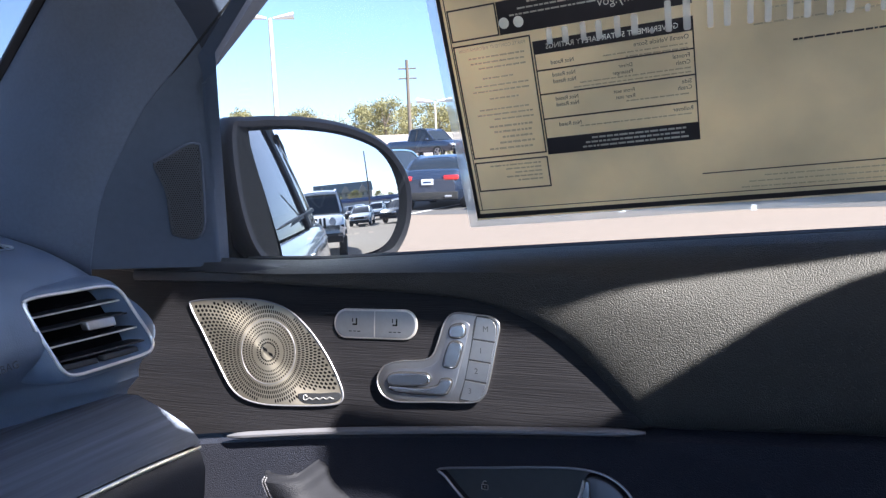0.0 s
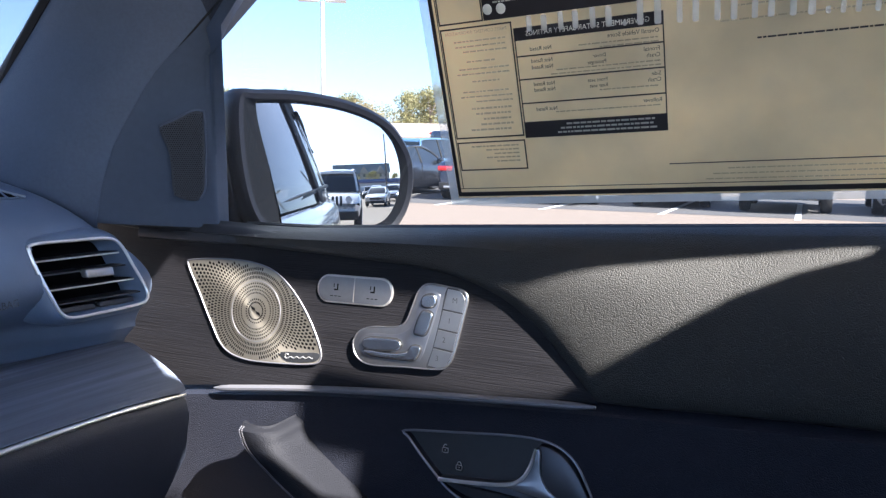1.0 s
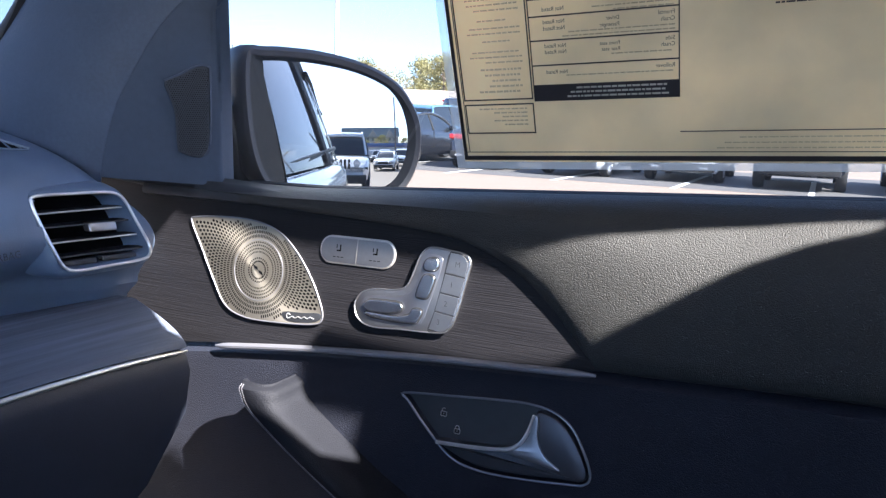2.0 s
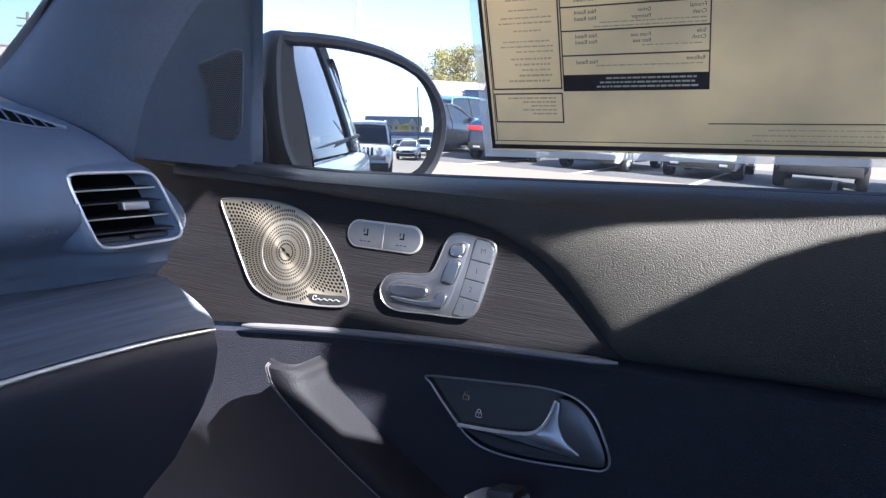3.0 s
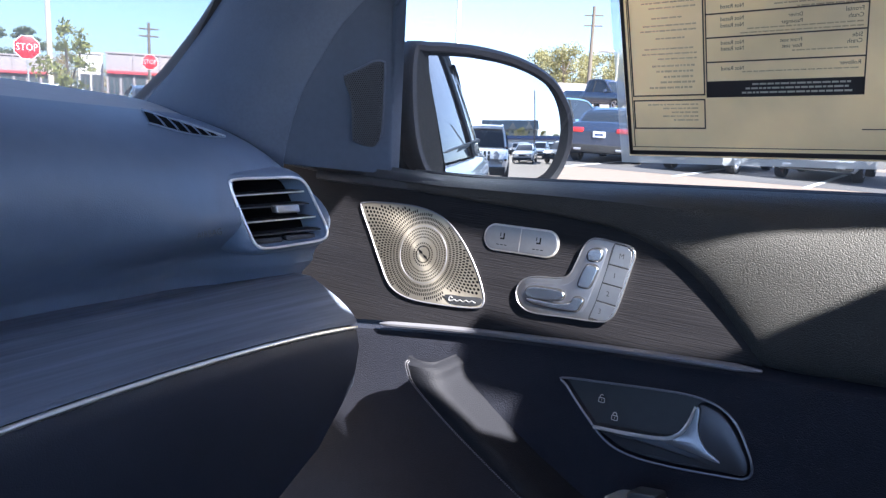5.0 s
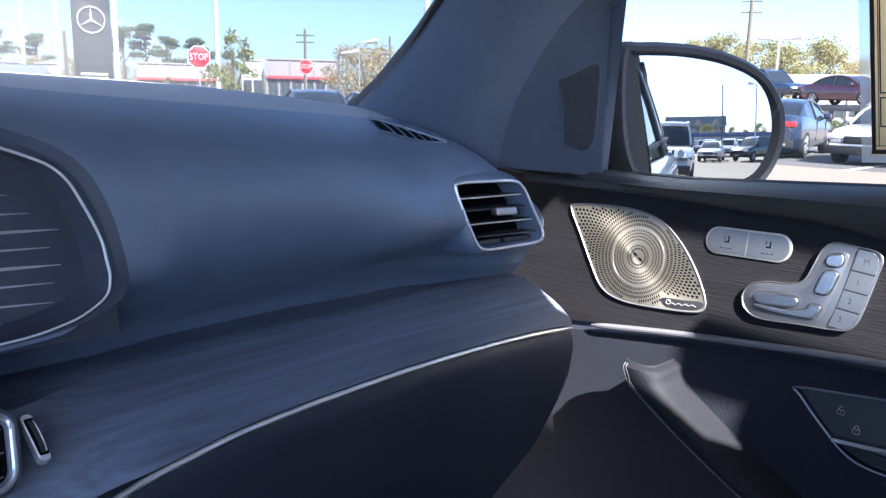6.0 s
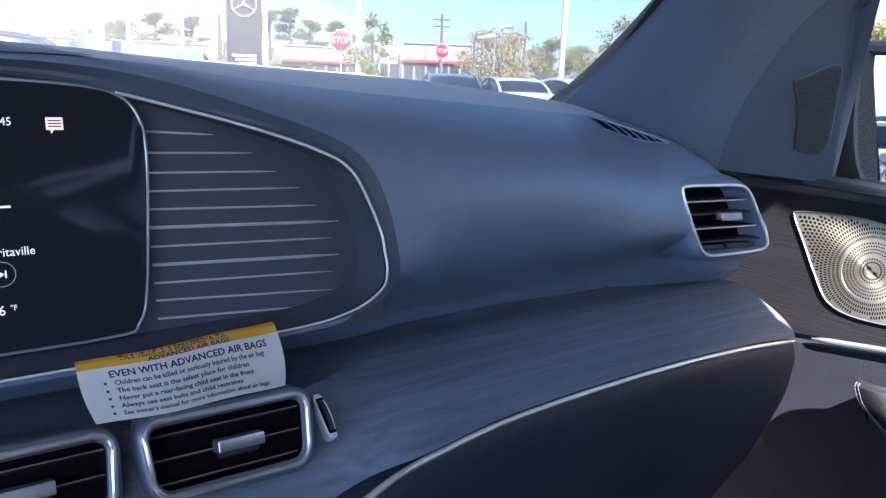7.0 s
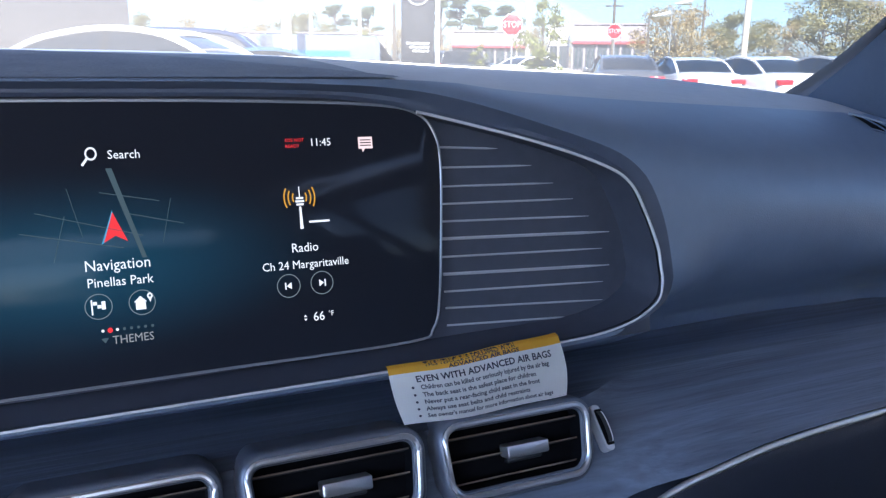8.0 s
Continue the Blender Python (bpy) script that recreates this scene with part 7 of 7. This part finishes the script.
stop_sign(p1, (Vector((-0.1, -0.15, 0)) - p1).normalized(), 2.52)
p2 = polar(-55.3, 45.0)
stop_sign(p2, (Vector((6, -22, 0)) - p2).normalized(), 2.86, 0.40)

POLE = surface("cream_pole_paint", (0.62, 0.56, 0.44), 0.6, vary=0.1, scale=4)
WOODPOLE = surface("weathered_pole_wood", (0.16, 0.13, 0.10), 0.9, vary=0.3, scale=9)


def pole(at, h, r, material, label, heads=0, cross=False):
    p = thing("light_pole" if heads else "utility_pole", at, label, "pole", "poles")
    bm = bmesh.new()
    tube(bm, [at, at + Vector((0, 0, h))], lambda s: r * (1 - 0.3 * s), 10)
    part("shaft", bm, material, p)
    if heads:
        to = Vector((at.y, -at.x, 0)).normalized()
        for s in ((-1, 1) if heads == 2 else (1,)):
            bm = bmesh.new()
            q = at + Vector((0, 0, h)) + to * s * 0.15
            e = at + Vector((0, 0, h + 0.12)) + to * s * 1.1
            tube(bm, [q, e], lambda k: 0.05 + 0.13 * smooth01(k * 2), 8, flat=2.0, up=Vector((0, 0, 1)))
            part("lamp_head", bm, SIGNWHITE, p, "pale flat lamp head")
    if cross:
        to = Vector((at.y, -at.x, 0)).normalized()
        for k in (0.93, 0.85):
            bm = bmesh.new()
            tube(bm, [at + Vector((0, 0, h * k)) - to * 0.6, at + Vector((0, 0, h * k)) + to * 0.6], 0.05, 6)
            part("crossarm", bm, material, p)
    return p


pole(polar(-34.0, 38), 8.3, 0.13, POLE, "cream lamp post with two flat heads", 2)
pole(polar(-22.5, 48), 4.9, 0.09, POLE, "cream lamp post with two flat heads", 2)
pole(polar(-24.4, 52), 8.0, 0.15, WOODPOLE, "weathered wooden utility pole", 0, True)
pole(polar(-61.4, 42), 11.0, 0.14, POLE, "tall cream painted lamp post", 2)
pole(polar(-46.7, 40), 11.0, 0.16, POLE, "tall cream painted lamp post", 2)
pole(polar(-78.8, 24), 10.0, 0.17, POLE, "thick cream lamp post", 2)
pole(polar(-71.4, 40), 10.0, 0.10, POLE, "tall cream painted lamp post", 2)
pole(polar(-73.4, 45), 10.0, 0.12, POLE, "tall cream painted lamp post", 2)
pole(polar(-76.8, 50), 10.0, 0.12, POLE, "tall cream painted lamp post", 2)
pole(polar(-83.0, 33), 9.0, 0.10, POLE, "tall cream painted lamp post", 2)
pole(polar(-67.9, 40), 8.0, 0.09, POLE, "tall cream painted lamp post", 1)
pole(polar(-55.35, 55), 5.7, 0.12, WOODPOLE, "weathered wooden utility pole", 0, True)
pole(polar(-49.3, 70), 6.5, 0.12, WOODPOLE, "weathered wooden utility pole")
pole(polar(-71.0, 38), 3.8, 0.09, WOODPOLE, "short dark wooden post")
pole(polar(-53.0, 46), 3.7, 0.07, WOODPOLE, "dark street lamp post", 1)
pole(polar(-51.5, 50), 4.6, 0.05, GALV, "thin steel street lamp", 1)
pole(Vector((70, 7.6, 0)), 12.0, 0.18, WOODPOLE, "weathered wooden utility pole")
pole(Vector((44, 9.8, 0)), 8.0, 0.11, POLE, "tall lamp post with two flat heads", 2)

# dealer's pylon: dark slab with a plain ring
tot = polar(-69.35, 36.0)
pylon = thing("pylon_sign", tot, "tall dark grey pylon with a silver ring emblem", "sign")
mt = look(tot, Vector((0, -0.1, 0)))
on_tot = lambda u, v, h: mt @ Vector((u, v, -h))
SLATE = surface("pylon_grey", (0.030, 0.032, 0.036), 0.45, vary=0.1, scale=3)
bm = bmesh.new()
box(bm, (-0.74, 0.0, 0.0), (0.74, 6.2, 0.45), mt, bevel=0.02)
part("slab", bm, SLATE, pylon)
bm = bmesh.new()
tube(bm, [on_tot(0.52 * math.cos(a), 4.15 + 0.52 * math.sin(a), 0.05) for a in np.linspace(0, math.tau, 33)[:-1]], 0.045, 6, True)
part("ring_emblem", bm, CHROME, pylon, "plain silver ring")
bm = bmesh.new()
for k in range(3):
    a = radians(90 + 120 * k)
    tube(bm, [on_tot(0, 4.15, 0.05), on_tot(0.5 * math.cos(a), 4.15 + 0.5 * math.sin(a), 0.05)], lambda s: 0.06 * (1 - s) + 0.015, 6)
part("emblem_bars", bm, CHROME, pylon)
for k in range(3):
    bm = bmesh.new()
    box(bm, (-0.52, 1.92 - 0.17 * k, -0.03), (0.52 - 0.14 * k, 2.02 - 0.17 * k, 0.01), mt, bevel=0.01)
    part("pale_bar", bm, SIGNWHITE, pylon, "pale bar in place of lettering")
bm = bmesh.new()
box(bm, (-1.0, 0.0, 0.1), (-0.80, 6.2, 0.35), mt, bevel=0.02)
part("side_post", bm, SIGNWHITE, pylon, "pale side post")

# ---- buildings ----
STUCCO = surface("grey_stucco", (0.33, 0.30, 0.30), 0.9, vary=0.1, scale=2, large=1)
WHITEW = surface("white_stucco", (0.60, 0.585, 0.56), 0.9, vary=0.06, scale=2)
REDTRIM = surface("red_fascia", (0.55, 0.06, 0.07), 0.6)
TAUPE = surface("taupe_cladding", (0.125, 0.115, 0.11), 0.8, vary=0.1, scale=1.5)
BROWNROOF = surface("brown_roof", (0.33, 0.24, 0.18), 0.9, vary=0.15, scale=3)
PANE = surface("shop_glass", (0.05, 0.07, 0.08), 0.08, coat=0.3)


def shop(az0, az1, dist, h, wall_mat, label, band=None, windows=7, depth=14, roof_mat=None, name="shop_building"):
    a, b = polar(az0, dist), polar(az1, dist)
    s = thing(name, a.lerp(b, 0.5), label, "building")
    mid = a.lerp(b, 0.5)
    ux = (b - a).normalized()
    uy = Vector((0, 0, 1))
    un = ux.cross(uy)
    if un.dot(-mid) < 0:
        un = -un
    wdt = (b - a).length
    m = Matrix((ux, uy, un)).transposed().to_4x4()
    m.translation = mid
    bm = bmesh.new()
    box(bm, (-wdt / 2, 0, -depth), (wdt / 2, h, 0), m, bevel=0.03)
    part("wall", bm, wall_mat, s)
    bm = bmesh.new()
    box(bm, (-wdt / 2 - 0.15, h, -depth - 0.15), (wdt / 2 + 0.15, h + 0.18, 0.15), m, bevel=0.03)
    part("roof", bm, roof_mat or wall_mat, s)
    if band:
        bm = bmesh.new()
        box(bm, (-wdt / 2, h * 0.60, 0.0), (wdt / 2, h * 0.66, 0.5), m, bevel=0.02)
        part("canopy", bm, band, s, "coloured canopy band")
    for k in range(windows):
        c = lerp(-wdt / 2, wdt / 2, (k + 0.5) / windows)
        ww = wdt / windows * 0.36
        bm = bmesh.new()
        box(bm, (c - ww, 0.4, -0.05), (c + ww, h * 0.56, 0.03), m)
        win = part("window", bm, PANE, s)
        bm = bmesh.new()
        for e in (c - ww, c, c + ww):
            box(bm, (e - 0.06, 0.3, 0.0), (e + 0.06, h * 0.57, 0.08), m)
        box(bm, (c - ww, h * 0.55, 0.0), (c + ww, h * 0.58, 0.08), m)
        part("window_frame", bm, STEEL, win)
    for k in range(0, windows + 1, 2):
        c = lerp(-wdt / 2, wdt / 2, k / max(1, windows))
        bm = bmesh.new()
        box(bm, (c - 0.09, 0, 0.0), (c + 0.09, h + 0.1, 0.12), m)
        part("pilaster", bm, wall_mat, s)
    return s


shop(-66.6, -61.2, 92, 4.3, STUCCO, "low grey shop front with a red canopy", REDTRIM, 7)
shop(-59.7, -58.3, 90, 4.9, WHITEW, "white flat-roofed block beside the shops", None, 2)
shop(-58.0, -53.0, 88, 5.0, STUCCO, "low grey shop front with a red canopy", REDTRIM, 6)
shop(-84.0, -71.5, 95, 4.0, STUCCO, "long low grey warehouse", None, 12)
low = shop(-36.0, -12.0, 75, 2.5, STUCCO, "long low building with a tan pitched roof", None, 16, roof_mat=BROWNROOF)
bm = bmesh.new()
rows = [[polar(a, d, z) for d, z in ((73.6, 2.35), (73.6, 2.50), (80.0, 4.15), (86.4, 2.60))] for a in np.linspace(-36.3, -11.7, 25)]
grid(bm, rows)
part("pitched_roof", bm, surface("tan_shingle_roof", (0.40, 0.325, 0.265), 0.9, vary=0.18, scale=3), low, "tan pitched roof", smooth=False)
shop(-112.0, -88.9, 34, 6.5, TAUPE, "taupe clad showroom building", None, 0)
# hotel and low hall behind, seen in the mirror
hotel = thing("hotel_building", (120, 0, 0), "large grey hotel with rows of windows and gables", "building")
HOTEL = surface("hotel_render", (0.46, 0.42, 0.36), 0.9, vary=0.1, scale=1)
HROOF = surface("dark_roof", (0.26, 0.28, 0.265), 0.8)
bm = bmesh.new()
box(bm, (118, -8, 0), (132, 13.5, 6.7), bevel=0.1)
part("wall", bm, HOTEL, hotel)
bm = bmesh.new()
rows = [[Vector((x, y, z)) for x, z in ((117.5, 6.7), (121, 9.9), (129, 9.9), (132.5, 6.7))] for y in (-8.4, 13.9)]
grid(bm, rows)
part("roof", bm, HROOF, hotel)
for y0 in (-5, 3.5, 10):
    bm = bmesh.new()
    vs = [bm.verts.new(p) for p in ((117.2, y0 - 1.7, 6.7), (117.2, y0 + 1.7, 6.7), (117.2, y0, 9.0), (124, y0 - 1.7, 6.7), (124, y0 + 1.7, 6.7), (124, y0, 9.0))]
    for f in ((0, 1, 2), (3, 5, 4), (0, 2, 5, 3), (1, 4, 5, 2)):
        bm.faces.new([vs[i] for i in f])
    part("gable", bm, HOTEL, hotel)
for fl in range(4):
    for k in range(10):
        bm = bmesh.new()
        y = -6.9 + 2.1 * k
        box(bm, (117.9, y - 0.45, 0.8 + 1.55 * fl), (118.02, y + 0.45, 1.7 + 1.55 * fl))
        part("window", bm, PANE, hotel)
hall = thing("low_hall", (75, 6, 0), "low white hall with a blue fascia", "building")
bm = bmesh.new()
box(bm, (74, 1, 0), (84, 26, 2.6), bevel=0.05)
part("wall", bm, WHITEW, hall)
bm = bmesh.new()
box(bm, (73.7, 0.7, 2.6), (84.3, 26.3, 3.4), bevel=0.05)
part("fascia", bm, paint("blue_fascia", (0.03, 0.08, 0.25)), hall, "blue fascia band")

# ---- trees ----
BARK = surface("bark", (0.13, 0.10, 0.075), 0.95, vary=0.35, scale=14, grain=1.0, grain_scale=60)


def foliage(name, rgb):
    m = surface(name, rgb, 0.7, vary=0.5, scale=2.5, each=0.15)
    nt = m.node_tree
    tl = nt.nodes.new("ShaderNodeBsdfTranslucent")
    tl.inputs["Color"].default_value = (rgb[0] * 1.3, rgb[1] * 1.3, rgb[2] * 0.8, 1)
    mx = nt.nodes.new("ShaderNodeMixShader")
    mx.inputs[0].default_value = 0.3
    links(nt, nt.nodes["Principled BSDF"].outputs[0], mx.inputs[1])
    links(nt, tl.outputs[0], mx.inputs[2])
    links(nt, mx.outputs[0], nt.nodes["Material Output"].inputs["Surface"])
    return m


GREEN, OLIVE, RUST, PALE = foliage("green_leaves", (0.15, 0.18, 0.10)), foliage("olive_leaves", (0.28, 0.255, 0.12)), foliage("rusty_leaves", (0.37, 0.29, 0.15)), foliage("yellow_green_leaves", (0.24, 0.25, 0.075))


def tree(h, spread, leaf, seed, label, trunk_part=0.35, clumps=26, per=70, size=0.16, flat=0.75, density=1.0):
    """A tree at the origin: tapered trunk, limbs, and clumps of small leaves with gaps."""
    r = random.Random(seed)
    t = thing("tree", (0, 0, 0), label, "tree", "trees")
    bm = bmesh.new()
    bend = Vector((r.uniform(-0.06, 0.06), r.uniform(-0.06, 0.06), 0)) * h
    tube(bm, [Vector((0, 0, 0)), bend * 0.4 + Vector((0, 0, h * trunk_part * 0.6)), bend + Vector((0, 0, h * trunk_part)), bend * 1.3 + Vector((0, 0, h * 0.8))], lambda s: h * 0.028 * (1 - 0.85 * s), 8)
    heads = []
    for k in range(clumps):
        a, q = r.uniform(0, math.tau), math.sqrt(r.random())
        z = r.uniform(trunk_part * 0.95, 1.0)
        width = math.sin(min(1.0, (z - trunk_part * 0.8) / (1 - trunk_part * 0.8)) * math.pi * 0.82 + 0.35)
        heads.append(Vector((spread * q * width * math.cos(a), spread * q * width * math.sin(a), h * z)) + bend)
    for c in heads[:12]:
        s = bend + Vector((0, 0, h * r.uniform(trunk_part * 0.8, 0.75)))
        if s.z > c.z:
            s.z = c.z * 0.85
        tube(bm, [s, s.lerp(c, 0.55) + Vector((0, 0, 0.03 * h)), c], lambda q: h * 0.010 * (1 - 0.75 * q), 5)
    part("trunk", bm, BARK, t)
    vs, fs = [], []
    for c in heads:
        rad = spread * r.uniform(0.22, 0.40)
        for k in range(int(per * density)):
            d = Vector((r.gauss(0, 1), r.gauss(0, 1), r.gauss(0, flat)))
            d = d.normalized() * rad * r.random() ** 0.45
            d.z *= flat
            p = c + d
            u = Vector((r.gauss(0, 1), r.gauss(0, 1), r.gauss(0, 1))).normalized()
            v = u.cross(Vector((r.gauss(0, 1), r.gauss(0, 1), r.gauss(0, 1)))).normalized()
            s = size * r.uniform(0.6, 1.4)
            i = len(vs)
            vs += [p - u * s, p - v * s * 0.45, p + u * s, p + v * s * 0.45]
            fs.append((i, i + 1, i + 2, i + 3))
    me = bpy.data.meshes.new("crown")
    me.from_pydata([tuple(v) for v in vs], [], fs)
    put("crown", me, leaf, t, smooth=False)
    return t


kinds = [tree(6.0, 3.0, RUST, 1, "rusty brown half-bare autumn tree", 0.25, 26, 60, 0.105, density=2.2), tree(7.5, 3.4, OLIVE, 2, "olive green broad tree", 0.3, 26, 70, 0.13, density=2.6), tree(9.5, 2.9, GREEN, 3, "green pine with a flat open crown", 0.62, 18, 80, 0.15, 0.5, density=2.4), tree(6.5, 3.2, OLIVE, 4, "olive green broad tree", 0.2, 30, 60, 0.12, density=2.6), tree(5.5, 3.4, RUST, 6, "rusty brown half-bare autumn tree", 0.15, 28, 50, 0.105, density=2.0)]
first = [True] * len(kinds)


def plant(k, at, turn=0.0, scale=1.0):
    m = Matrix.Translation(at) @ Matrix.Rotation(turn, 4, "Z") @ Matrix.Scale(scale, 4)
    if first[k]:
        kinds[k].matrix_basis, first[k] = m, False
    else:
        c = copy_thing(kinds[k], Matrix.Identity(4))
        c.matrix_basis = m


rt = random.Random(11)
for az in np.arange(-88, -71, 1.7):
    plant(rt.choice((0, 1, 4)), polar(az + rt.uniform(-0.5, 0.5), rt.uniform(98, 118)), rt.uniform(0, 6), rt.uniform(0.75, 1.0))
for az in np.arange(-71, -57, 1.8):
    plant(rt.choice((0, 4)), polar(az + rt.uniform(-0.5, 0.5), rt.uniform(112, 128)), rt.uniform(0, 6), rt.uniform(0.7, 0.95))
for az, d, s in ((-67.3, 120, 1.05), (-65.9, 126, 1.15), (-64.6, 122, 0.95), (-62.9, 130, 1.0), (-72.5, 120, 0.9), (-75.0, 125, 0.95)):
    plant(2, polar(az, d), d, s)
for az, d, s, k in ((-52.6, 62, 0.80, 0), (-51.2, 58, 0.85, 4), (-49.8, 60, 0.80, 0), (-48.4, 66, 0.6, 3), (-46.9, 75, 0.7, 1), (-45.2, 80, 0.75, 3), (-43.8, 70, 0.75, 4), (-42.2, 72, 0.9, 1), (-40.6, 66, 0.9, 3)):
    plant(k, polar(az, d), d * 1.3, s)
for az in np.arange(-39, -10, 1.15):
    plant(rt.choice((0, 1, 3, 4)), polar(az + rt.uniform(-0.6, 0.6), rt.uniform(88, 104)), rt.uniform(0, 6), rt.uniform(1.0, 1.35))
for y in np.arange(-14, 26, 3.5):
    plant(rt.choice((1, 3, 4)), Vector((rt.uniform(86, 110), y + rt.uniform(-1, 1), 0)), rt.uniform(0, 6), rt.uniform(0.6, 0.95))
shrub = tree(3.6, 0.95, PALE, 21, "young bushy yellow-green tree beside the road", 0.08, 34, 60, 0.085, 0.9)
shrub.matrix_basis = Matrix.Translation(polar(-60.4, 32.0))
for az, d, s in ((-72.8, 33, 0.62), (-78.0, 40, 0.7), (-22.0, 50, 0.66), (-21.0, 62, 0.62), (-64.9, 42, 0.55)):
    c = copy_thing(shrub, Matrix.Identity(4))
    c.matrix_basis = Matrix.Translation(polar(az, d)) @ Matrix.Rotation(d, 4, "Z") @ Matrix.Scale(s, 4)


# clipped hedge along the edge of the lot
rh = random.Random(5)
hedge = thing("hedge", polar(-19.6, 33.0), "clipped green hedge along the edge of the lot", "hedge")
vs, fs = [], []
for k in range(5200):
    az = rh.uniform(-23.4, -15.5)
    p = polar(az, 33.0 + rh.uniform(-0.35, 0.35), 0.72 * rh.random() ** 0.7 + 0.05 * math.sin(az * 9))
    u = Vector((rh.gauss(0, 1), rh.gauss(0, 1), rh.gauss(0, 1))).normalized()
    v = u.cross(Vector((rh.gauss(0, 1), rh.gauss(0, 1), rh.gauss(0, 1)))).normalized()
    q = rh.uniform(0.03, 0.065)
    i = len(vs)
    vs += [p - u * q, p - v * q * 0.5, p + u * q, p + v * q * 0.5]
    fs.append((i, i + 1, i + 2, i + 3))
me = bpy.data.meshes.new("leaves")
me.from_pydata([tuple(v) for v in vs], [], fs)
put("leaves", me, GREEN, hedge, smooth=False)["kind"] = "stuff"
for k in range(24):
    bm = bmesh.new()
    p = polar(-23.2 + 0.32 * k, 33.0)
    tube(bm, [p, p + Vector((rh.uniform(-0.1, 0.1), 0, 0.3)), p + Vector((rh.uniform(-0.2, 0.2), 0, 0.6))], lambda q: 0.02 * (1 - 0.7 * q), 5)
    part("stem", bm, BARK, hedge)
